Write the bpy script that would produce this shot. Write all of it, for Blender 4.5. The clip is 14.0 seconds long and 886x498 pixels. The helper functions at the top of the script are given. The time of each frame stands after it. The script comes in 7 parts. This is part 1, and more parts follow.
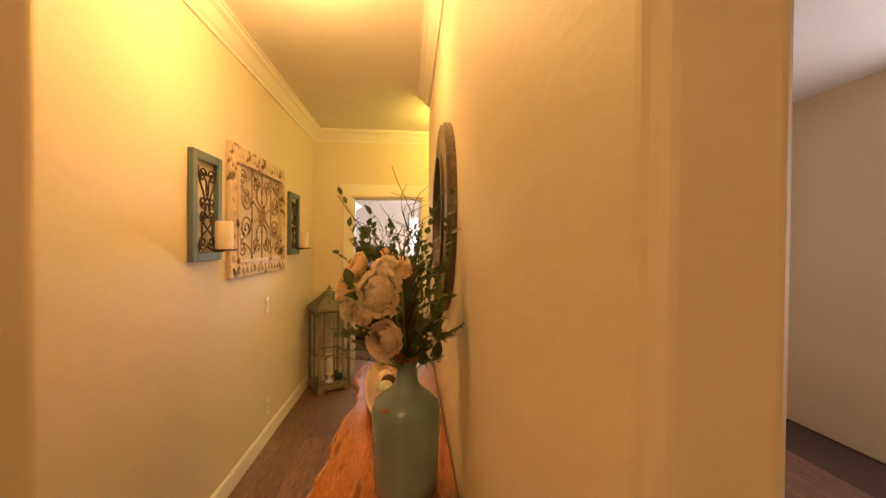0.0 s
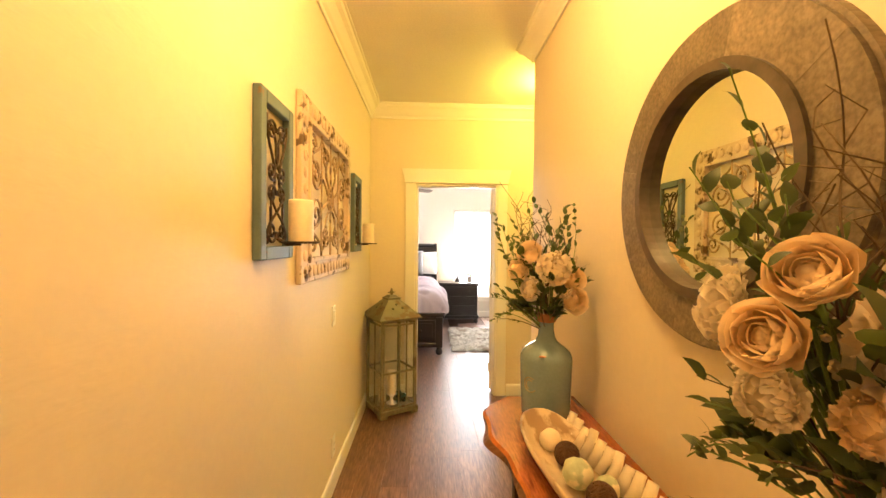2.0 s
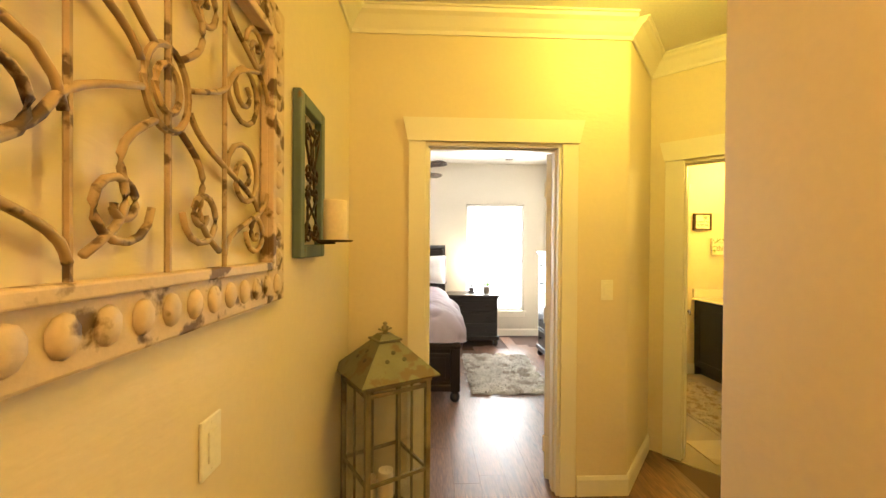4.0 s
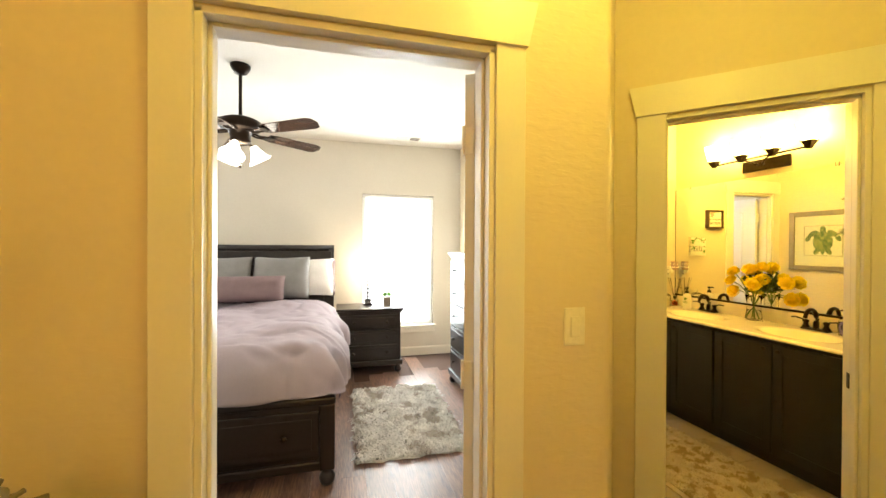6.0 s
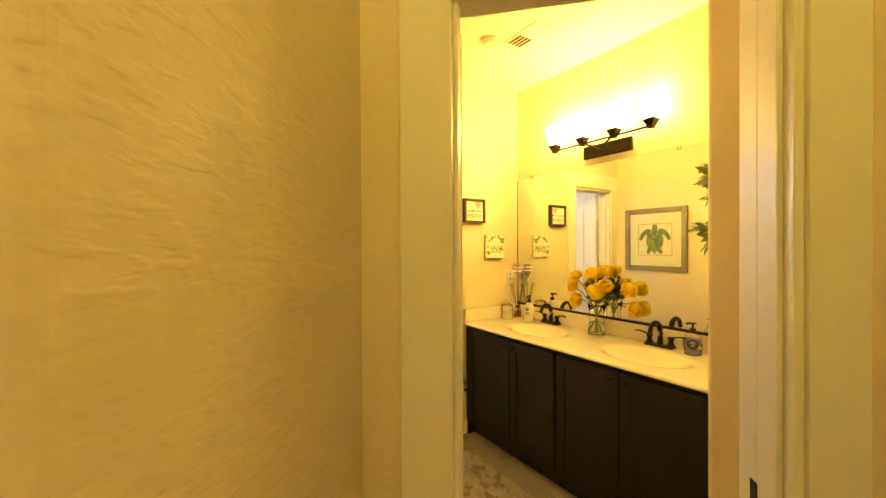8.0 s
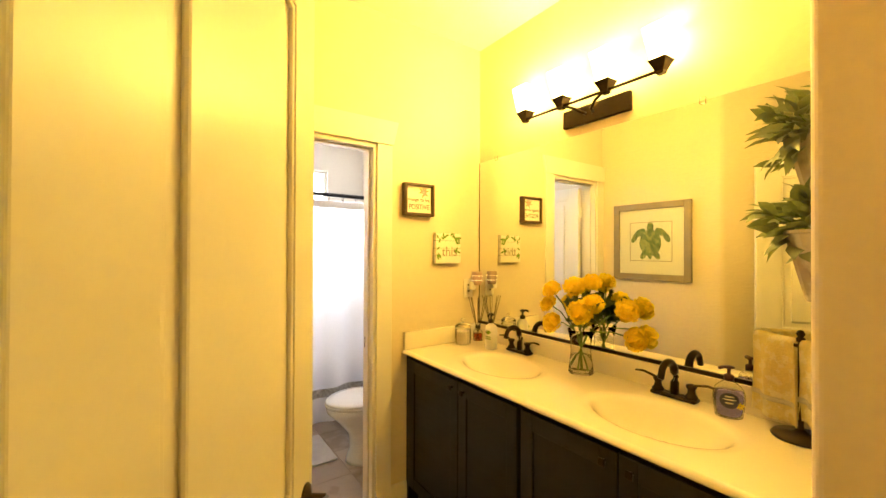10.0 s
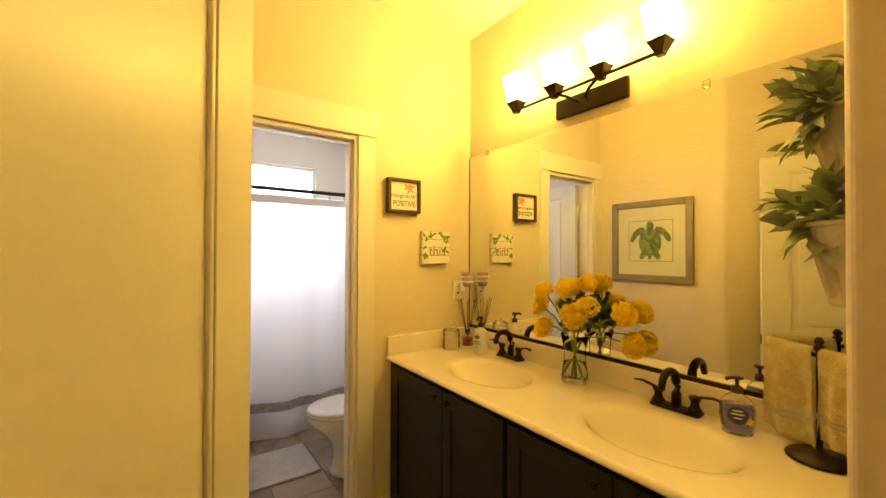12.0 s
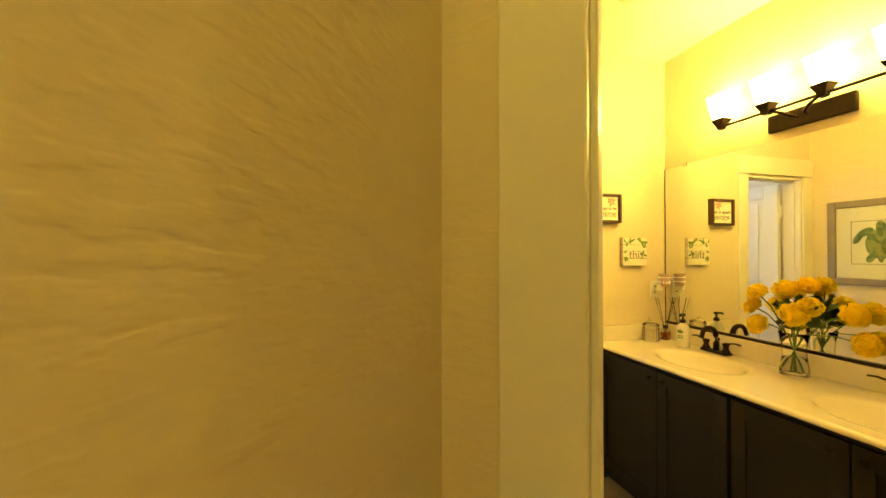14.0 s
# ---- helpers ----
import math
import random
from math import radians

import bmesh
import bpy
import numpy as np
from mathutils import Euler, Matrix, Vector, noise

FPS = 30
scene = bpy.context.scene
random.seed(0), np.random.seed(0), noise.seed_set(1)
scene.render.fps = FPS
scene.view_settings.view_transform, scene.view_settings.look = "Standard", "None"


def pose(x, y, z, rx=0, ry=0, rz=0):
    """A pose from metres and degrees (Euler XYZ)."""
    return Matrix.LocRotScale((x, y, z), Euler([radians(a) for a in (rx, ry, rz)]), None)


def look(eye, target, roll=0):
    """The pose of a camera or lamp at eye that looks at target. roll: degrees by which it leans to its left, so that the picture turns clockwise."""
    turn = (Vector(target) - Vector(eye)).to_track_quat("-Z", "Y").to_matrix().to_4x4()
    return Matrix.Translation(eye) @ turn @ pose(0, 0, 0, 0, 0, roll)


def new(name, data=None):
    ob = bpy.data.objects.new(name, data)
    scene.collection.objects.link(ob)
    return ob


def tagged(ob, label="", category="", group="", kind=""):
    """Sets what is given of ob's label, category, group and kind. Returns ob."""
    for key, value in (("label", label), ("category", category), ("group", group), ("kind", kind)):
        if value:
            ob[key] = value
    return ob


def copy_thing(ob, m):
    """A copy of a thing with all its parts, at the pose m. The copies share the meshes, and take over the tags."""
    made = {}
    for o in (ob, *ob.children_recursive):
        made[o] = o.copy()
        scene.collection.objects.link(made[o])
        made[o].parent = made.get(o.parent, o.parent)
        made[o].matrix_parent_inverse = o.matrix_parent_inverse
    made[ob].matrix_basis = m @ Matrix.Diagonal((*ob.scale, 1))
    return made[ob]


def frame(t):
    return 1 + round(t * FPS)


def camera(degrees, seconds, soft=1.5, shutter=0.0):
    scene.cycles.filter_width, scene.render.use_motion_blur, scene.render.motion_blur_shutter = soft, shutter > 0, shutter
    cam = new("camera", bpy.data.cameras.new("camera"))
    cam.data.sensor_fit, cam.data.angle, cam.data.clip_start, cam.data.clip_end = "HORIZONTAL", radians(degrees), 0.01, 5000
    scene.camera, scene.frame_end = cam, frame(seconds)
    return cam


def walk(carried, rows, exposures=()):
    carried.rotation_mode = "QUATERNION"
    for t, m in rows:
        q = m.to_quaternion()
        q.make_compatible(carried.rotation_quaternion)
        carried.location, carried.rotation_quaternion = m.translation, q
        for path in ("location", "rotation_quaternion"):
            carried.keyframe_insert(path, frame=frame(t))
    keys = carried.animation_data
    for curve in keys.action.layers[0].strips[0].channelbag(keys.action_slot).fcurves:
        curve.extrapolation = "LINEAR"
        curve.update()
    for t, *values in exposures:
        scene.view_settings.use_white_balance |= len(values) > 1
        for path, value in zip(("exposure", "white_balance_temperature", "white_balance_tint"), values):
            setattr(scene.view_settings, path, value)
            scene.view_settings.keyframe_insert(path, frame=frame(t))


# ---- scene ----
cam = camera(97.1, 14.0)
PATH = [
    (0, (0.046, -0.018, 1.521), (0.215, 1.974, 1.497), 0.5),
    (0.5, (-0.203, 0.031, 1.519), (-0.059, 2.026, 1.489), 0.8),
    (1, (-0.368, 0.136, 1.502), (-0.262, 2.133, 1.468), 0.6),
    (1.5, (-0.417, 0.415, 1.482), (-0.334, 2.413, 1.45), 0.6),
    (2, (-0.477, 0.727, 1.486), (-0.403, 2.725, 1.454), 0.6),
    (2.5, (-0.585, 1.089, 1.483), (-0.51, 3.087, 1.451), 0.8),
    (2.7, (-0.617, 1.214, 1.479), (-0.534, 3.212, 1.445), 0.7),
    (4.8, (-0.508, 2.794, 1.455), (-0.432, 4.793, 1.448), 0.3),
    (5, (-0.467, 2.891, 1.464), (-0.39, 4.889, 1.45), 0.3),
    (5.5, (-0.365, 3.181, 1.452), (-0.158, 5.17, 1.439), 0.4),
    (6, (-0.262, 3.409, 1.458), (0.254, 5.342, 1.446), 0.3),
    (6.5, (-0.033, 3.629, 1.458), (0.69, 5.493, 1.449), 0.3),
    (7, (0.19, 3.816, 1.447), (1.056, 5.618, 1.437), 0.3),
    (7.5, (0.403, 4.001, 1.451), (1.406, 5.731, 1.447), 0.2),
    (8, (0.68, 4.144, 1.471), (1.758, 5.828, 1.461), -0.2),
    (8.5, (0.9, 4.274, 1.454), (2.013, 5.936, 1.452), 0.1),
    (9, (1.08, 4.442, 1.455), (2.218, 6.087, 1.463), 0.2),
    (11.3, (1.54, 4.711, 1.445), (2.69, 6.347, 1.462), 0.2),
    (11.5, (1.547, 4.712, 1.445), (2.691, 6.353, 1.463), 0.1),
    (12, (1.499, 4.719, 1.439), (2.646, 6.358, 1.461), 0.2),
    (12.5, (1.412, 4.707, 1.445), (2.525, 6.369, 1.464), 0.2),
    (13, (1.264, 4.676, 1.439), (2.269, 6.405, 1.467), 0.3),
    (13.5, (1.066, 4.588, 1.447), (1.857, 6.425, 1.476), 0.5),
    (14, (0.853, 4.424, 1.464), (1.373, 6.355, 1.484), 0.0),
]
EXPOSURES = [(0, -0.05, 6500, 24), (0.5, 0.22, 6500, 15), (1.0, 0.46, 6500, 12), (1.5, 0.55, 6500, 12), (2.5, 0.65, 6500, 14), (3.6, 0.35, 6500, 9), (5, 0.15, 6500, 4), (6.5, 0.05, 6500, 4), (7.5, -0.27, 6500, 7), (8.3, 0.0, 6500, 8), (9, 0.1, 6500, 9), (11.5, -0.62, 6500, 17), (12.5, -0.76, 6500, 12), (13.0, -0.75, 6500, 9), (14, -0.4, 6500, 3)]
walk(cam, [(t, look(eye, target, roll)) for t, eye, target, roll in PATH], EXPOSURES)

# ---- world and lamps ----
world = bpy.data.worlds.new("sky")
world.use_nodes = True
scene.world = world
wn = world.node_tree.nodes
sky = wn.new("ShaderNodeTexSky")
sky.sky_type = "NISHITA"
sky.sun_disc = False
sky.sun_elevation = radians(48)
sky.sun_rotation = radians(150)
wn["Background"].inputs["Strength"].default_value = 0.12
world.node_tree.links.new(sky.outputs[0], wn["Background"].inputs["Color"])
sun = new("sun", bpy.data.lights.new("sun", "SUN"))
sun.data.energy, sun.data.angle, sun.data.color = 2.5, radians(0.5), (1.0, 0.95, 0.88)
sun.matrix_world = look((0, 0, 20), (-8, -2, 4))


def lamp(name, kind, place, watts, colour, size=0.1, target=None, size_y=None):
    data = bpy.data.lights.new(name, kind)
    data.energy, data.color = watts, colour
    if kind == "POINT":
        data.shadow_soft_size = size
    if kind == "AREA":
        data.size = size
        if size_y:
            data.shape, data.size_y = "RECTANGLE", size_y
    ob = new(name, data)
    ob.matrix_world = look(place, target) if target else pose(*place)
    return ob


WARM = (1.0, 0.55, 0.145)
VANITY = (1.0, 0.63, 0.06)
YELLOW = (1.0, 0.74, 0.09)
CEIL = 2.79        # hall ceiling
lamp("hall_bulb", "POINT", (-0.42, 1.72, CEIL - 0.16), 38, WARM, 0.07)
lamp("vestibule_bulb", "POINT", (0.50, 3.81, CEIL - 0.13), 25, YELLOW, 0.07)
for n in range(4):
    lamp("vanity_bulb", "POINT", (2.985, 6.1745 - n * 0.245, 2.318), 14, VANITY, 0.035)
lamp("window_light", "AREA", (0.53, 8.50, 1.30), 80, (0.92, 0.96, 1.0), 0.95, (0.53, 4.0, 1.0), 1.8)
lamp("window_light", "AREA", (-2.70, 8.50, 1.30), 80, (0.92, 0.96, 1.0), 0.95, (-2.70, 4.0, 1.0), 1.8)
lamp("window_light", "AREA", (2.30, 8.50, 1.90), 36, (0.90, 0.93, 1.0), 0.85, (2.30, 4.0, 1.5), 0.85)
# unseen lamp added as warm fill from behind the start of the walk
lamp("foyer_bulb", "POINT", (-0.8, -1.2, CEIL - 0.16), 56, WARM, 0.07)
lamp("fan_bulb", "POINT", (-0.98, 6.62, 2.10), 14, (1.0, 0.82, 0.6), 0.08)
lamp("table_lamp_bulb", "POINT", (0.085, 8.24, 1.16), 9, (1.0, 0.72, 0.42), 0.05)
# added area lamp stands in for side-room daylight; no window is built there
lamp("foyer_daylight", "AREA", (3.3, 1.4, 1.6), 46, (1.0, 0.93, 0.90), 1.6, (0.3, 2.2, 1.2), 1.8)

# ---- materials ----
def material(name, colour, rough=0.5, metal=0.0, vary=0.06, scale=4.0, bump=0.0, bump_scale=60.0, grain=0.04, grain_scale=90.0,
             stretch=(1, 1, 1), other=None, patch=0.0, patch_scale=6.0, coat=0.0, transmission=0.0, ior=1.45, emit=None, emit_strength=0.0, sss=0.0,
             random_tint=0.0, bump_dist=0.004):
    """A node material: two scales of variation of one colour, patches of another, and fine relief."""
    m = bpy.data.materials.new(name)
    m.use_nodes = True
    nt = m.node_tree
    n, link = nt.nodes, nt.links.new
    b = n["Principled BSDF"]
    co = n.new("ShaderNodeTexCoord")
    mp = n.new("ShaderNodeMapping")
    mp.inputs["Scale"].default_value = stretch
    link(co.outputs["Object"], mp.inputs["Vector"])
    big, fine = n.new("ShaderNodeTexNoise"), n.new("ShaderNodeTexNoise")
    big.inputs["Scale"].default_value, fine.inputs["Scale"].default_value = scale, grain_scale
    big.inputs["Detail"].default_value, fine.inputs["Detail"].default_value = 4, 3
    link(mp.outputs[0], big.inputs["Vector"])
    link(mp.outputs[0], fine.inputs["Vector"])
    dark = tuple(c * (1 - vary * 2) for c in colour) + (1,)
    light = tuple(min(1, c * (1 + vary * 1.6)) for c in colour) + (1,)
    ramp = n.new("ShaderNodeMix")
    ramp.data_type = "RGBA"
    link(big.outputs["Fac"], ramp.inputs["Factor"])
    ramp.inputs["A"].default_value, ramp.inputs["B"].default_value = dark, light
    out = ramp.outputs["Result"]
    g = n.new("ShaderNodeMix")
    g.data_type, g.blend_type = "RGBA", "MULTIPLY"
    g.inputs["Factor"].default_value = 1.0
    gr = n.new("ShaderNodeMapRange")
    gr.inputs["From Min"].default_value, gr.inputs["From Max"].default_value = 0.3, 0.7
    gr.inputs["To Min"].default_value, gr.inputs["To Max"].default_value = 1 - grain, 1 + grain
    link(fine.outputs["Fac"], gr.inputs["Value"])
    link(out, g.inputs["A"])
    link(gr.outputs[0], g.inputs["B"])
    out = g.outputs["Result"]
    if other:
        pn = n.new("ShaderNodeTexNoise")
        pn.inputs["Scale"].default_value, pn.inputs["Detail"].default_value = patch_scale, 6
        link(mp.outputs[0], pn.inputs["Vector"])
        pr = n.new("ShaderNodeMapRange")
        pr.inputs["From Min"].default_value, pr.inputs["From Max"].default_value = 0.62 - patch * 0.3, 0.68 - patch * 0.3
        link(pn.outputs["Fac"], pr.inputs["Value"])
        pm = n.new("ShaderNodeMix")
        pm.data_type = "RGBA"
        link(pr.outputs[0], pm.inputs["Factor"])
        link(out, pm.inputs["A"])
        pm.inputs["B"].default_value = (*other, 1)
        out = pm.outputs["Result"]
    if random_tint:
        oi = n.new("ShaderNodeObjectInfo")
        rr = n.new("ShaderNodeMapRange")
        rr.inputs["To Min"].default_value, rr.inputs["To Max"].default_value = 1 - random_tint, 1 + random_tint
        link(oi.outputs["Random"], rr.inputs["Value"])
        far = n.new("ShaderNodeMath")
        far.operation = "MULTIPLY"
        far.inputs[1].default_value = 37.0
        link(oi.outputs["Random"], far.inputs[0])
        link(far.outputs[0], mp.inputs["Location"])
        rm = n.new("ShaderNodeMix")
        rm.data_type, rm.blend_type = "RGBA", "MULTIPLY"
        rm.inputs["Factor"].default_value = 1.0
        link(out, rm.inputs["A"])
        link(rr.outputs[0], rm.inputs["B"])
        out = rm.outputs["Result"]
    link(out, b.inputs["Base Color"])
    rv = n.new("ShaderNodeMapRange")
    rv.inputs["To Min"].default_value, rv.inputs["To Max"].default_value = max(0, rough - 0.08), min(1, rough + 0.08)
    link(big.outputs["Fac"], rv.inputs["Value"])
    link(rv.outputs[0], b.inputs["Roughness"])
    b.inputs["Metallic"].default_value = metal
    b.inputs["IOR"].default_value = ior
    b.inputs["Coat Weight"].default_value = coat
    b.inputs["Transmission Weight"].default_value = transmission
    if sss:
        b.inputs["Subsurface Weight"].default_value = sss
        b.inputs["Subsurface Radius"].default_value = (0.01, 0.008, 0.005)
    if emit:
        b.inputs["Emission Color"].default_value = (*emit, 1)
        b.inputs["Emission Strength"].default_value = emit_strength
    if bump:
        bn = n.new("ShaderNodeTexNoise")
        bn.inputs["Scale"].default_value, bn.inputs["Detail"].default_value = bump_scale, 4
        link(mp.outputs[0], bn.inputs["Vector"])
        bp = n.new("ShaderNodeBump")
        bp.inputs["Strength"].default_value, bp.inputs["Distance"].default_value = bump, bump_dist
        link(bn.outputs["Fac"], bp.inputs["Height"])
        link(bp.outputs[0], b.inputs["Normal"])
    return m


def glass(name, colour=(1, 1, 1), rough=0.0, ior=1.45):
    """Clear glass that lets light through."""
    m = bpy.data.materials.new(name)
    m.use_nodes = True
    b = m.node_tree.nodes["Principled BSDF"]
    b.inputs["Base Color"].default_value = (*colour, 1)
    b.inputs["Roughness"].default_value = rough
    b.inputs["Transmission Weight"].default_value = 1.0
    b.inputs["IOR"].default_value = ior
    return m


def glow(name, colour, strength):
    m = bpy.data.materials.new(name)
    m.use_nodes = True
    b = m.node_tree.nodes["Principled BSDF"]
    b.inputs["Base Color"].default_value = (0.9, 0.9, 0.9, 1)
    b.inputs["Emission Color"].default_value = (*colour, 1)
    b.inputs["Emission Strength"].default_value = strength
    return m


def wall_paint(name, colour, relief=0.095):
    """Hand-trowelled plaster under matt paint: short lens-shaped ridges lying along the wall over fine grain."""
    m = material(name, colour, rough=0.58, vary=0.03, scale=1.2, grain=0.015, grain_scale=40)
    nt = m.node_tree
    n, link = nt.nodes, nt.links.new
    co = n.new("ShaderNodeTexCoord")
    heights = []
    for stretch, scale, detail, twist, lo, hi, weight in (((13, 13, 38), 1.4, 2.0, 0.1, 0.46, 0.62, 0.8), ((22, 22, 60), 1.5, 2.0, 0.1, 0.40, 0.70, 0.30), ((1, 1, 1), 150.0, 2.0, 0.0, 0.3, 0.7, 0.07)):
        mp, a, r = n.new("ShaderNodeMapping"), n.new("ShaderNodeTexNoise"), n.new("ShaderNodeMapRange")
        mp.inputs["Scale"].default_value = stretch
        a.inputs["Scale"].default_value, a.inputs["Detail"].default_value, a.inputs["Distortion"].default_value = scale, detail, twist
        r.interpolation_type = "SMOOTHSTEP"
        r.inputs["From Min"].default_value, r.inputs["From Max"].default_value, r.inputs["To Max"].default_value = lo, hi, weight
        link(co.outputs["Object"], mp.inputs["Vector"])
        link(mp.outputs[0], a.inputs["Vector"])
        link(a.outputs["Fac"], r.inputs["Value"])
        heights.append(r.outputs[0])
    total = heights[0]
    for h in heights[1:]:
        add = n.new("ShaderNodeMath")
        link(total, add.inputs[0])
        link(h, add.inputs[1])
        total = add.outputs[0]
    bp = n.new("ShaderNodeBump")
    bp.inputs["Strength"].default_value, bp.inputs["Distance"].default_value = relief, 0.0024
    link(total, bp.inputs["Height"])
    link(bp.outputs[0], n["Principled BSDF"].inputs["Normal"])
    return m


def translucent(m, colour, share):
    """Lets part of the light through a thin sheet."""
    n, link = m.node_tree.nodes, m.node_tree.links.new
    tr, mx = n.new("ShaderNodeBsdfTranslucent"), n.new("ShaderNodeMixShader")
    tr.inputs["Color"].default_value = (*colour, 1)
    mx.inputs["Fac"].default_value = share
    link(n["Principled BSDF"].outputs[0], mx.inputs[1])
    link(tr.outputs[0], mx.inputs[2])
    link(mx.outputs[0], n["Material Output"].inputs["Surface"])


M_WALL = wall_paint("cream_wall_paint", (0.72, 0.62, 0.46))
M_WALL_ROUGH = wall_paint("cream_rough_wall_paint", (0.72, 0.62, 0.46), 0.25)
M_WALL_BATH = wall_paint("cream_bath_paint", (0.72, 0.62, 0.46))
M_WALL_BED = wall_paint("bedroom_paint", (0.66, 0.62, 0.55))
M_CEIL = material("ceiling_paint", (0.80, 0.77, 0.72), 0.8, bump=0.25, bump_scale=220, vary=0.02)
M_TRIM = material("semi_gloss_white_trim", (0.78, 0.74, 0.66), 0.34, vary=0.02, scale=3, bump=0.05, bump_scale=25, grain=0.01)
M_FLOOR = material("dark_wood_floor", (0.185, 0.100, 0.068), 0.36, vary=0.30, scale=2.4, stretch=(9, 0.8, 1), grain=0.45, grain_scale=14,
                   random_tint=0.14, bump=0.12, bump_scale=60, bump_dist=0.001)
M_SUBFLOOR = material("dark_joint", (0.085, 0.047, 0.032), 0.8)
M_TILE = material("stone_tile", (0.36, 0.29, 0.22), 0.45, vary=0.10, scale=5, other=(0.28, 0.22, 0.16), patch=0.3, patch_scale=5, random_tint=0.08)
M_GROUT = material("grout", (0.25, 0.21, 0.17), 0.9)
M_DARKWOOD = material("espresso_wood", (0.012, 0.007, 0.006), 0.38, vary=0.2, scale=6, stretch=(1, 1, 8), grain=0.2, grain_scale=30, coat=0.15)
M_CABINET = material("espresso_cabinet", (0.0065, 0.0043, 0.004), 0.5, vary=0.2, scale=5, stretch=(1, 1, 6), grain=0.15, grain_scale=30)
M_BRONZE = material("oil_rubbed_bronze", (0.030, 0.020, 0.014), 0.32, metal=0.85, vary=0.2, scale=20)
M_IRON = material("dark_wrought_iron", (0.045, 0.028, 0.016), 0.5, metal=0.6, vary=0.25, scale=25, other=(0.09, 0.045, 0.02), patch=0.2, patch_scale=30)
M_MIRROR = material("mirror", (0.81, 0.83, 0.79), 0.0, metal=1.0, vary=0.0, grain=0.0)
M_MIRROR.node_tree.nodes["Principled BSDF"].inputs["Roughness"].default_value = 0.0
for _l in list(M_MIRROR.node_tree.links):
    if _l.to_socket.name == "Roughness":
        M_MIRROR.node_tree.links.remove(_l)
M_GLASS = glass("clear_glass", (0.97, 0.98, 0.97))
M_SLAB = material("varnished_live_edge_wood", (0.36, 0.105, 0.028), 0.22, vary=0.28, scale=3.0, stretch=(7, 1, 7), grain=0.25, grain_scale=26, coat=0.5,
                  other=(0.20, 0.05, 0.015), patch=0.12, patch_scale=4, bump=0.08, bump_scale=30)
M_BARK = material("live_edge_bark", (0.15, 0.055, 0.022), 0.5, vary=0.35, scale=14, bump=0.5, bump_scale=30, bump_dist=0.01)
M_CELADON = material("celadon_glaze", (0.183, 0.262, 0.298), 0.20, vary=0.10, scale=7, coat=0.6, other=(0.21, 0.30, 0.30), patch=0.2, patch_scale=4, bump=0.08, bump_scale=12)
M_TERRACOTTA = material("bare_clay", (0.36, 0.15, 0.07), 0.7, vary=0.15, scale=20)
M_STEM = material("brown_twig", (0.10, 0.065, 0.035), 0.8, vary=0.2, scale=30)
M_LEAF = material("dark_green_leaf", (0.058, 0.086, 0.034), 0.5, vary=0.35, scale=12, grain=0.2, grain_scale=60, random_tint=0.25)
M_LEAF2 = material("olive_leaf", (0.09, 0.11, 0.04), 0.55, vary=0.3, scale=12, random_tint=0.25)
M_FRESH = material("fresh_green_leaf", (0.09, 0.15, 0.035), 0.5, vary=0.3, scale=14, random_tint=0.2)
M_SAGE = material("sage_leaf", (0.29, 0.33, 0.22), 0.55, vary=0.3, scale=14, other=(0.37, 0.41, 0.30), patch=0.15, patch_scale=18)
M_ROSE = material("pink_cream_petal", (0.94, 0.78, 0.67), 0.6, vary=0.08, scale=16, other=(0.92, 0.80, 0.68), patch=0.3, patch_scale=9)
M_PEACH = material("peach_petal", (0.92, 0.68, 0.43), 0.6, vary=0.12, scale=16, other=(0.93, 0.80, 0.60), patch=0.35, patch_scale=10)
M_CREAM = material("cream_petal", (0.88, 0.76, 0.60), 0.6, vary=0.10, scale=16)
M_YELLOW = material("yellow_petal", (1.0, 0.79, 0.04), 0.6, vary=0.04, scale=18, other=(1.0, 0.86, 0.08), patch=0.3, patch_scale=14)
M_BERRY = material("small_cream_berries", (0.55, 0.45, 0.30), 0.5, vary=0.2, scale=30)
M_TEAL = material("distressed_teal_paint", (0.105, 0.150, 0.148), 0.55, vary=0.15, scale=9, other=(0.16, 0.11, 0.07), patch=-0.15, patch_scale=16, bump=0.2, bump_scale=50)
M_CANDLE = material("ivory_wax", (0.80, 0.70, 0.54), 0.45, vary=0.06, scale=20, sss=0.2)
M_DISTRESS = material("chipped_cream_paint", (0.62, 0.48, 0.33), 0.6, vary=0.12, scale=8, other=(0.13, 0.075, 0.035), patch=0.22, patch_scale=14, bump=0.4, bump_scale=45)
M_SCROLL = material("rusty_cream_scroll", (0.42, 0.30, 0.17), 0.6, vary=0.25, scale=20, other=(0.10, 0.055, 0.025), patch=0.25, patch_scale=24)
M_MIRFRAME = material("weathered_grey_wood", (0.155, 0.120, 0.082), 0.5, vary=0.3, scale=5, stretch=(1, 3, 3), grain=0.3, grain_scale=35, bump=0.25, bump_scale=40, random_tint=0.2,
                      other=(0.20, 0.16, 0.115), patch=0.0, patch_scale=9)
M_LANTERN = material("weathered_green_grey_wood", (0.20, 0.17, 0.105), 0.6, vary=0.25, scale=8, stretch=(1, 1, 0.4), grain=0.2, grain_scale=40,
                     other=(0.12, 0.085, 0.045), patch=0.15, patch_scale=11, bump=0.3, bump_scale=50, random_tint=0.1)
M_RUST = material("rusted_painted_roof", (0.165, 0.155, 0.115), 0.5, metal=0.2, vary=0.3, scale=6, other=(0.13, 0.09, 0.058), patch=0.30, patch_scale=13, bump=0.2, bump_scale=30)
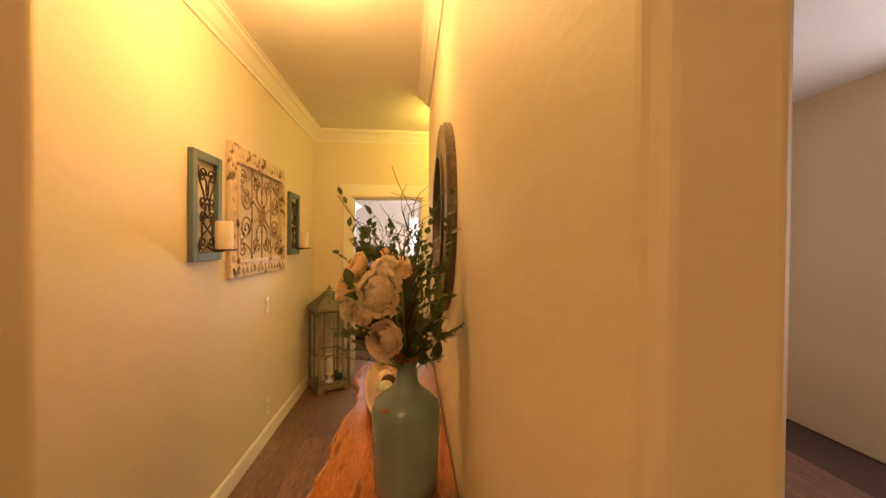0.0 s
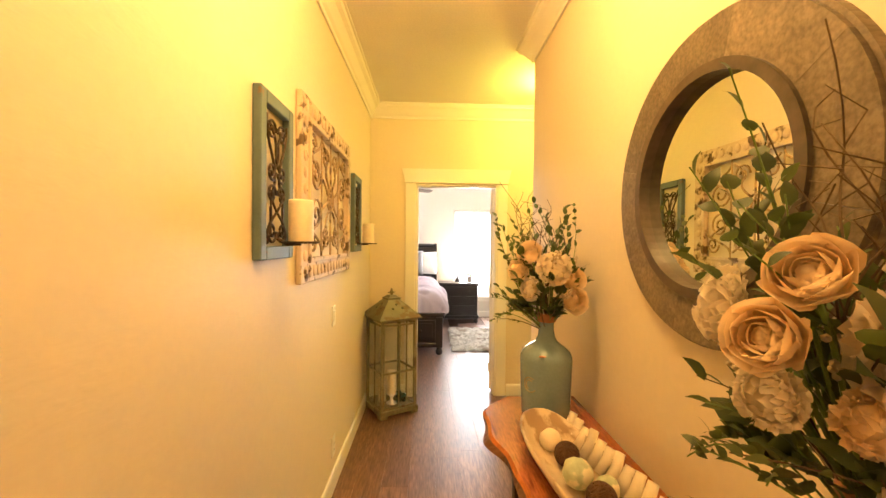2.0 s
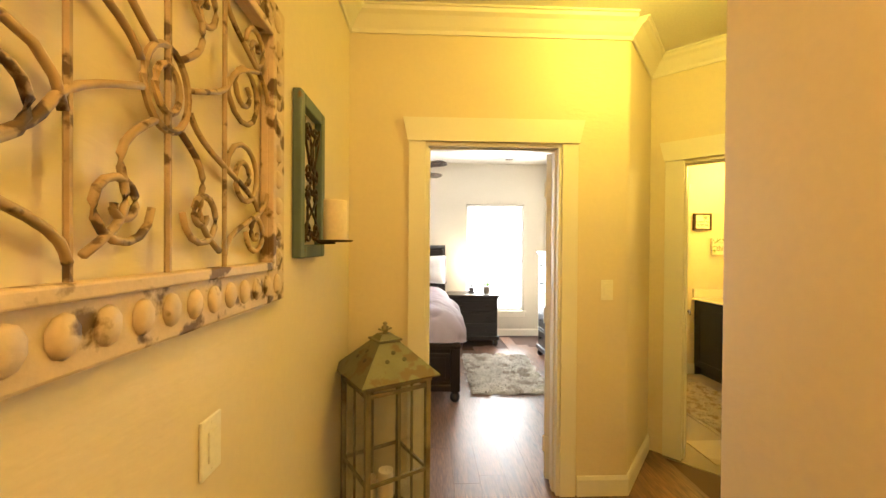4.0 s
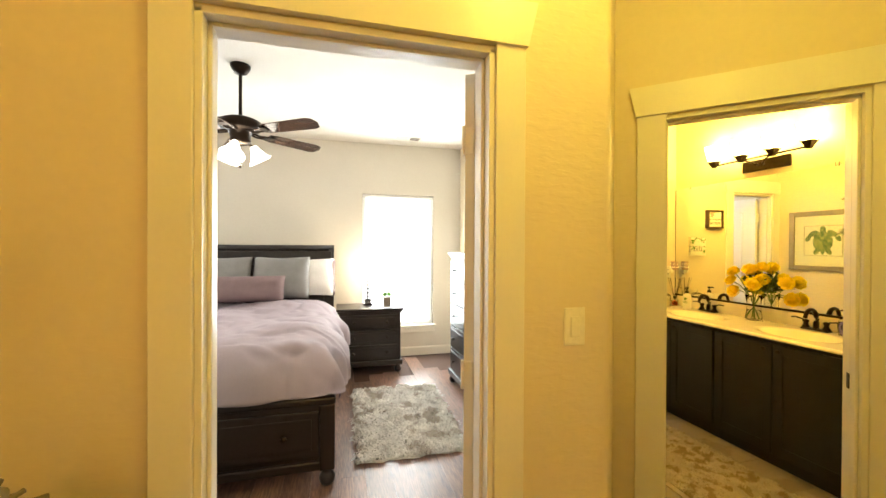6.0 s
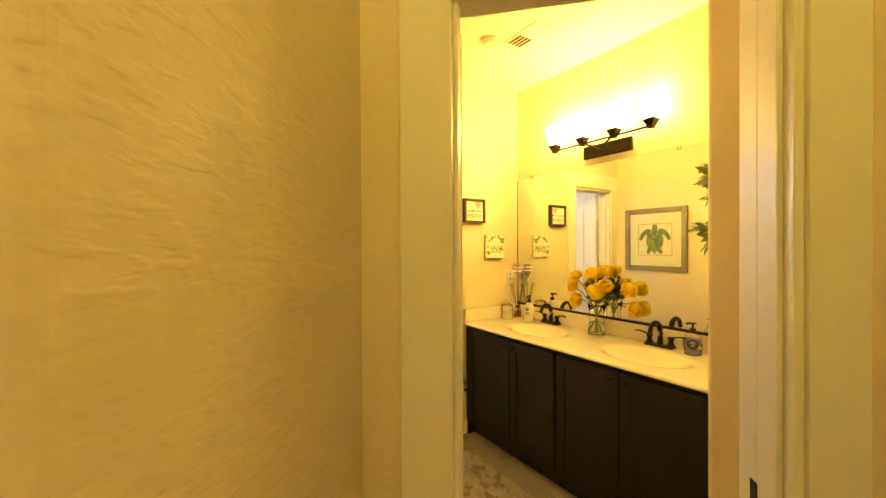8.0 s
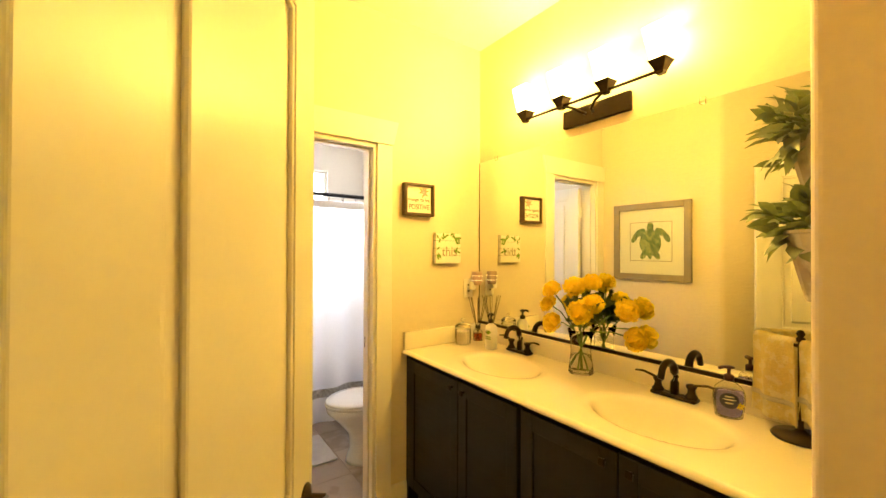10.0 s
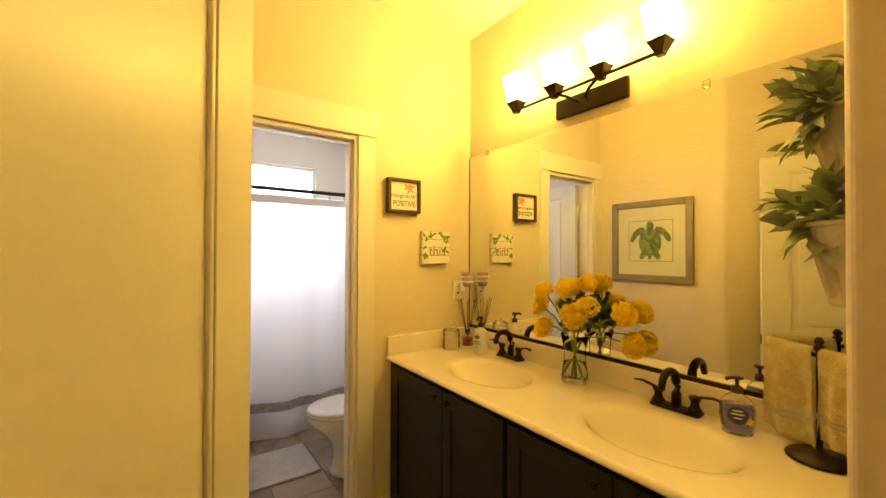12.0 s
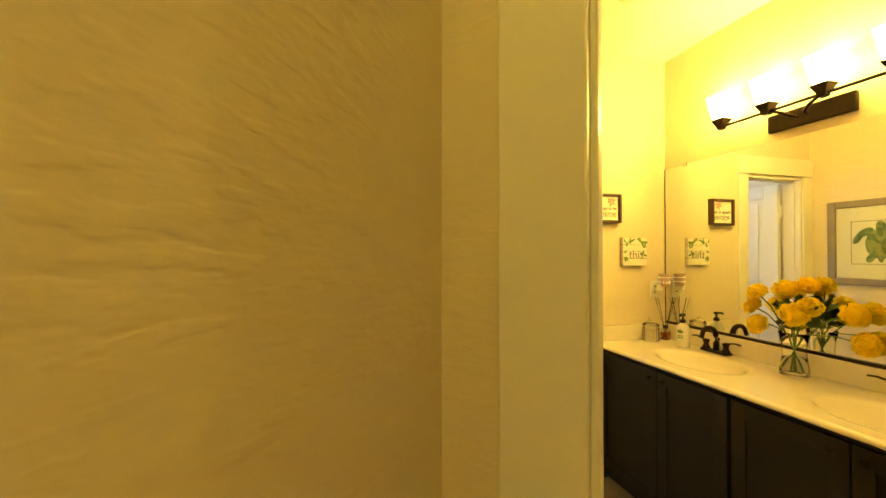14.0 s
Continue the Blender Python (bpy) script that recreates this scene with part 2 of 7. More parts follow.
M_BOWL = material("whitewashed_carved_wood", (0.55, 0.44, 0.31), 0.65, vary=0.2, scale=9, stretch=(1, 0.4, 1), other=(0.30, 0.20, 0.12), patch=0.2, patch_scale=13, bump=0.3, bump_scale=35)
M_PLATE = material("ivory_plastic", (0.82, 0.79, 0.70), 0.35, vary=0.02)
M_BROWN = material("brown_pod", (0.10, 0.045, 0.022), 0.7, vary=0.3, scale=40, bump=0.6, bump_scale=60)
M_MOSS = material("pale_green_ball", (0.45, 0.50, 0.36), 0.7, vary=0.25, scale=25, other=(0.72, 0.66, 0.5), patch=0.35, patch_scale=18, bump=0.5, bump_scale=50)
M_COUNTER = material("cultured_marble", (0.82, 0.75, 0.62), 0.16, vary=0.03, scale=3, grain=0.01, coat=0.3)
M_WHITE = material("white_porcelain", (0.82, 0.81, 0.79), 0.12, vary=0.01, coat=0.4)
M_PAPER = material("white_print", (0.80, 0.76, 0.66), 0.6, vary=0.03)
M_INK = material("dark_ink", (0.05, 0.04, 0.03), 0.7)
M_PINK = material("pink_print", (0.75, 0.28, 0.28), 0.6)
M_GREENPRINT = material("leaf_green_print", (0.14, 0.26, 0.05), 0.6, vary=0.35, scale=60)
M_TURTLE = material("watercolour_green", (0.10, 0.19, 0.09), 0.6, vary=0.5, scale=40, other=(0.26, 0.30, 0.12), patch=0.4, patch_scale=45)
M_BOXWOOD = material("dark_box_frame", (0.07, 0.035, 0.02), 0.5, vary=0.25, scale=12, stretch=(1, 1, 4))
M_RIM = material("dark_grey_wood_rim", (0.075, 0.055, 0.038), 0.5, vary=0.3, scale=8, grain=0.25, grain_scale=35, bump=0.2, bump_scale=40)
M_PICFRAME = material("silver_grey_frame", (0.28, 0.24, 0.19), 0.45, metal=0.2, vary=0.15, scale=8)
M_TOWEL = material("yellow_terry", (0.95, 0.79, 0.42), 0.95, vary=0.10, scale=14, other=(0.98, 0.92, 0.74), patch=0.42, patch_scale=34, bump=0.9, bump_scale=170, bump_dist=0.006)
M_TRIMBAND = material("white_woven_band", (0.78, 0.74, 0.62), 0.9, bump=0.6, bump_scale=200)
M_GALV = material("galvanised_tin", (0.36, 0.31, 0.25), 0.6, metal=0.15, vary=0.18, scale=12, other=(0.52, 0.48, 0.40), patch=0.3, patch_scale=9)
M_SOAP = glass("violet_soap", (0.33, 0.30, 1.0), 0.05)
M_AMBER = glass("red_scent_oil", (0.75, 0.10, 0.03))
M_NAVY = material("navy_label", (0.035, 0.04, 0.16), 0.5)
M_PUMP = material("plum_plastic", (0.05, 0.015, 0.035), 0.35)
M_BLACK = material("black_plastic", (0.012, 0.012, 0.012), 0.35)
M_REED = material("dark_reeds", (0.05, 0.03, 0.02), 0.8)
M_WATER = glass("water", (0.95, 0.97, 0.93), 0.0, 1.2)
M_THINGLASS = glass("thin_clear_glass", (0.98, 0.99, 0.98), 0.0, 1.14)
M_STEMGREEN = material("green_stem", (0.16, 0.25, 0.06), 0.5, vary=0.25, scale=30)
M_BULB = glow("frosted_glass_lit", (1.0, 0.78, 0.34), 14.0)
M_VANITYGLASS = glow("frosted_shade_lit", (1.0, 0.70, 0.20), 30.0)
M_FANGLASS = glow("lit_fan_shade", (1.0, 0.93, 0.82), 6.0)
M_DAY = glow("daylit_shade", (0.96, 0.98, 1.0), 9.0)
M_RUGB = material("cream_mottled_rug", (0.55, 0.47, 0.35), 0.95, vary=0.2, scale=12, other=(0.33, 0.25, 0.15), patch=0.35, patch_scale=15, bump=1.0, bump_scale=60, bump_dist=0.02)
M_FUR = material("white_grey_fur", (0.72, 0.69, 0.64), 0.95, vary=0.25, scale=9, other=(0.42, 0.37, 0.32), patch=0.25, patch_scale=6, grain=0.2)
M_DUVET = material("mauve_duvet", (0.345, 0.29, 0.33), 0.85, vary=0.06, scale=3, bump=0.15, bump_scale=300, grain=0.04, grain_scale=200)
M_GREYPIL = material("grey_velvet", (0.24, 0.235, 0.24), 0.75, vary=0.12, scale=8, bump=0.2, bump_scale=120)
M_MAUVEPIL = material("dusty_mauve_velvet", (0.19, 0.13, 0.138), 0.75, vary=0.12, scale=8, bump=0.2, bump_scale=120)
M_WHITEPIL = material("white_cotton", (0.80, 0.78, 0.76), 0.85, vary=0.04, scale=6, bump=0.2, bump_scale=60)
M_THROW = material("grey_white_throw", (0.72, 0.70, 0.66), 0.95, vary=0.15, scale=10, other=(0.35, 0.33, 0.30), patch=0.25, patch_scale=14, bump=0.7, bump_scale=80)
M_BLADE = material("walnut_fan_blade", (0.06, 0.03, 0.018), 0.25, vary=0.25, scale=5, stretch=(1, 6, 1), coat=0.4)
M_CURTAIN = material("white_shower_curtain", (0.74, 0.73, 0.77), 0.85, vary=0.02, bump=0.2, bump_scale=250)
translucent(M_CURTAIN, (0.90, 0.89, 0.93), 0.55)
M_BAND = material("grey_lattice_band", (0.48, 0.47, 0.47), 0.85, vary=0.35, scale=45, bump=0.3, bump_scale=120)
M_MAT = material("grey_bath_mat", (0.55, 0.54, 0.53), 0.95, vary=0.1, scale=15, bump=0.8, bump_scale=90, bump_dist=0.01)
M_GREENPLANT = material("bright_green_tuft", (0.10, 0.26, 0.03), 0.6, vary=0.3, scale=30)
M_CRYSTAL = material("chrome_and_glass_lamp", (0.16, 0.15, 0.16), 0.15, metal=0.8)
M_SHADE = glow("lit_lampshade", (1.0, 0.88, 0.72), 4.0)
M_ROLLER = material("white_roller_shade", (0.9, 0.9, 0.9), 0.9, vary=0.01, bump=0.1, bump_scale=300)
translucent(M_ROLLER, (0.95, 0.95, 0.95), 0.8)
translucent(M_YELLOW, (1.0, 0.83, 0.06), 0.5)
translucent(M_TOWEL, (0.95, 0.85, 0.5), 0.3)
translucent(M_PEACH, (0.93, 0.74, 0.52), 0.4)
translucent(M_ROSE, (0.93, 0.80, 0.70), 0.4)
translucent(M_CREAM, (0.90, 0.82, 0.68), 0.3)
for leafy in (M_LEAF, M_LEAF2, M_FRESH, M_SAGE):
    translucent(leafy, (0.16, 0.22, 0.06), 0.25)
M_BLUSH = material("blush_ceramic", (0.55, 0.38, 0.27), 0.5, vary=0.08)

# ---- building helpers ----
def mesh_of(bm, name, mat, smooth=False):
    me = bpy.data.meshes.new(name)
    bmesh.ops.recalc_face_normals(bm, faces=bm.faces)
    bm.to_mesh(me)
    bm.free()
    if smooth:
        me.shade_smooth()
    for m in mat if isinstance(mat, (list, tuple)) else (mat,):
        me.materials.append(m)
    return me


def part(name, bm, mat, parent, label="", smooth=False, m=None):
    """One mesh under a thing or under a part."""
    ob = new(name, mesh_of(bm, name, mat, smooth))
    ob.parent = parent
    if m is not None:
        ob.matrix_basis = m
    if label:
        ob["label"] = label
    return ob


def thing(name, label, category, m, group="", kind=""):
    """An empty at a thing's base, to carry its parts."""
    ob = new(name)
    ob.empty_display_size = 0.05
    ob.matrix_basis = m
    return tagged(ob, label, category, group, kind)


def solid(name, bm, mat, label, category, m=None, smooth=False, group="", kind=""):
    """A thing of one mesh."""
    ob = new(name, mesh_of(bm, name, mat, smooth))
    if m is not None:
        ob.matrix_basis = m
    return tagged(ob, label, category, group, kind)


def box(bm, lo, hi, bevel=0.0, m=None):
    made = bmesh.ops.create_cube(bm, size=1.0)["verts"]
    size, mid = [b - a for a, b in zip(lo, hi)], [(a + b) / 2 for a, b in zip(lo, hi)]
    for v in made:
        v.co = Vector(c * s + o for c, s, o in zip(v.co, size, mid))
    if bevel:
        edges = {e for v in made for e in v.link_edges}
        made = bmesh.ops.bevel(bm, geom=list(edges), offset=bevel, segments=2, affect="EDGES", profile=0.5)["verts"]
    if m is not None:
        bmesh.ops.transform(bm, matrix=m, verts=list({v for v in made}))
    return made


def cube(lo, hi, bevel=0.0, m=None):
    bm = bmesh.new()
    box(bm, lo, hi, bevel, m)
    return bm


def prism(points, z0, z1, round_at=(), radius=0.02):
    """A solid over a floor outline; the corners named are rounded off."""
    bm = bmesh.new()
    low = [bm.verts.new((x, y, z0)) for x, y in points]
    high = [bm.verts.new((x, y, z1)) for x, y in points]
    k = len(points)
    bm.faces.new(low[::-1])
    bm.faces.new(high)
    for i in range(k):
        bm.faces.new((low[i], low[(i + 1) % k], high[(i + 1) % k], high[i]))
    bmesh.ops.recalc_face_normals(bm, faces=bm.faces)
    if round_at:
        edges = [e for e in bm.edges if any(e.verts[0] in (low[i], high[i]) and e.verts[1] in (low[i], high[i]) for i in round_at)]
        bmesh.ops.bevel(bm, geom=edges, offset=radius, segments=5, affect="EDGES", profile=0.5)
    return bm


def lathe(profile, steps=24, cap=True):
    """A turned form from pairs of radius and height."""
    bm = bmesh.new()
    rings = []
    for r, z in profile:
        if r < 1e-5:
            rings.append([bm.verts.new((0, 0, z))])
        else:
            rings.append([bm.verts.new((r * math.cos(2 * math.pi * i / steps), r * math.sin(2 * math.pi * i / steps), z)) for i in range(steps)])
    for a, b in zip(rings, rings[1:]):
        for i in range(steps):
            j = (i + 1) % steps
            if len(a) == 1 and len(b) > 1:
                bm.faces.new((a[0], b[i], b[j]))
            elif len(b) == 1 and len(a) > 1:
                bm.faces.new((a[i], b[0], a[j]))
            elif len(a) > 1:
                bm.faces.new((a[i], a[j], b[j], b[i]))
    if cap:
        for ring in (rings[0], rings[-1]):
            if len(ring) > 2:
                bm.faces.new(ring)
    return bm


def tube(bm, points, radius, sides=6, taper=1.0, flat=1.0):
    """A rod along a line of points; taper thins its end."""
    pts = [Vector(p) for p in points]
    rings = []
    up = Vector((0, 0, 1))
    for i, p in enumerate(pts):
        d = (pts[min(i + 1, len(pts) - 1)] - pts[max(i - 1, 0)])
        d = d.normalized() if d.length > 1e-9 else Vector((0, 0, 1))
        a = d.cross(up)
        if a.length < 0.1:
            a = d.cross(Vector((1, 0, 0)))
        a.normalize()
        b = d.cross(a)
        r = radius * (1 + (taper - 1) * i / max(1, len(pts) - 1))
        rings.append([bm.verts.new(p + a * r * math.cos(2 * math.pi * k / sides) + b * r * flat * math.sin(2 * math.pi * k / sides)) for k in range(sides)])
    for a, b in zip(rings, rings[1:]):
        for k in range(sides):
            bm.faces.new((a[k], a[(k + 1) % sides], b[(k + 1) % sides], b[k]))
    bm.faces.new(rings[0][::-1])
    bm.faces.new(rings[-1])
    return bm


def sweep(profile, path, closed=False):
    """A moulding: an outline of (out, up) pairs carried along floor points, mitred; out points to the left of the way."""
    bm = bmesh.new()
    k = len(path)
    rings = []
    for i, p in enumerate(path):
        p = Vector(p)
        before = (p - Vector(path[i - 1])) if (i or closed) else None
        after = (Vector(path[(i + 1) % k]) - p) if (i < k - 1 or closed) else None
        before, after = before or after, after or before
        n1 = Vector((-before.y, before.x)).normalized()
        n2 = Vector((-after.y, after.x)).normalized()
        mid = (n1 + n2).normalized()
        mid /= max(0.2, mid.dot(n1))
        rings.append([bm.verts.new((p.x + mid.x * o, p.y + mid.y * o, z)) for o, z in profile])
    last = k if closed else k - 1
    for i in range(last):
        a, b = rings[i], rings[(i + 1) % k]
        for j in range(len(profile)):
            q = (j + 1) % len(profile)
            bm.faces.new((a[j], a[q], b[q], b[j]))
    if not closed:
        bm.faces.new(rings[0][::-1])
        bm.faces.new(rings[-1])
    return bm


def structure(name, bm, mat, label, category, smooth=False):
    return solid(name, bm, mat, label, category, smooth=smooth, kind="structure")


# ---- the large structure ----
HEAD = 2.045       # door openings' height
BED_CEIL, BATH_CEIL = 2.80, 2.80
TOP = 2.95         # walls run up past the ceilings
DL, DR = Vector((1.148, 4.863)), Vector((1.616, 4.395))   # bath door opening, hall side
OUT = Vector((0.078, 0.078))                           # through the slanting wall, 0.11 m

structure("wall_west", prism([(-1.04, 1.2), (-1.04, 4.5), (-1.16, 4.5), (-1.16, 1.32), (-3.6, 1.32), (-3.6, 1.2)], 0, TOP, (0,)), M_WALL,
          "cream plastered hallway wall with a rounded corner", "wall")
wall_n = structure("wall_north", prism([(-1.16, 4.5), (-0.606, 4.5), (-0.606, 4.62), (-1.16, 4.62)], 0, TOP), M_WALL,
                   "cream plastered wall at the end of the hallway", "wall")
structure("wall_over_bedroom_door", cube((-0.606, 4.5, HEAD), (0.185, 4.62, TOP)), M_WALL, "cream plastered wall above the bedroom door", "wall")
structure("wall_corner", prism([(0.185, 4.5), (0.59, 4.5), (1.007, 5.004), (DL.x, DL.y), (DL.x + OUT.x, DL.y + OUT.y), (1.10, 5.20), (1.65, 5.75), (1.65, 6.66),
                                (1.65, 8.72), (1.36, 8.72), (1.36, 5.63), (0.35, 4.62), (0.185, 4.62)], 0, TOP, (1, 6)), M_WALL_ROUGH,
          "cream plastered wall with rounded corners between bedroom and bathroom", "wall")
structure("wall_over_bath_door", prism([(DL.x, DL.y), (DR.x, DR.y), (DR.x + OUT.x, DR.y + OUT.y), (DL.x + OUT.x, DL.y + OUT.y)], HEAD, TOP), M_WALL,
          "cream plastered wall above the bathroom door", "wall")
structure("wall_slanting", prism([(DR.x, DR.y), (DR.x + 0.128, DR.y + 0.128), (2.32, 3.98), (2.235, 3.745)], 0, TOP), M_WALL,
          "cream plastered slanting wall beside the bathroom door", "wall")
structure("wall_vestibule", prism([(2.05, 3.27), (2.05, 3.965), (2.17, 3.845), (2.17, 3.27)], 0, TOP), M_WALL, "cream plastered wall closing the vestibule", "wall")
structure("wall_east", prism([(0.2, 0.222), (0.2, 3.275), (2.17, 3.275), (2.17, 3.17), (0.31, 3.17), (0.31, 0.222)], 0, TOP, (0, 1, 5)), M_WALL,
          "cream plastered hallway wall with rounded corners", "wall")
structure("wall_bath_south", prism([(2.32, 3.82), (2.32, 4.855), (3.28, 4.855), (3.28, 4.735), (2.44, 4.735), (2.44, 3.82)], 0, TOP, (1,)), M_WALL_BATH,
          "cream wall beside the vanity", "wall")
structure("wall_mirror", cube((3.065, 4.855, 0), (3.28, 6.66, TOP)), M_WALL_BATH, "cream wall behind the vanity mirror", "wall")
structure("wall_bath_north", cube((2.30, 6.66, 0), (3.28, 6.745, TOP)), M_WALL_BATH, "cream bathroom wall with small signs", "wall")
structure("wall_over_toilet_door", cube((1.745, 6.66, HEAD), (2.30, 6.745, TOP)), M_WALL_BATH, "cream wall above the toilet room door", "wall")
structure("wall_beside_toilet_door", cube((1.65, 6.66, 0), (1.745, 6.745, TOP)), M_WALL_BATH, "narrow cream wall beside the toilet room door", "wall")
structure("wall_toilet_east", cube((3.065, 6.745, 0), (3.28, 8.72, TOP)), M_WALL_BED, "pale wall of the toilet room", "wall")


def wall_with_window(name, x0, x1, y0, y1, wx0, wx1, wz0, wz1, mat, label):
    bm = bmesh.new()
    box(bm, (x0, y0, 0), (wx0, y1, TOP))
    box(bm, (wx1, y0, 0), (x1, y1, TOP))
    box(bm, (wx0, y0, 0), (wx1, y1, wz0))
    box(bm, (wx0, y0, wz1), (wx1, y1, TOP))
    return structure(name, bm, mat, label, "wall")


FAR = 8.58
wall_with_window("wall_bedroom_far", -1.2, 1.36, FAR, FAR + 0.14, 0.035, 0.98, 0.41, 2.138, M_WALL_BED, "off-white bedroom wall with a tall window")
wall_with_window("wall_bedroom_far_west", -3.6, -1.2, FAR, FAR + 0.14, -3.19, -2.25, 0.41, 2.138, M_WALL_BED, "off-white bedroom wall with a tall window beside the bed")
wall_with_window("wall_toilet_far", 1.65, 3.28, 8.60, 8.72, 1.85, 2.684, 1.45, 2.27, M_WALL_BED, "pale wall with a window over the bath tub")
structure("wall_bedroom_west", cube((-3.72, 4.5, 0), (-3.6, 8.72, TOP)), M_WALL_BED, "off-white bedroom wall", "wall")
structure("wall_bedroom_south", cube((-3.6, 4.5, 0), (-1.16, 4.62, TOP)), M_WALL_BED, "off-white bedroom wall", "wall")
structure("wall_foyer_west", cube((-3.72, -3.12, 0), (-3.6, 1.32, TOP)), M_WALL, "cream foyer wall", "wall")
structure("wall_foyer_south", cube((-3.6, -3.12, 0), (3.4, -3.0, TOP)), M_WALL, "cream foyer wall", "wall")
structure("wall_foyer_east", cube((3.4, -3.12, 0), (3.52, 3.29, TOP)), M_WALL, "cream foyer wall", "wall")
structure("wall_foyer_north", cube((2.17, 3.17, 0), (3.4, 3.29, TOP)), M_WALL, "cream foyer wall", "wall")

structure("ceiling", prism([(-3.6, -3.0), (3.4, -3.0), (3.4, 3.17), (2.05, 3.3), (2.05, 3.965), (1.007, 5.01), (0.59, 4.5), (-1.04, 4.5), (-1.04, 1.2), (-3.6, 1.2)], CEIL, CEIL + 0.08), M_CEIL,
          "smooth white painted hallway ceiling", "ceiling")
structure("ceiling_bedroom", prism([(-3.6, 4.62), (0.35, 4.62), (1.36, 5.63), (1.36, FAR), (-3.6, FAR)], BED_CEIL, BED_CEIL + 0.08), M_CEIL, "white painted bedroom ceiling", "ceiling")
structure("ceiling_bathroom", prism([(1.10, 5.20), (2.32, 3.98), (2.32, 4.855), (3.065, 4.855), (3.065, 6.66), (1.65, 6.66), (1.65, 5.75)], BATH_CEIL, BATH_CEIL + 0.08), M_CEIL,
          "white painted bathroom ceiling", "ceiling")
structure("ceiling_toilet_room", cube((1.65, 6.745, 2.6), (3.065, 8.6, 2.7)), M_CEIL, "white painted toilet room ceiling", "ceiling")
floor = structure("floor", prism([(-3.72, -3.12), (3.52, -3.12), (3.52, 3.29), (2.05, 3.29), (2.05, 3.93), (1.06, 4.92), (1.2, 5.3), (1.36, 5.63), (1.36, 8.72), (-3.72, 8.72)], -0.06, -0.012), M_SUBFLOOR,
                  "dark brown wood plank floor", "floor")
floor_bath = structure("floor_bathroom", prism([(1.06, 4.92), (2.05, 3.93), (2.4, 3.7), (3.28, 4.7), (3.28, 8.72), (1.5, 8.72), (1.5, 5.7)], -0.06, -0.006), M_GROUT,
                       "beige stone tile floor of the bathroom", "floor")

# crown moulding, baseboards
CROWN = [(0.0, CEIL - 0.125), (0.012, CEIL - 0.125), (0.016, CEIL - 0.105), (0.03, CEIL - 0.09), (0.06, CEIL - 0.045), (0.082, CEIL - 0.03), (0.088, CEIL - 0.012), (0.1, CEIL - 0.010), (0.1, CEIL), (0.0, CEIL)]
BASE = [(0.0, 0.0), (0.014, 0.0), (0.014, 0.095), (0.008, 0.11), (0.004, 0.115), (0.0, 0.115)]


def trim_run(name, profile, path, label):
    structure(name, sweep(profile, path), M_TRIM, label, "moulding")


trim_run("trim_crown_west", CROWN, [(0.59, 4.5), (-1.04, 4.5), (-1.04, 1.2), (-3.6, 1.2)], "white painted crown moulding along the ceiling")
trim_run("trim_crown_east", CROWN, [(0.31, 0.222), (0.2, 0.222), (0.2, 3.275), (2.05, 3.275)], "white painted crown moulding along the ceiling")
trim_run("trim_crown_vestibule", CROWN, [(2.05, 3.275), (2.05, 3.961), (1.007, 5.004), (0.59, 4.5)], "white painted crown moulding in the vestibule")
trim_run("baseboard_west", BASE, [(-0.68, 4.5), (-1.04, 4.5), (-1.04, 1.2), (-3.6, 1.2)], "white painted baseboard along the hallway")
trim_run("baseboard_east", BASE, [(0.31, 0.222), (0.2, 0.222), (0.2, 3.275), (2.05, 3.275)], "white painted baseboard along the hallway")
trim_run("baseboard_corner", BASE, [(1.007, 5.004), (0.59, 4.5), (0.29, 4.5)], "white painted baseboard round the corner")
trim_run("baseboard_bedroom", BASE, [(1.36, 5.65), (1.36, FAR), (-3.6, FAR)], "white painted baseboard in the bedroom")
trim_run("baseboard_bath", BASE, [(2.53, 6.66), (2.402, 6.66)], "white painted baseboard beside the vanity")


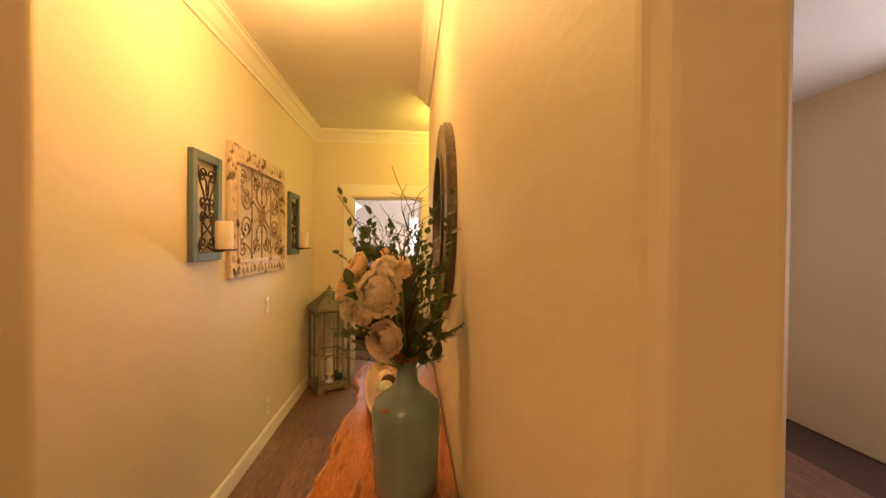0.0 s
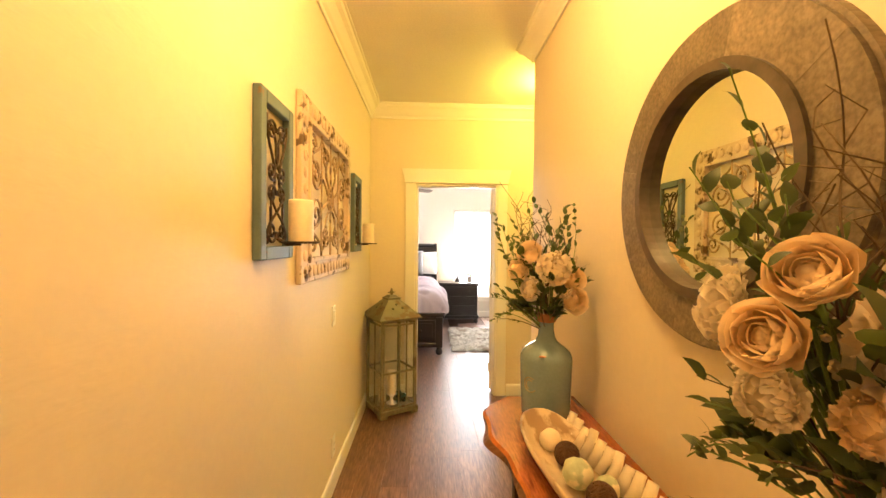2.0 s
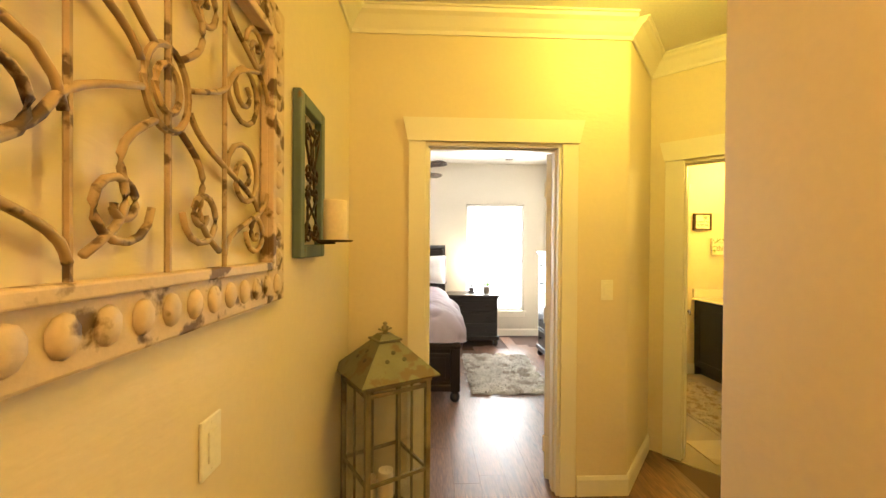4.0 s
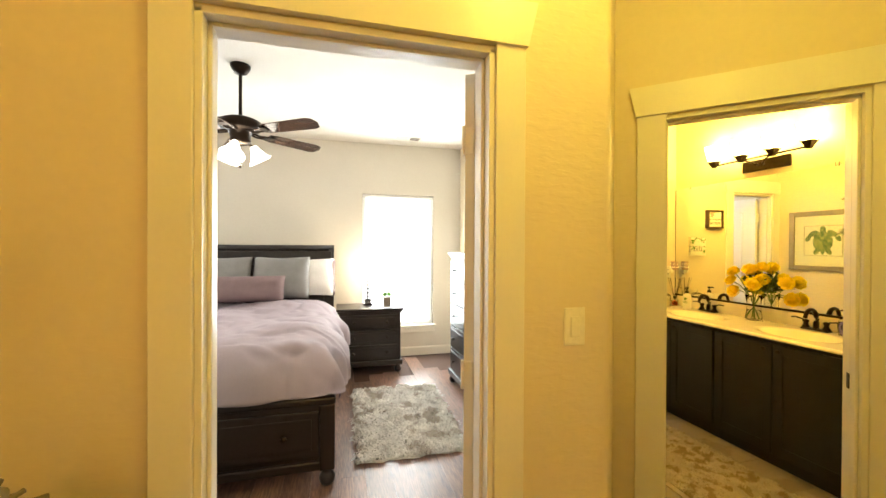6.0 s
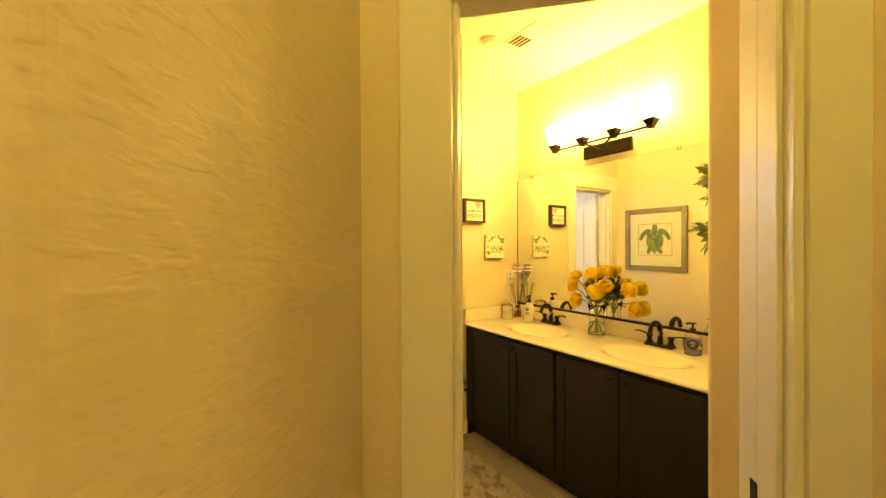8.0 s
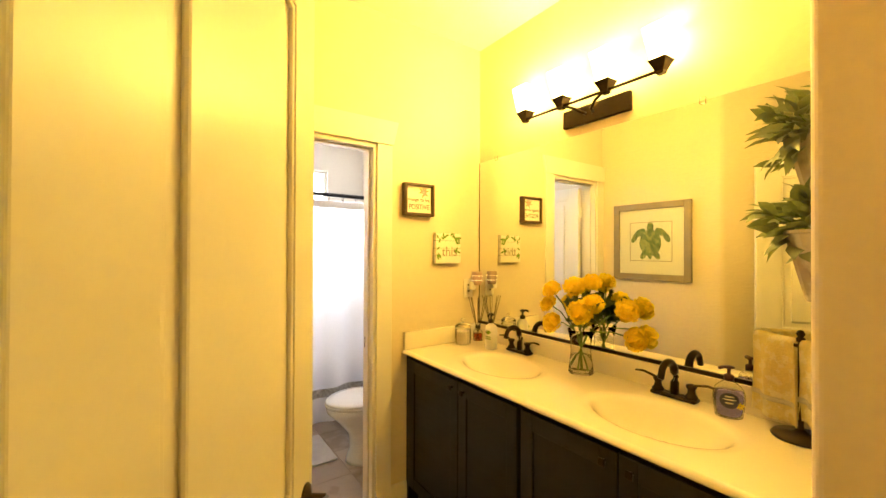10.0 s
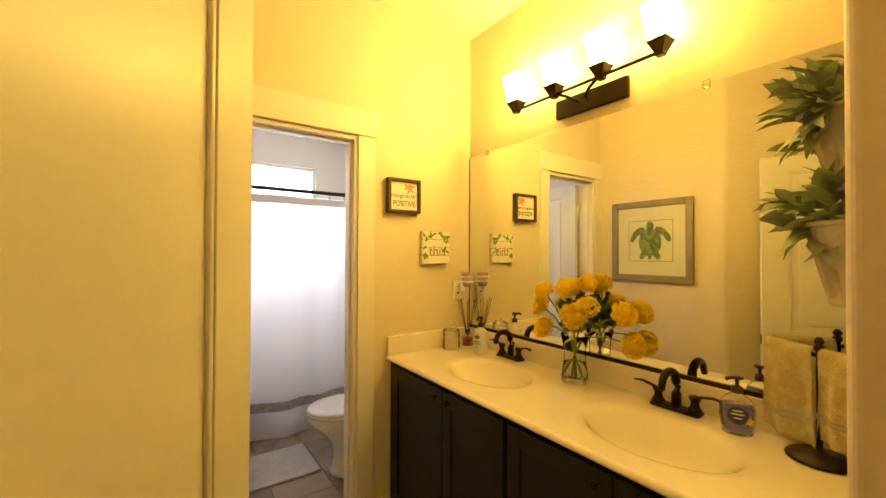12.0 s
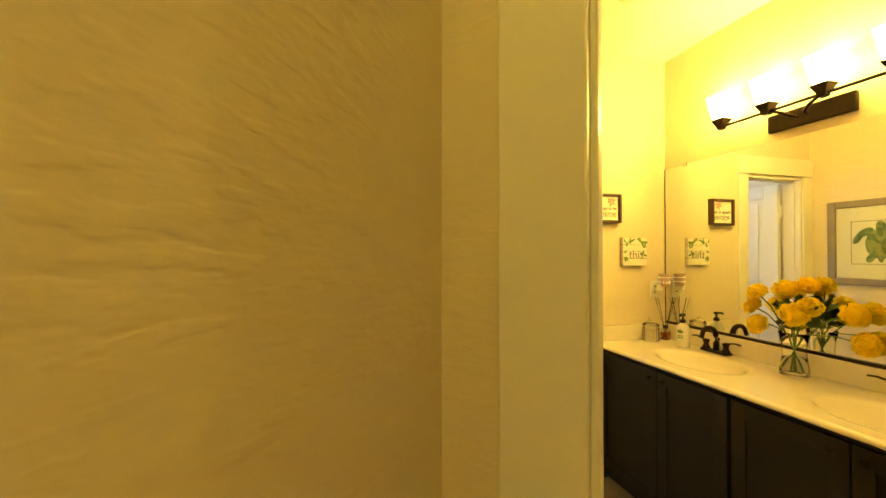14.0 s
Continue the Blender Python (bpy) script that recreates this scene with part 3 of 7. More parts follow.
def door_casing(name, width, height, m, wall, label, sides=(True, True), back=True, lap=-0.006):
    """Flat side casings under a flared head board, with a jamb and stop through the wall. Local: x along the wall, y into it, the opening from 0 to width."""
    t = thing(name, label, "door frame", m, kind="structure")
    w, p = 0.095, 0.016
    for k, (a, b) in enumerate(((-w - 0.006, lap), (width + 0.006, width + w + 0.006))):
        if sides[k]:
            part("casing", cube((a, -p, 0), (b, -0.0005, height + 0.012), 0.003), M_TRIM, t)
    bm = bmesh.new()
    lo, hi = height + 0.012, height + 0.145
    left = -w - 0.006 if sides[0] else -0.01
    right = width + w + 0.006
    outline = [(left - (0.004 if sides[0] else 0), lo), (right + 0.004, lo), (right + 0.034, hi), (left - (0.034 if sides[0] else 0), hi)]
    f = [bm.verts.new((x, -0.026, z)) for x, z in outline]
    g = [bm.verts.new((x, -0.0005, z)) for x, z in outline]
    bm.faces.new(f)
    bm.faces.new(g[::-1])
    for i in range(4):
        bm.faces.new((f[i], g[i], g[(i + 1) % 4], f[(i + 1) % 4]))
    part("head_casing", bm, M_TRIM, t)
    for a, b in ((-0.006, 0.012), (width - 0.012, width + 0.006)):
        part("jamb", cube((a, -0.004, 0), (b, wall + 0.004, height), 0.002), M_TRIM, t)
    part("jamb_head", cube((-0.006, -0.004, height - 0.012), (width + 0.006, wall + 0.004, height + 0.006), 0.002), M_TRIM, t)
    for a, b in ((0.012, 0.023), (width - 0.023, width - 0.012)):
        part("stop", cube((a, wall - 0.085, 0), (b, wall - 0.045, height - 0.012), 0.003), M_TRIM, t)
    part("stop_head", cube((0.012, wall - 0.085, height - 0.023), (width - 0.012, wall - 0.045, height - 0.012), 0.003), M_TRIM, t)
    if back:
        for a, b in ((-w - 0.006, -0.006), (width + 0.006, width + w + 0.006)):
            part("back_casing", cube((a, wall + 0.0005, 0), (b, wall + p, height + 0.012), 0.003), M_TRIM, t)
    return t


bed_frame = door_casing("door_1", 0.78, HEAD, pose(-0.60, 4.5, 0), 0.12, "white painted bedroom door frame with a flared head board", back=False)
bath_frame = door_casing("door_2", 0.662, HEAD, pose(DL.x, DL.y, 0, 0, 0, -45.0), 0.11, "white painted bathroom door frame with a flared head board", back=False, lap=0.016)
toilet_frame = door_casing("door_3", 0.555, HEAD, pose(1.745, 6.66, 0), 0.12, "white painted toilet room door frame with a flared head board", back=False)

# ---- hallway things ----
def plank_ring(bm, r0, r1, a0, a1, x0, x1, steps=8):
    """A piece of a ring frame in the y, z plane, between two angles."""
    rows = []
    for i in range(steps + 1):
        a = a0 + (a1 - a0) * i / steps
        c, s = math.cos(a), math.sin(a)
        rows.append([bm.verts.new((x, r * c, r * s)) for x, r in ((x0, r0), (x1, r0), (x1, r1), (x0, r1))])
    for p, q in zip(rows, rows[1:]):
        for j in range(4):
            bm.faces.new((p[j], p[(j + 1) % 4], q[(j + 1) % 4], q[j]))
    bm.faces.new(rows[0][::-1])
    bm.faces.new(rows[-1])
    return bm


def round_mirror(m):
    t = thing("round_mirror", "round wall mirror in a segmented weathered grey-brown wood frame", "mirror", m)
    n = 8
    for i in range(n):
        a = 2 * math.pi * i / n + 0.25
        part("frame_segment", plank_ring(bmesh.new(), 0.272, 0.378, a + 0.0015, a + 2 * math.pi / n - 0.0015, -0.034, -0.004), M_MIRFRAME, t)
    part("inner_rim", plank_ring(bmesh.new(), 0.250, 0.275, 0, 2 * math.pi, -0.044, -0.004, 64), M_RIM, t, "dark stepped inner rim")
    part("outer_rim", plank_ring(bmesh.new(), 0.370, 0.387, 0, 2 * math.pi, -0.022, 0.0, 64), M_MIRFRAME, t)
    bm = bmesh.new()
    bmesh.ops.create_circle(bm, cap_ends=True, radius=0.255, segments=64, matrix=pose(-0.012, 0, 0, 0, 90, 0))
    part("mirror_glass", bm, M_MIRROR, t)
    return t


round_mirror(pose(0.2, 1.637, 1.632))


def console_table(m):
    """A live-edge slab on four square legs. Local: y along the wall, x towards it."""
    t = thing("console_table", "varnished orange-brown live-edge slab console table", "table", m)
    y0, y1, top, thick = 0.78, 2.485, 0.79, 0.05
    bm = bmesh.new()
    rows, k = [], 60
    for i in range(k + 1):
        y = y0 + (y1 - y0) * i / k
        f = -0.235 + 0.02 * math.sin(y * 4.1 + 0.5) + 0.014 * math.sin(y * 11.0) + 0.006 * math.sin(y * 29)
        f += 0.10 * max(0, 1 - (y - y0) / 0.25) ** 2 * 0.5 + 0.12 * max(0, 1 - (y1 - y) / 0.16) ** 2
        rows.append([bm.verts.new(p) for p in ((0.192, y, top), (f + 0.012, y, top), (f, y, top - 0.008), (f - 0.01 + 0.012 * math.sin(y * 17), y, top - 0.028), (f + 0.03, y, top - thick), (0.192, y, top - thick))])
    for a, b in zip(rows, rows[1:]):
        for j in range(6):
            f = bm.faces.new((a[j], a[(j + 1) % 6], b[(j + 1) % 6], b[j]))
            f.material_index = 1 if j in (2, 3) else 0
    bm.faces.new(rows[0][::-1])
    bm.faces.new(rows[-1])
    part("slab", bm, (M_SLAB, M_BARK), t)
    for x, y in ((-0.10, 1.0), (0.15, 1.0), (-0.10, 2.28), (0.15, 2.28)):
        part("leg", cube((x - 0.025, y - 0.025, 0), (x + 0.025, y + 0.025, top - thick), 0.004), M_IRON, t)
    return t


console_table(pose(0, 0, 0))


def bottle_vase(m):
    t = thing("bottle_vase", "tall celadon green glazed ceramic bottle vase with a worn emblem", "vase", m, group="vases on the console")
    prof = [(0.0, 0.0), (0.088, 0.0), (0.094, 0.006), (0.097, 0.05), (0.1025, 0.235), (0.1015, 0.25), (0.094, 0.268), (0.070, 0.288), (0.045, 0.305), (0.034, 0.325), (0.030, 0.35), (0.029, 0.375),
            (0.032, 0.385), (0.024, 0.385), (0.024, 0.20), (0.0, 0.19)]
    part("body", lathe(prof, 40, cap=False), M_CELADON, t, smooth=True)
    part("rim", lathe([(0.031, 0.383), (0.037, 0.386), (0.038, 0.412), (0.034, 0.418), (0.026, 0.418), (0.025, 0.386), (0.031, 0.383)], 28, cap=False), M_TERRACOTTA, t, "unglazed clay rim", smooth=True)
    bm = bmesh.new()
    for k, (r, h) in enumerate(((0.028, 0.0), (0.018, 0.0))):
        pts = []
        for i in range(17):
            a = math.pi * 0.3 + i / 16 * math.pi * (1.5 - 0.4 * k)
            u, v = r * math.cos(a), r * math.sin(a) + 0.15
            ang = math.radians(205) + u / 0.1
            pts.append((0.1005 * math.cos(ang), 0.1005 * math.sin(ang), v))
        tube(bm, pts, 0.0022, 5)
    part("emblem", bm, M_LANTERN, t, "worn raised emblem")
    bm = bmesh.new()
    bmesh.ops.create_uvsphere(bm, u_segments=8, v_segments=5, radius=0.011, matrix=pose(-0.055, -0.075, 0.266) @ Matrix.Diagonal((1.6, 1, 0.35, 1)))
    part("bare_patch", bm, M_TERRACOTTA, t, "chipped patch showing orange clay")
    return t


V1, V2 = (0.04, 1.15), (0.0, 2.28)
va = bottle_vase(pose(V1[0], V1[1], 0.79))
copy_thing(va, pose(V2[0], V2[1], 0.79, 0, 0, 12))


def petal(bm, m, length, width, cup, tip=0.0, curl=0.0, n=4):
    """A cupped petal or leaf from its base along x."""
    rows = []
    for i in range(n + 1):
        s = i / n
        w = width * math.sin(math.pi * (0.12 + 0.88 * s) ** (0.9 if tip else 0.65)) if s < 1 else width * (0.04 if tip else 0.3)
        x, z = length * s, cup * math.sin(s * math.pi * 0.6) * length + curl * length * s ** 3
        rows.append([bm.verts.new(m @ Vector((x, y * w, z + cup * 0.8 * abs(y) * w))) for y in (-0.5, 0.0, 0.5)])
    for a, b in zip(rows, rows[1:]):
        for j in range(2):
            bm.faces.new((a[j], a[j + 1], b[j + 1], b[j]))


def ring_petals(bm, count, radius, length, width, tilt, z, cup, rnd, tip=0.0, curl=0.0, turn=0.0):
    for i in range(count):
        a = 360 * i / count + rnd.uniform(-9, 9) + turn
        m = pose(0, 0, z, 0, 0, a) @ pose(radius, 0, 0, 0, -tilt + rnd.uniform(-7, 7), 0) @ pose(0, 0, 0, rnd.uniform(-10, 10), 0, 0)
        petal(bm, m, length * rnd.uniform(0.9, 1.08), width * rnd.uniform(0.9, 1.1), cup, tip, curl)


def shell_petal(bm, azim, radius, low, high, width, flare, lift, squash, rnd):
    """A petal that wraps a ball: from polar angle low (at its foot) to high (at its rim), the rim flared out."""
    n, k = 5, 4
    rows = []
    for i in range(n + 1):
        s = i / n
        th = low + (high - low) * s
        w = width * math.sin(math.pi * (0.18 + 0.62 * s)) ** 0.7
        row = []
        for j in range(k + 1):
            u = j / k * 2 - 1
            a = azim + u * w * 0.5
            edge = 1 - 0.10 * u * u * s
            q = radius * (1 + flare * s ** 3 + 0.05 * u * u) + rnd.uniform(-0.01, 0.01) * radius
            t2 = th + 0.20 * u * u * s
            row.append(bm.verts.new((q * math.sin(t2) * math.cos(a), q * math.sin(t2) * math.sin(a), (q * math.cos(t2) * edge + lift) * squash)))
        rows.append(row)
    for a, b in zip(rows, rows[1:]):
        for j in range(k):
            bm.faces.new((a[j], a[j + 1], b[j + 1], b[j]))


def ball_bloom(r, rnd, layers, first, last, flare, squash, counts):
    """Nested cupped petals, tight in the middle and open outside."""
    bm = bmesh.new()
    bmesh.ops.create_icosphere(bm, subdivisions=2, radius=r * 0.30, matrix=pose(0, 0, r * 0.02))
    for k in range(layers):
        s = k / (layers - 1)
        count = counts[0] + round((counts[1] - counts[0]) * s)
        for i in range(count):
            az = 2 * math.pi * (i + 0.5 * (k % 2)) / count + rnd.uniform(-0.12, 0.12)
            shell_petal(bm, az, r * (0.22 + 0.74 * s) * rnd.uniform(0.95, 1.04), math.radians(150), math.radians(first + (last - first) * s + rnd.uniform(-5, 5)), 2 * math.pi / count * 1.6, flare * (0.3 + 0.7 * s), r * 0.06 * (1 - s), squash, rnd)
    return bm


def rose(r, rnd):
    """An open garden rose."""
    return ball_bloom(r * 1.05, rnd, 7, 18, 66, 0.30, 0.85, (3, 6))


def scaled_head(r, rnd, count, reach, flare, squash, span):
    """A full head of short overlapping petals set in a spiral over a core, their rims lifted."""
    bm = bmesh.new()
    bmesh.ops.create_icosphere(bm, subdivisions=2, radius=r * 0.72, matrix=Matrix.Diagonal((1, 1, squash, 1)))
    for i in range(count):
        th = math.acos(1 - reach * (i + 0.5) / count)
        az = i * 2.39996 + rnd.uniform(-0.25, 0.25)
        shell_petal(bm, az, r * rnd.uniform(0.76, 0.88), th + 0.55, max(0.03, th - 0.10 + rnd.uniform(-0.08, 0.08)), span / max(math.sin(th), 0.30) * rnd.uniform(0.8, 1.2), flare * rnd.uniform(0.7, 1.3), 0.0, squash, rnd)
    return bm


def dahlia(r, rnd):
    """A wide, flattened head with long lifted petals."""
    return scaled_head(r * 0.95, rnd, 84, 1.25, 0.34, 0.66, 0.52)


def ruffled(r, rnd):
    """A round full head of many close ruffled petals."""
    return scaled_head(r, rnd, 124, 1.72, 0.30, 0.86, 0.42)


def facing(place, way):
    """A pose at place whose z points along way."""
    return Matrix.Translation(place) @ Vector(way).to_track_quat("Z", "Y").to_matrix().to_4x4()


def branch(start, end, rnd, leaf_len, leaf_w, count, bow=0.05, stem=0.0022, bare=0.35):
    """A bowed stem with leaves along its outer part: the stem's mesh and the leaves' mesh."""
    a, b = Vector(start), Vector(end)
    side = Vector((rnd.uniform(-1, 1), rnd.uniform(-1, 1), rnd.uniform(0.2, 1))) * bow
    pts = [a.lerp(b, s) + side * math.sin(math.pi * s) for s in [i / 8 for i in range(9)]]
    stem_bm, leaf_bm = bmesh.new(), bmesh.new()
    tube(stem_bm, pts, stem, 5, 0.45)
    for i in range(count):
        s = bare + (1 - bare) * (i + 0.5) / count
        p = a.lerp(b, s) + side * math.sin(math.pi * s)
        d = (b - a).normalized()
        out = (d + Vector((rnd.uniform(-1, 1), rnd.uniform(-1, 1), rnd.uniform(-0.6, 0.7)))).normalized()
        m = Matrix.Translation(p) @ out.to_track_quat("X", "Z").to_matrix().to_4x4() @ pose(0, 0, 0, rnd.uniform(-50, 50), 0, 0)
        petal(leaf_bm, m, leaf_len * rnd.uniform(0.7, 1.2), leaf_w * rnd.uniform(0.8, 1.2), 0.10, 1.0, curl=-0.2)
    return stem_bm, leaf_bm


def bouquet(m, blooms, seed, twigs):
    """Blooms, leafy branches, curly twigs and berry sprigs out of one vase neck. Local z: 0 at the neck."""
    rnd = random.Random(seed)
    t = thing("bouquet", "artificial bouquet of peach and cream blooms with curly twigs", "flowers", m, group="bouquets on the console")
    for kind, place, way, r, mat in blooms:
        make = {"rose": rose, "dahlia": dahlia, "carnation": ruffled}[kind]
        part(kind, make(r, rnd), mat, t, smooth=True, m=facing(place, way))
        bm = bmesh.new()
        p = Vector(place)
        tube(bm, [(0, 0, -0.12), (0.2 * p.x, 0.2 * p.y, 0.0), (0.7 * p.x, 0.7 * p.y, 0.7 * p.z), p], 0.003, 5)
        part("flower_stem", bm, M_STEMGREEN, t)
    growth = [(20, (-0.21, 0.14), (-0.06, 0.12), (0.24, 0.47), (0.026, 0.036), 0.60, 9, 0.50, M_LEAF),
              (26, (-0.17, 0.11), (-0.14, 0.10), (0.00, 0.25), (0.040, 0.054), 0.55, 8, 0.35, M_LEAF),
              (5, (0.07, 0.15), (-0.10, 0.00), (0.02, 0.19), (0.060, 0.072), 0.30, 6, 0.45, M_LEAF2),
              (9, (-0.25, -0.14), (-0.10, 0.06), (-0.04, 0.12), (0.020, 0.028), 0.50, 10, 0.40, M_LEAF2)]
    for count, xs, ys, hs, sizes, slim, n_leaves, bare, leaf_mat in growth:
        for i in range(count):
            size = rnd.uniform(*sizes)
            end = (rnd.uniform(*xs), rnd.uniform(*ys), rnd.uniform(*hs))
            s, l = branch((0, 0, -0.08), end, rnd, size, size * slim, n_leaves, 0.05, 0.0019, bare)
            st = part("branch", s, M_STEM if i % 3 == 0 else M_STEMGREEN, t)
            part("leaves", l, leaf_mat, st, smooth=True)
    for i in range(twigs):
        a, reach, h = rnd.uniform(0.9, 5.0), rnd.uniform(0.06, 0.20), rnd.uniform(0.32, 0.54)
        bm = bmesh.new()
        pts, p = [], Vector((0, 0, -0.05))
        for k in range(16):
            s = k / 15
            pts.append((reach * s ** 1.4 * math.cos(a) + 0.035 * s * math.sin(s * 11 + i), reach * s ** 1.4 * math.sin(a) + 0.035 * s * math.cos(s * 10 + i * 2), -0.05 + (h + 0.05) * s + 0.012 * math.sin(s * 14 + i)))
        tube(bm, pts, 0.0028, 5, 0.35)
        for k in (7, 10, 12):
            q = Vector(pts[k])
            tube(bm, [q, q + Vector((rnd.uniform(-0.04, 0.04), rnd.uniform(-0.04, 0.04), 0.04)), q + Vector((rnd.uniform(-0.07, 0.07), rnd.uniform(-0.07, 0.07), 0.06))], 0.0016, 4, 0.4)
        part("twig", bm, M_STEM, t)
    for i in range(6):
        a, reach, h = rnd.uniform(0, 2 * math.pi), rnd.uniform(0.14, 0.20), rnd.uniform(0.05, 0.25)
        e = Vector((reach * math.cos(a) * 0.75, reach * math.sin(a), h))
        bm = bmesh.new()
        tube(bm, [(0, 0, -0.05), e * 0.6, e], 0.0018, 4)
        for k in range(16):
            q = e * (0.6 + 0.4 * k / 15) + Vector((rnd.uniform(-1, 1), rnd.uniform(-1, 1), rnd.uniform(-1, 1))) * 0.014
            bmesh.ops.create_icosphere(bm, subdivisions=1, radius=0.005, matrix=Matrix.Translation(q))
        part("berry_sprig", bm, M_BERRY, t)
    return t


bouquet(pose(V1[0], V1[1], 1.21), [
    ("rose", (-0.055, -0.105, 0.052), (-0.45, -0.85, 0.15), 0.045, M_ROSE), ("dahlia", (-0.075, -0.115, 0.180), (-0.5, -0.8, 0.25), 0.066, M_CREAM),
    ("dahlia", (-0.062, -0.095, 0.245), (-0.3, -0.7, 0.6), 0.036, M_CREAM), ("carnation", (-0.020, -0.090, 0.240), (0.0, -0.8, 0.5), 0.026, M_PEACH),
    ("rose", (-0.140, -0.050, 0.250), (-0.75, -0.45, 0.45), 0.031, M_PEACH), ("rose", (-0.180, -0.045, 0.185), (-0.85, -0.4, 0.25), 0.031, M_PEACH),
    ("carnation", (-0.165, -0.035, 0.120), (-0.9, -0.4, 0.1), 0.030, M_CREAM), ("carnation", (-0.120, -0.095, 0.118), (-0.6, -0.8, 0.1), 0.028, M_PEACH),
    ("dahlia", (-0.14, 0.06, 0.20), (-0.9, 0.4, 0.2), 0.045, M_CREAM)], 5, 9)
bouquet(pose(V2[0], V2[1], 1.21), [
    ("rose", (-0.090, -0.070, 0.240), (-0.5, -0.7, 0.5), 0.040, M_PEACH), ("carnation", (-0.130, -0.05, 0.170), (-0.9, -0.4, 0.2), 0.042, M_PEACH),
    ("dahlia", (-0.01, -0.115, 0.185), (-0.2, -0.9, 0.35), 0.060, M_CREAM), ("rose", (0.070, -0.115, 0.065), (0.2, -0.9, 0.0), 0.042, M_PEACH),
    ("rose", (0.075, -0.085, 0.140), (0.3, -0.9, 0.3), 0.040, M_PEACH), ("dahlia", (-0.085, -0.075, 0.105), (-0.8, -0.5, 0.1), 0.045, M_CREAM)], 11, 11)


def dough_bowl(m):
    """A long carved bowl; local y along it."""
    t = thing("dough_bowl", "long whitewashed carved wooden bowl on the console", "bowl", m)
    bm = bmesh.new()
    L, W, H, T = 0.35, 0.115, 0.075, 0.014
    def ring(scale_l, scale_w, z, steps=48, rip=0.0):
        out = []
        for i in range(steps):
            a = 2 * math.pi * i / steps
            c, s = math.cos(a), math.sin(a)
            pw = 0.75
            x = W * scale_w * math.copysign(abs(c) ** pw, c)
            y = L * scale_l * math.copysign(abs(s) ** pw, s)
            lift = 0.022 * abs(s) ** 4
            rr = rip * math.sin(i * math.pi) if rip else 0
            out.append(bm.verts.new((x + rr, y, z + lift * (z / H))))
        return out
    rings = [ring(0.55, 0.42, 0.0), ring(0.80, 0.75, 0.02), ring(0.95, 0.94, 0.055), ring(1.0, 1.0, H), ring(0.965, 0.90, H + 0.002), ring(0.90, 0.82, 0.055), ring(0.74, 0.62, 0.026), ring(0.5, 0.36, 0.016)]
    for a, b in zip(rings, rings[1:]):
        for i in range(48):
            bm.faces.new((a[i], a[(i + 1) % 48], b[(i + 1) % 48], b[i]))
    bm.faces.new(rings[0][::-1])
    bm.faces.new(rings[-1])
    part("bowl", bm, M_BOWL, t, smooth=True)
    bm = bmesh.new()
    for i in range(13):
        y = -0.27 + i * 0.045
        tube(bm, [(0.070, y, 0.028), (0.096, y + 0.004, 0.066), (0.112, y + 0.008, 0.100 + 0.008 * math.sin(i * 2.3))], 0.0205, 8, 0.8, 0.62)
    part("fluted_edge", bm, M_CREAM, t, "row of pale fluted shells along the back edge", smooth=True)
    for y in (-0.18, 0.16):
        part("foot", cube((-0.03, y - 0.012, -0.001), (0.03, y + 0.012, 0.014), 0.003), M_BOWL, t)
    return t


BOWL = (-0.04, 1.78)
dough_bowl(pose(BOWL[0], BOWL[1], 0.7915, 0, 0, 7))
rnd = random.Random(3)
for k, (dx, dy, r, mat, lab, nm) in enumerate(((-0.02, -0.20, 0.042, M_BROWN, "dark brown seed pod ball in the bowl", "seed_pod"), (-0.01, -0.10, 0.046, M_BROWN, "brown pine cone ball in the bowl", "pine_cone"),
                                               (-0.02, 0.0, 0.050, M_MOSS, "pale green and cream decorative ball in the bowl", "decorative_ball"), (0.0, 0.105, 0.045, M_BROWN, "dark brown seed pod ball in the bowl", "seed_pod"),
                                               (-0.01, 0.20, 0.042, M_CREAM, "cream decorative ball in the bowl", "decorative_ball"), (0.035, -0.05, 0.038, M_MOSS, "pale green and cream decorative ball in the bowl", "decorative_ball"))):
    r *= 0.82
    bm = bmesh.new()
    bmesh.ops.create_icosphere(bm, subdivisions=3, radius=r * (0.86 if mat is M_BROWN else 1))
    for v in bm.verts:
        v.co *= 1 + 0.10 * noise.noise(v.co * 60 + Vector((k * 7, 0, 0))) + (0.10 * abs(noise.noise(v.co * 110)) if mat is M_BROWN else 0)
    if mat is M_BROWN:
        wound = []
        for i in range(320):
            a, b = 2 * math.pi * i / 14, i * 0.047 + k
            p = Vector((math.cos(a), math.sin(a), 0.12 * math.sin(5 * a)))
            wound.append(pose(0, 0, 0, math.degrees(b * 1.7), math.degrees(b), 0) @ (p.normalized() * r * 0.97))
        tube(bm, wound, 0.0022, 5)
    solid(nm, bm, mat, lab, "ornament", pose(BOWL[0] + dx - dy * 0.12, BOWL[1] + dy, 0.7915 + 0.022 + r), smooth=True, group="ornaments in the bowl")


def scroll(t, mat, cy, cz, r, turns, a0, x, rad, mirror=1):
    """A spiral of iron in the y, z plane, as a part of its own."""
    pts = []
    for i in range(int(14 * turns) + 1):
        s = i / (14 * turns)
        a = a0 + mirror * 2 * math.pi * turns * s
        q = r * (1 - 0.82 * s)
        pts.append((x, cy + q * math.cos(a), cz + q * math.sin(a)))
    part("scroll", tube(bmesh.new(), pts, rad, 6), mat, t, smooth=True)


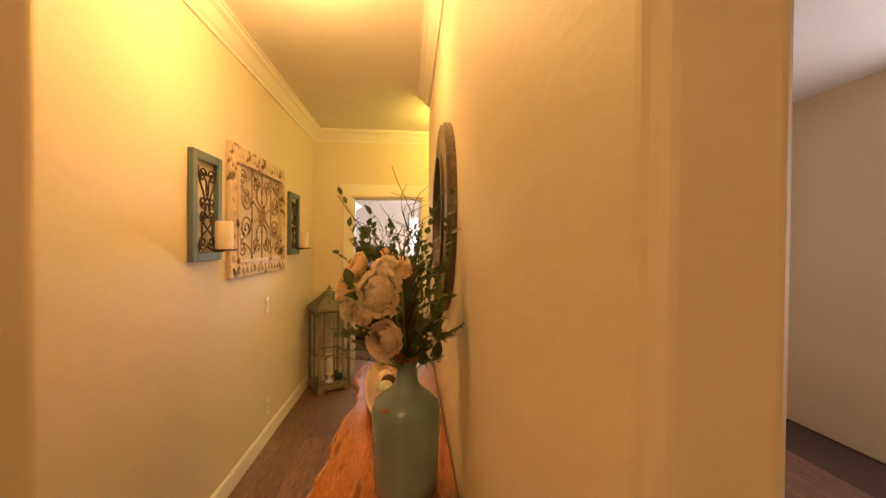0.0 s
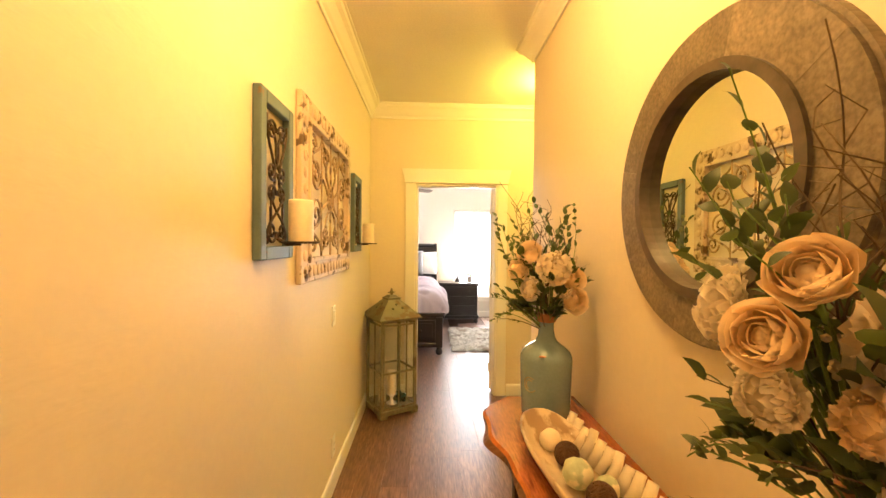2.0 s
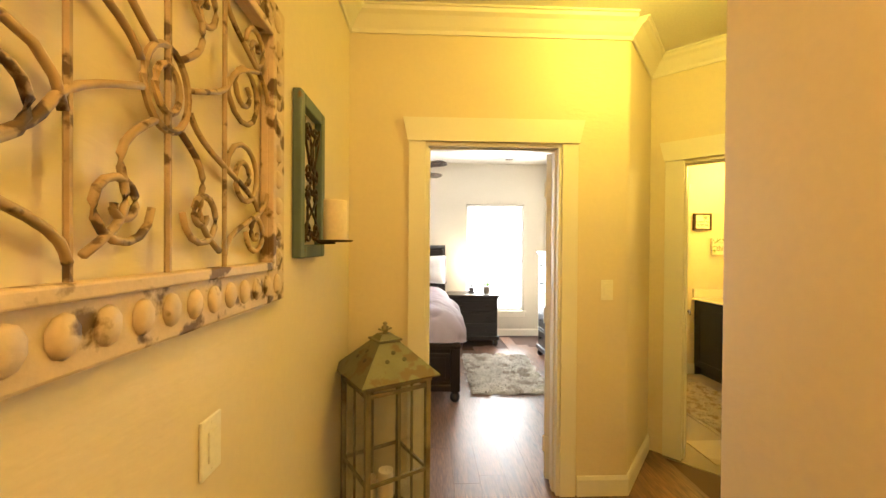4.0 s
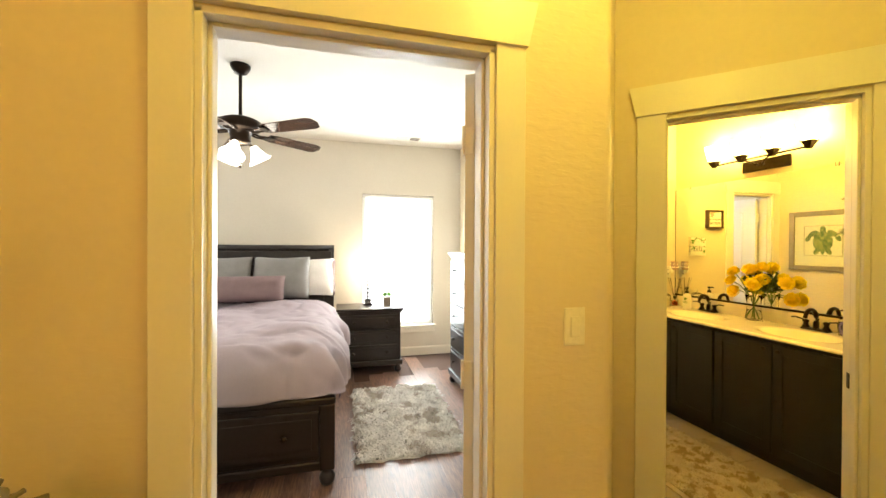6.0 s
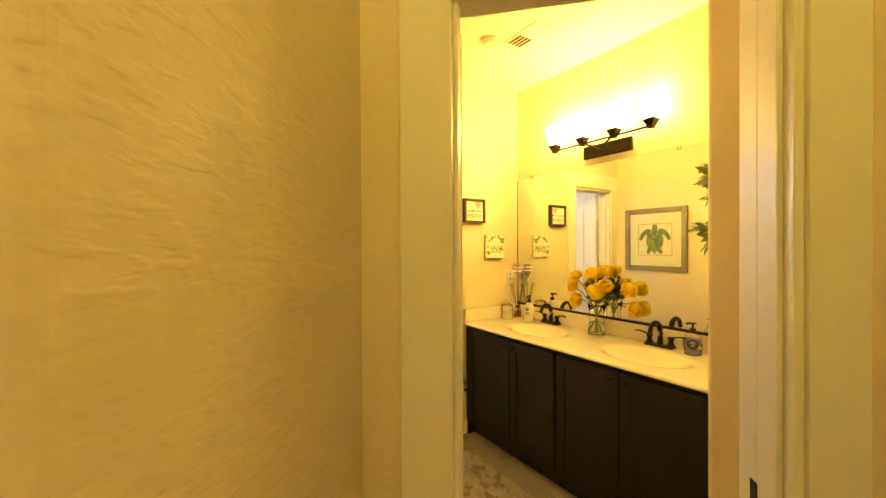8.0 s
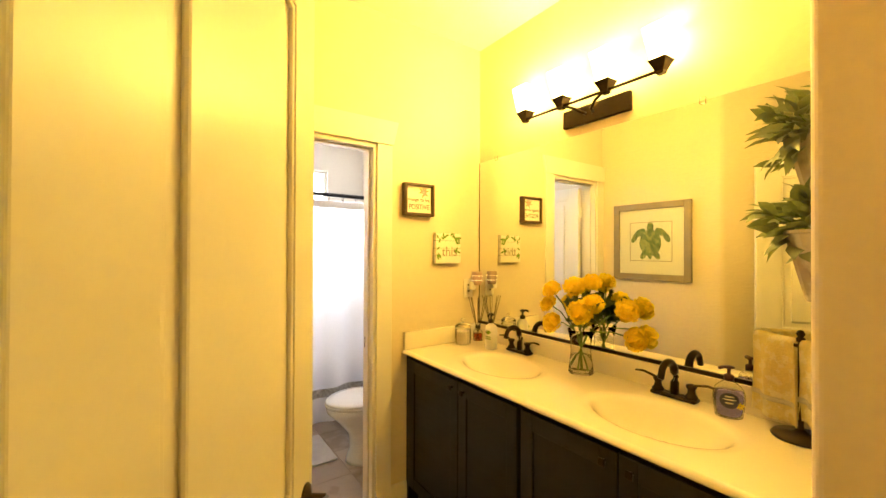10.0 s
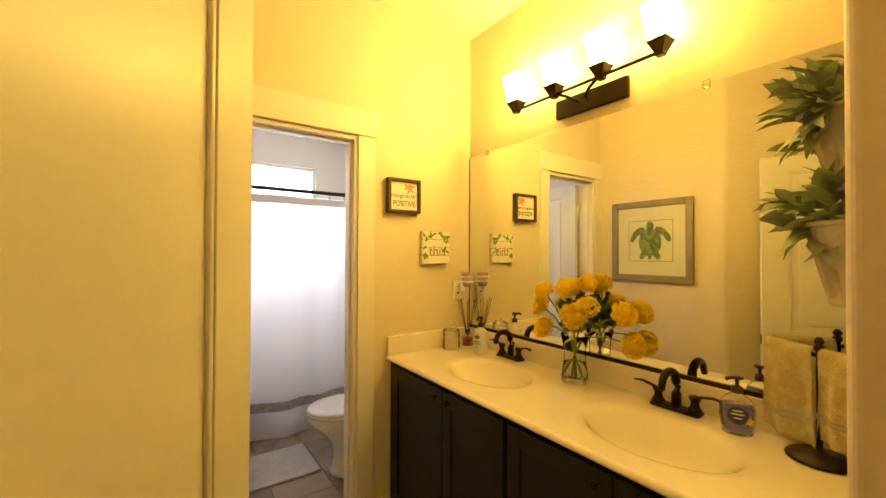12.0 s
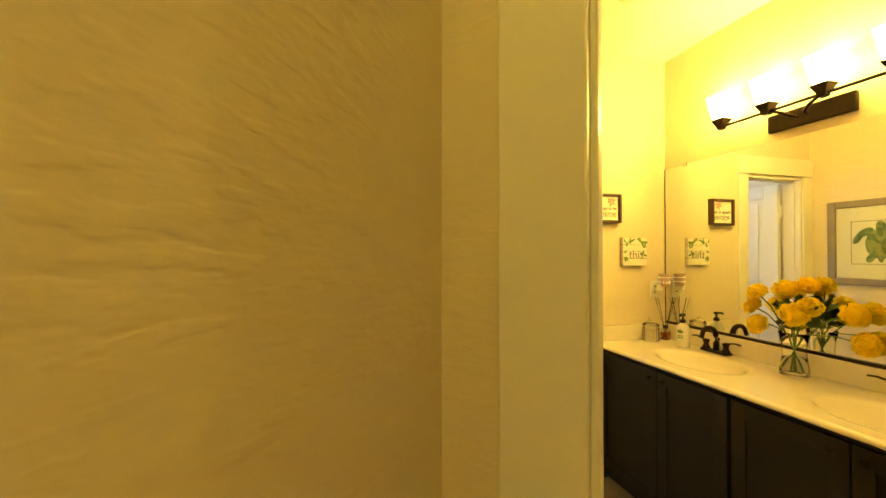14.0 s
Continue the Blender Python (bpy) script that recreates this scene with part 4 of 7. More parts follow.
def s_curve(t, mat, p, q, bulge, x, rad):
    pts = []
    for i in range(13):
        s = i / 12
        pts.append((x, p[0] + (q[0] - p[0]) * s + bulge * math.sin(2 * math.pi * s), p[1] + (q[1] - p[1]) * s))
    part("curved_bar", tube(bmesh.new(), pts, rad, 6), mat, t, smooth=True)


def candle_sconce(m):
    """A teal frame with iron scrolls and a candle plate. Local: x out of the wall, y along it, z from its foot."""
    t = thing("candle_sconce", "distressed teal wooden frame sconce with dark iron scrolls", "sconce", m, group="sconces beside the wall art")
    W, H, B, D = 0.30, 0.565, 0.046, 0.030
    for lo, hi in (((0, 0, 0), (D, B, H)), ((0, W - B, 0), (D, W, H)), ((0, B, 0), (D, W - B, B)), ((0, B, H - B), (D, W - B, H))):
        part("frame_bar", cube(lo, hi, 0.005), M_TEAL, t)
    c = W / 2
    x, rad = 0.022, 0.0048
    for s in (-1, 1):
        scroll(t, M_IRON, c + s * 0.045, 0.445, 0.038, 1.6, math.pi * (0.5 + 0.5 * s), x, rad, -s)
        scroll(t, M_IRON, c + s * 0.043, 0.305, 0.036, 1.5, math.pi * (0.5 + 0.5 * s), x, rad, s)
        scroll(t, M_IRON, c + s * 0.043, 0.225, 0.036, 1.5, math.pi * (0.5 + 0.5 * s), x, rad, -s)
        scroll(t, M_IRON, c + s * 0.045, 0.095, 0.040, 1.6, math.pi * (0.5 + 0.5 * s), x, rad, s)
        s_curve(t, M_IRON, (c - s * 0.07, 0.47), (c + s * 0.05, 0.29), 0.02 * s, x, rad)
        s_curve(t, M_IRON, (c - s * 0.05, 0.24), (c + s * 0.085, 0.07), -0.02 * s, x, rad)
        s_curve(t, M_IRON, (c + s * 0.09, 0.49), (c + s * 0.02, 0.265), 0.012 * s, x, rad)
        s_curve(t, M_IRON, (c + s * 0.02, 0.265), (c + s * 0.085, 0.055), 0.012 * s, x, rad)
    bm = bmesh.new()
    tube(bm, [(0.02, c, 0.075), (0.06, c, 0.052), (0.1075, c, 0.054)], 0.006, 6)
    part("bracket", bm, M_IRON, t)
    part("candle_plate", lathe([(0, 0.0), (0.058, 0.0), (0.066, 0.006), (0.064, 0.008), (0.056, 0.004), (0, 0.004)], 28, cap=False), M_IRON, t, m=pose(0.1075, c, 0.056))
    return t


def candle(m, r, h, group="candles in the sconces", lab="ivory pillar candle on an iron plate"):
    bm = lathe([(0, 0), (r * 0.97, 0), (r, 0.004), (r, h - 0.006), (r * 0.96, h), (r * 0.85, h - 0.002), (r * 0.7, h - 0.007), (0, h - 0.009)], 28, cap=False)
    tube(bm, [(0, 0, h - 0.01), (0.001, 0, h + 0.006)], 0.0012, 4)
    return solid("candle", bm, M_CANDLE, lab, "candle", m, smooth=True, group=group)


sc = candle_sconce(pose(-1.0395, 1.992, 1.422))
copy_thing(sc, pose(-1.0395, 3.557, 1.414))
ca = candle(pose(-0.932, 1.992 + 0.15, 1.422 + 0.0605), 0.043, 0.15)
copy_thing(ca, pose(-0.932, 3.557 + 0.15, 1.414 + 0.0605))


def wall_art(m):
    t = thing("wall_art", "large chipped cream frame with rusty scrollwork inside", "wall art", m)
    W, H, B, D = 1.02, 0.828, 0.112, 0.026
    for lo, hi in (((0, 0, 0), (D, B, H)), ((0, W - B, 0), (D, W, H)), ((0, B, 0), (D, W - B, B)), ((0, B, H - B), (D, W - B, H))):
        part("frame_board", cube(lo, hi, 0.006), M_DISTRESS, t)
    bm = bmesh.new()
    for k in range(15):
        y = 0.06 + k * (W - 0.12) / 14
        for z in (0.05, H - 0.05):
            bmesh.ops.create_uvsphere(bm, u_segments=7, v_segments=5, radius=0.026, matrix=pose(D, y, z) @ Matrix.Diagonal((0.35, 1, 1.1, 1)))
    for k in range(1, 10):
        z = 0.05 + k * (H - 0.1) / 10
        for y in (0.05, W - 0.05):
            bmesh.ops.create_uvsphere(bm, u_segments=7, v_segments=5, radius=0.026, matrix=pose(D, y, z) @ Matrix.Diagonal((0.35, 1.1, 1, 1)))
    part("pressed_border", bm, M_DISTRESS, t, "pressed leaf border with brown showing through", smooth=True)
    for lo, hi in (((D - 0.006, B - 0.022, B - 0.022), (D + 0.012, B, H - B + 0.022)), ((D - 0.006, W - B, B - 0.022), (D + 0.012, W - B + 0.022, H - B + 0.022)),
                   ((D - 0.006, B, B - 0.022), (D + 0.012, W - B, B)), ((D - 0.006, B, H - B), (D + 0.012, W - B, H - B + 0.022))):
        part("inner_bead", cube(lo, hi, 0.004), M_DISTRESS, t)
    cy, cz, x, rad = W / 2, H / 2, 0.02, 0.0062
    pts = [(x, cy + 0.055 * math.cos(a), cz + 0.07 * math.sin(a)) for a in [2 * math.pi * i / 20 for i in range(21)]]
    part("medallion", tube(bmesh.new(), pts, rad, 6), M_SCROLL, t)
    part("medallion", tube(bmesh.new(), [(x, cy + 0.03 * math.cos(2 * math.pi * i / 14), cz + 0.04 * math.sin(2 * math.pi * i / 14)) for i in range(15)], rad, 6), M_SCROLL, t)
    for s in (-1, 1):
        for v in (-1, 1):
            a0 = math.pi * (0.5 + 0.5 * s)
            scroll(t, M_SCROLL, cy + s * 0.10, cz + v * 0.20, 0.062, 1.5, a0, x, rad, -s * v)
            scroll(t, M_SCROLL, cy + s * 0.27, cz + v * 0.10, 0.085, 1.7, a0, x, rad, s * v)
            scroll(t, M_SCROLL, cy + s * 0.33, cz + v * 0.225, 0.055, 1.5, a0, x, rad, -s * v)
            s_curve(t, M_SCROLL, (cy + s * 0.03, cz + v * 0.06), (cy + s * 0.16, cz + v * 0.27), 0.03 * s, x, rad)
            s_curve(t, M_SCROLL, (cy + s * 0.06, cz + v * 0.02), (cy + s * 0.35, cz + v * 0.18), 0.03 * v, x, rad)
            s_curve(t, M_SCROLL, (cy + s * 0.18, cz + v * 0.28), (cy + s * 0.40, cz + v * 0.12), -0.03 * s, x, rad)
    part("upright_bar", tube(bmesh.new(), [(x, cy, B), (x, cy, H - B)], rad * 0.9, 6), M_SCROLL, t)
    for s in (-1, 1):
        part("upright_bar", tube(bmesh.new(), [(x, cy + s * 0.18, B), (x, cy + s * 0.18, H - B)], rad * 0.8, 6), M_SCROLL, t)
    return t


wall_art(pose(-1.0395, 2.40, 1.300))


def floor_lantern(m):
    """A tall wooden lantern with glass sides and a hipped metal roof."""
    t = thing("floor_lantern", "tall weathered grey-green wooden lantern with a rusty hipped roof", "lantern", m)
    S, H = 0.155, 0.83
    for sx in (-1, 1):
        for sy in (-1, 1):
            part("post", cube((sx * S - 0.013, sy * S - 0.013, 0.065), (sx * S + 0.013, sy * S + 0.013, H - 0.01), 0.003), M_LANTERN, t)
            part("bracket_foot", cube((sx * (S - 0.012) - 0.035, sy * (S - 0.012) - 0.035, 0.0), (sx * (S - 0.012) + 0.035, sy * (S - 0.012) + 0.035, 0.026), 0.006), M_LANTERN, t)
    part("base_board", cube((-S - 0.025, -S - 0.025, 0.025), (S + 0.025, S + 0.025, 0.065), 0.005), M_LANTERN, t)
    part("eave_board", cube((-S - 0.018, -S - 0.018, H - 0.025), (S + 0.018, S + 0.018, H), 0.004), M_LANTERN, t)
    for k in range(4):
        r = pose(0, 0, 0, 0, 0, 90 * k)
        for z in (0.375, H - 0.05, 0.075):
            part("rail", cube((-S + 0.013, -S - 0.007, z - 0.009), (S - 0.013, -S + 0.007, z + 0.009), 0.002), M_LANTERN, t, m=r)
        part("muntin", cube((-0.007, -S - 0.006, 0.084), (0.007, -S + 0.006, H - 0.059), 0.002), M_LANTERN, t, m=r)
        p = part("glass_pane", cube((-S + 0.013, -S - 0.0015, 0.084), (S - 0.013, -S + 0.0015, H - 0.059)), M_GLASS, t, "clear glass pane", m=r)
        p.visible_shadow = False
    bm = bmesh.new()
    rows = []
    for r, z in ((S + 0.045, H), (S + 0.045, H + 0.008), (0.055, H + 0.155), (0.055, H + 0.165), (0.03, H + 0.19)):
        rows.append([bm.verts.new((sx * r, sy * r, z)) for sx, sy in ((-1, -1), (1, -1), (1, 1), (-1, 1))])
    for a, b in zip(rows, rows[1:]):
        for j in range(4):
            bm.faces.new((a[j], a[(j + 1) % 4], b[(j + 1) % 4], b[j]))
    bm.faces.new(rows[0][::-1])
    bm.faces.new(rows[-1])
    roof = part("roof", bm, M_RUST, t, "hipped metal roof with rust patches")
    for k in range(4):
        for x, z in ((-0.045, 0.085), (0.045, 0.085), (0, 0.115)):
            d = (S + 0.045) - (z - 0.008) * (S - 0.01) / 0.147
            part("vent_hole", lathe([(0, 0), (0.011, 0), (0.011, 0.002), (0, 0.002)], 12, cap=False), M_BLACK, roof, m=pose(0, 0, 0, 0, 0, 90 * k) @ pose(x, -d, H + z, 43, 0, 0))
    part("cap", cube((-0.065, -0.065, H + 0.160), (0.065, 0.065, H + 0.170), 0.003), M_RUST, t)
    bm = lathe([(0.0, H + 0.18), (0.012, H + 0.18), (0.010, H + 0.20), (0.018, H + 0.212), (0.018, H + 0.224), (0.007, H + 0.232), (0.012, H + 0.242), (0.0, H + 0.252)], 12, cap=False)
    tube(bm, [(-0.035, 0, H + 0.216), (-0.025, 0, H + 0.211), (0.025, 0, H + 0.211), (0.035, 0, H + 0.216)], 0.005, 5)
    tube(bm, [(0, -0.035, H + 0.216), (0, -0.025, H + 0.211), (0, 0.025, H + 0.211), (0, 0.035, H + 0.216)], 0.005, 5)
    part("finial", bm, M_LANTERN, t, smooth=True)
    return t


LAN = (-0.80, 4.205)
floor_lantern(pose(LAN[0], LAN[1], 0, 0, 0, 31))
candle(pose(LAN[0] + 0.01, LAN[1] - 0.03, 0.0655 + 0.09), 0.037, 0.20, "candles in the lantern", "ivory pillar candle inside the lantern")
solid("candle_holder", lathe([(0, 0), (0.045, 0), (0.045, 0.008), (0.018, 0.02), (0.014, 0.05), (0.022, 0.07), (0.044, 0.082), (0.046, 0.0895), (0, 0.0895)], 20, cap=False), M_WHITEPIL,
      "white turned candle holder inside the lantern", "candle holder", pose(LAN[0] + 0.01, LAN[1] - 0.03, 0.0655), smooth=True)
candle(pose(LAN[0] - 0.08, LAN[1] + 0.03, 0.0655), 0.034, 0.22, "candles in the lantern", "ivory pillar candle inside the lantern")
M_TEALGLASS = glass("teal_glass", (0.10, 0.42, 0.45), 0.05)
rnd = random.Random(8)
bm = bmesh.new()
for k in range(9):
    bmesh.ops.create_icosphere(bm, subdivisions=2, radius=0.024, matrix=pose(0.028 * math.cos(k * 2.1), 0.028 * math.sin(k * 2.1), 0.024 + 0.034 * (k // 4)))
solid("glass_ornament", bm, M_TEALGLASS, "cluster of teal glass balls inside the lantern", "ornament", pose(LAN[0] + 0.085, LAN[1] + 0.0, 0.066), smooth=True)


def wall_plate(name, m, kind):
    """A switch or outlet plate. Local: x along the wall, y out of it (negative), z up, its middle at 0."""
    lab = {"dimmer": "ivory wall dimmer switch with a paddle", "rocker": "ivory wall rocker switch", "outlet": "ivory plastic wall outlet plate"}[kind]
    t = thing(name, lab, "switch" if kind != "outlet" else "outlet", m)
    part("cover_plate", cube((-0.037, -0.007, -0.060), (0.037, -0.0005, 0.060), 0.003), M_PLATE, t)
    if kind == "outlet":
        for z in (-0.02, 0.02):
            part("socket", lathe([(0, 0), (0.0165, 0), (0.0165, 0.003), (0, 0.003)], 16, cap=False), M_PLATE, t, m=pose(0, -0.0068, z, 90, 0, 0))
            part("slots", cube((-0.007, -0.0105, z - 0.004), (0.007, -0.0097, z + 0.004)), M_BLACK, t)
    else:
        part("paddle", cube((-0.017, -0.0115, -0.033), (0.017, -0.0065, 0.033), 0.003), M_PLATE, t)
    for z in (-0.048, 0.048):
        part("screw", lathe([(0, 0), (0.003, 0), (0.003, 0.001), (0, 0.001)], 8, cap=False), M_PLATE, t, m=pose(0, -0.0068, z, 90, 0, 0))
    return t


wall_plate("wall_switch", pose(0.46, 4.5, 1.208), "dimmer")
wall_plate("wall_switch", pose(-1.04, 3.07, 1.045, 0, 0, 90), "rocker")
wall_plate("wall_outlet", pose(-1.04, 3.08, 0.26, 0, 0, 90), "outlet")


def flush_light(m):
    t = thing("ceiling_light", "flush ceiling light with a frosted glass bowl and bronze ring", "light", m, group="flush ceiling lights")
    part("ring", lathe([(0.0, 0), (0.15, 0), (0.165, -0.02), (0.165, -0.035), (0.15, -0.04), (0.0, -0.04)], 32, cap=False), M_BRONZE, t, smooth=True)
    b = part("bowl", lathe([(0.15, -0.036), (0.14, -0.07), (0.10, -0.10), (0.05, -0.115), (0, -0.12)], 32, cap=False), M_BULB, t, "lit frosted glass bowl", smooth=True)
    b.visible_shadow = False
    return t


fl = flush_light(pose(-0.42, 1.72, CEIL))
# added out of view as a body for the foyer fill lamp
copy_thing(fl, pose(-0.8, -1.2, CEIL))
small = copy_thing(fl, pose(0.50, 3.81, CEIL))
small.scale = (0.62, 0.62, 0.75)

# ---- doors ----
def lever(t, x, z, side, y):
    """A lever handle on one face of a leaf; side is -1 or 1 along local y."""
    part("rosette", lathe([(0, 0), (0.032, 0), (0.033, 0.004), (0.028, 0.010), (0.012, 0.014), (0.011, 0.045), (0, 0.045)], 20, cap=False), M_BRONZE, t, smooth=True, m=pose(x, y, z, 90 if side < 0 else -90, 0, 0))
    bm = bmesh.new()
    tube(bm, [(x, y + side * 0.045, z), (x - 0.03, y + side * 0.05, z + 0.004), (x - 0.07, y + side * 0.05, z - 0.004), (x - 0.105, y + side * 0.048, z - 0.012), (x - 0.12, y + side * 0.048, z - 0.006)], 0.009, 8, 0.7)
    part("lever", bm, M_BRONZE, t, smooth=True)


def panel_leaf(name, width, height, m, label, s=0.105, h=0.105):
    """A moulded two-panel leaf. Local: x from the hinge, y through its thickness (0 to 0.035)."""
    t = thing(name, label, "door", m, kind="structure")
    T = 0.035
    lock = 0.825
    for lo, hi in (((0, 0, 0), (h, T, height)), ((width - s, 0, 0), (width, T, height))):
        part("stile", cube(lo, hi, 0.002), M_TRIM, t)
    for z0, z1 in ((0, 0.20), (lock, lock + 0.13), (height - 0.095, height)):
        part("rail", cube((h, 0, z0), (width - s, T, z1), 0.002), M_TRIM, t)
    for z0, z1 in ((0.20, lock), (lock + 0.13, height - 0.095)):
        part("panel", cube((h, 0.012, z0), (width - s, T - 0.012, z1)), M_TRIM, t)
        for y0, y1 in ((0.003, 0.013), (T - 0.013, T - 0.003)):
            part("raised_field", cube((h + 0.046, y0, z0 + 0.046), (width - s - 0.046, y1, z1 - 0.046), 0.0045), M_TRIM, t)
            bm = bmesh.new()
            for lo, hi in (((h, y0, z0), (h + 0.012, y1, z1)), ((width - s - 0.012, y0, z0), (width - s, y1, z1)), ((h, y0, z0), (width - s, y1, z0 + 0.012)), ((h, y0, z1 - 0.012), (width - s, y1, z1))):
                box(bm, lo, hi, 0.003)
            part("moulding", bm, M_TRIM, t)
    for z in (0.22, 1.02, height - 0.22):
        bm = cube((-0.004, T * 0.1, z - 0.045), (0.0, T * 0.9, z + 0.045), 0.0015)
        tube(bm, [(-0.006, T + 0.002, z - 0.047), (-0.006, T + 0.002, z + 0.047)], 0.006, 8)
        part("hinge", bm, M_PLATE, t, "painted butt hinge")
    lever(t, width - 0.062, 0.905, -1, 0.0)
    lever(t, width - 0.062, 0.905, 1, T)
    part("latch_plate", cube((width - 0.001, 0.006, 0.875), (width + 0.0015, T - 0.006, 0.935)), M_BRONZE, t)
    return t


bath_leaf = panel_leaf("bathroom_door", 0.68, 2.02, pose(1.280, 4.985, 0.012, 0, 0, 58.8), "white painted two-panel bathroom door standing open with bronze lever", 0.135, 0.14)
hook = bmesh.new()
box(hook, (0.16, 0.0352, 1.70), (0.178, 0.039, 1.80), 0.0015)
tube(hook, [(0.169, 0.038, 1.79), (0.169, 0.062, 1.80), (0.169, 0.070, 1.815)], 0.0045, 6)
tube(hook, [(0.169, 0.038, 1.715), (0.169, 0.058, 1.70), (0.169, 0.072, 1.712), (0.169, 0.074, 1.728)], 0.0045, 6)
part("coat_hook", hook, M_BRONZE, bath_leaf, "small bronze coat hook", smooth=True)
panel_leaf("bedroom_door", 0.74, 2.02, pose(0.172, 4.635, 0.012, 0, 0, 52), "white painted two-panel bedroom door standing open")
panel_leaf("toilet_room_door", 0.53, 2.01, pose(1.805, 6.79, 0.012, 0, 0, 88), "white painted panel door folded open in the toilet room")
part("jamb", cube((0.650, 0.1145, 0), (0.668, 0.186, HEAD), 0.002), M_TRIM, bath_frame)
part("strike_plate", cube((0.6475, 0.112, 0.905), (0.6505, 0.136, 0.965)), M_BRONZE, bath_frame, "dark bronze strike plate")
part("strike_plate", cube((0.5405, 0.075, 0.90), (0.5435, 0.10, 0.96)), M_BRONZE, toilet_frame, "dark bronze strike plate")
wall_plate("wall_switch", pose(2.32, 4.62, 1.14, 0, 0, 270), "rocker")


# ---- bathroom things ----
def vanity_unit(m, w, split, knob_z=0.79):
    """A two-door base unit. Local: y along the wall from 0, x 0 at the face and growing towards the wall."""
    t = thing("vanity_cabinet", "espresso brown two-door vanity cabinet with dark knobs", "cabinet", m, group="vanity cabinets")
    H, D = 0.856, 0.56
    part("body", cube((0.04, 0.001, 0.09), (D, w - 0.001, 0.70)), M_CABINET, t)
    part("face_frame", cube((0.02, 0.001, 0.09), (0.04, w - 0.001, H)), M_CABINET, t)
    for y in (0.001, w - 0.019):
        part("side_panel", cube((0.04, y, 0.70), (D, y + 0.018, H)), M_CABINET, t)
    part("toe_kick", cube((0.07, 0.001, 0.0), (D, w - 0.001, 0.09)), M_CABINET, t)
    for a, b, knob in ((0.008, split - 0.003, split - 0.045), (split + 0.003, w - 0.008, split + 0.045)):
        d = part("door", cube((0.004, a, 0.105), (0.019, b, H - 0.025)), M_CABINET, t)
        for lo, hi in (((-0.004, a, 0.105), (0.006, a + 0.06, H - 0.025)), ((-0.004, b - 0.06, 0.105), (0.006, b, H - 0.025)), ((-0.004, a + 0.06, 0.105), (0.006, b - 0.06, 0.17)), ((-0.004, a + 0.06, H - 0.09), (0.006, b - 0.06, H - 0.025))):
            part("door_rail", cube(lo, hi, 0.002), M_CABINET, d)
        bm = cube((-0.028, knob - 0.012, knob_z - 0.012), (-0.018, knob + 0.012, knob_z + 0.012), 0.003)
        tube(bm, [(-0.004, knob, knob_z), (-0.02, knob, knob_z)], 0.006, 8)
        part("knob", bm, M_BRONZE, d, "small square bronze knob")
    return t


vanity_unit(pose(2.50, 5.752, 0), 0.872, 0.395)
vanity_unit(pose(2.50, 4.877, 0), 0.870, 0.455)
solid("filler_panel", cube((2.505, 6.626, 0), (3.06, 6.657, 0.856), 0.002), M_CABINET, "narrow espresso filler beside the vanity", "cabinet")

TOPZ = 0.879
BASINS = ((2.75, 6.125), (2.75, 5.345))


def vanity_top():
    t = thing("countertop", "glossy cream cultured marble top with two moulded oval basins", "countertop", pose(0, 0, 0))
    bm = bmesh.new()
    x0, x1, y0, y1 = 2.478, 3.063, 4.857, 6.658
    nx, ny = 62, 190
    def height(x, y):
        z = TOPZ
        for bx, by in BASINS:
            u, v = (x - bx) / 0.165, (y - by) / 0.235
            r = math.sqrt(u * u + v * v)
            if r < 1.0:
                z = TOPZ - 0.004 - 0.125 * (1 - r ** 2.4) ** 1.2
            elif r < 1.16:
                z = TOPZ - 0.004 * (0.5 + 0.5 * math.cos(math.pi * (r - 1.0) / 0.16))
        edge = x - x0
        if edge < 0.012:
            z -= 0.012 - math.sqrt(max(0, 0.012 ** 2 - (0.012 - edge) ** 2))
        return z
    grid = [[bm.verts.new((x0 + (x1 - x0) * (i / nx) ** 1.0, y0 + (y1 - y0) * j / ny, height(x0 + (x1 - x0) * i / nx, y0 + (y1 - y0) * j / ny))) for j in range(ny + 1)] for i in range(nx + 1)]
    for i in range(nx):
        for j in range(ny):
            bm.faces.new((grid[i][j], grid[i + 1][j], grid[i + 1][j + 1], grid[i][j + 1]))
    low = [bm.verts.new((x0, y0 + (y1 - y0) * j / ny, TOPZ - 0.021)) for j in range(ny + 1)]
    back = [bm.verts.new((x0 + 0.03, y0 + (y1 - y0) * j / ny, TOPZ - 0.022)) for j in range(ny + 1)]
    for j in range(ny):
        bm.faces.new((low[j], grid[0][j], grid[0][j + 1], low[j + 1]))
        bm.faces.new((back[j], low[j], low[j + 1], back[j + 1]))
    part("top", bm, M_COUNTER, t, smooth=True)
    part("backsplash", cube((3.043, 4.858, TOPZ), (3.0645, 6.658, TOPZ + 0.100), 0.003), M_COUNTER, t)
    part("side_splash", cube((2.482, 6.638, TOPZ), (3.043, 6.6595, TOPZ + 0.102), 0.003), M_COUNTER, t)
    for bx, by in BASINS:
        part("drain", lathe([(0, 0), (0.022, 0), (0.023, 0.003), (0.014, 0.004), (0, 0.002)], 18, cap=False), M_BRONZE, t, "bronze drain", m=pose(bx, by, TOPZ - 0.128))
    return t


vanity_top()


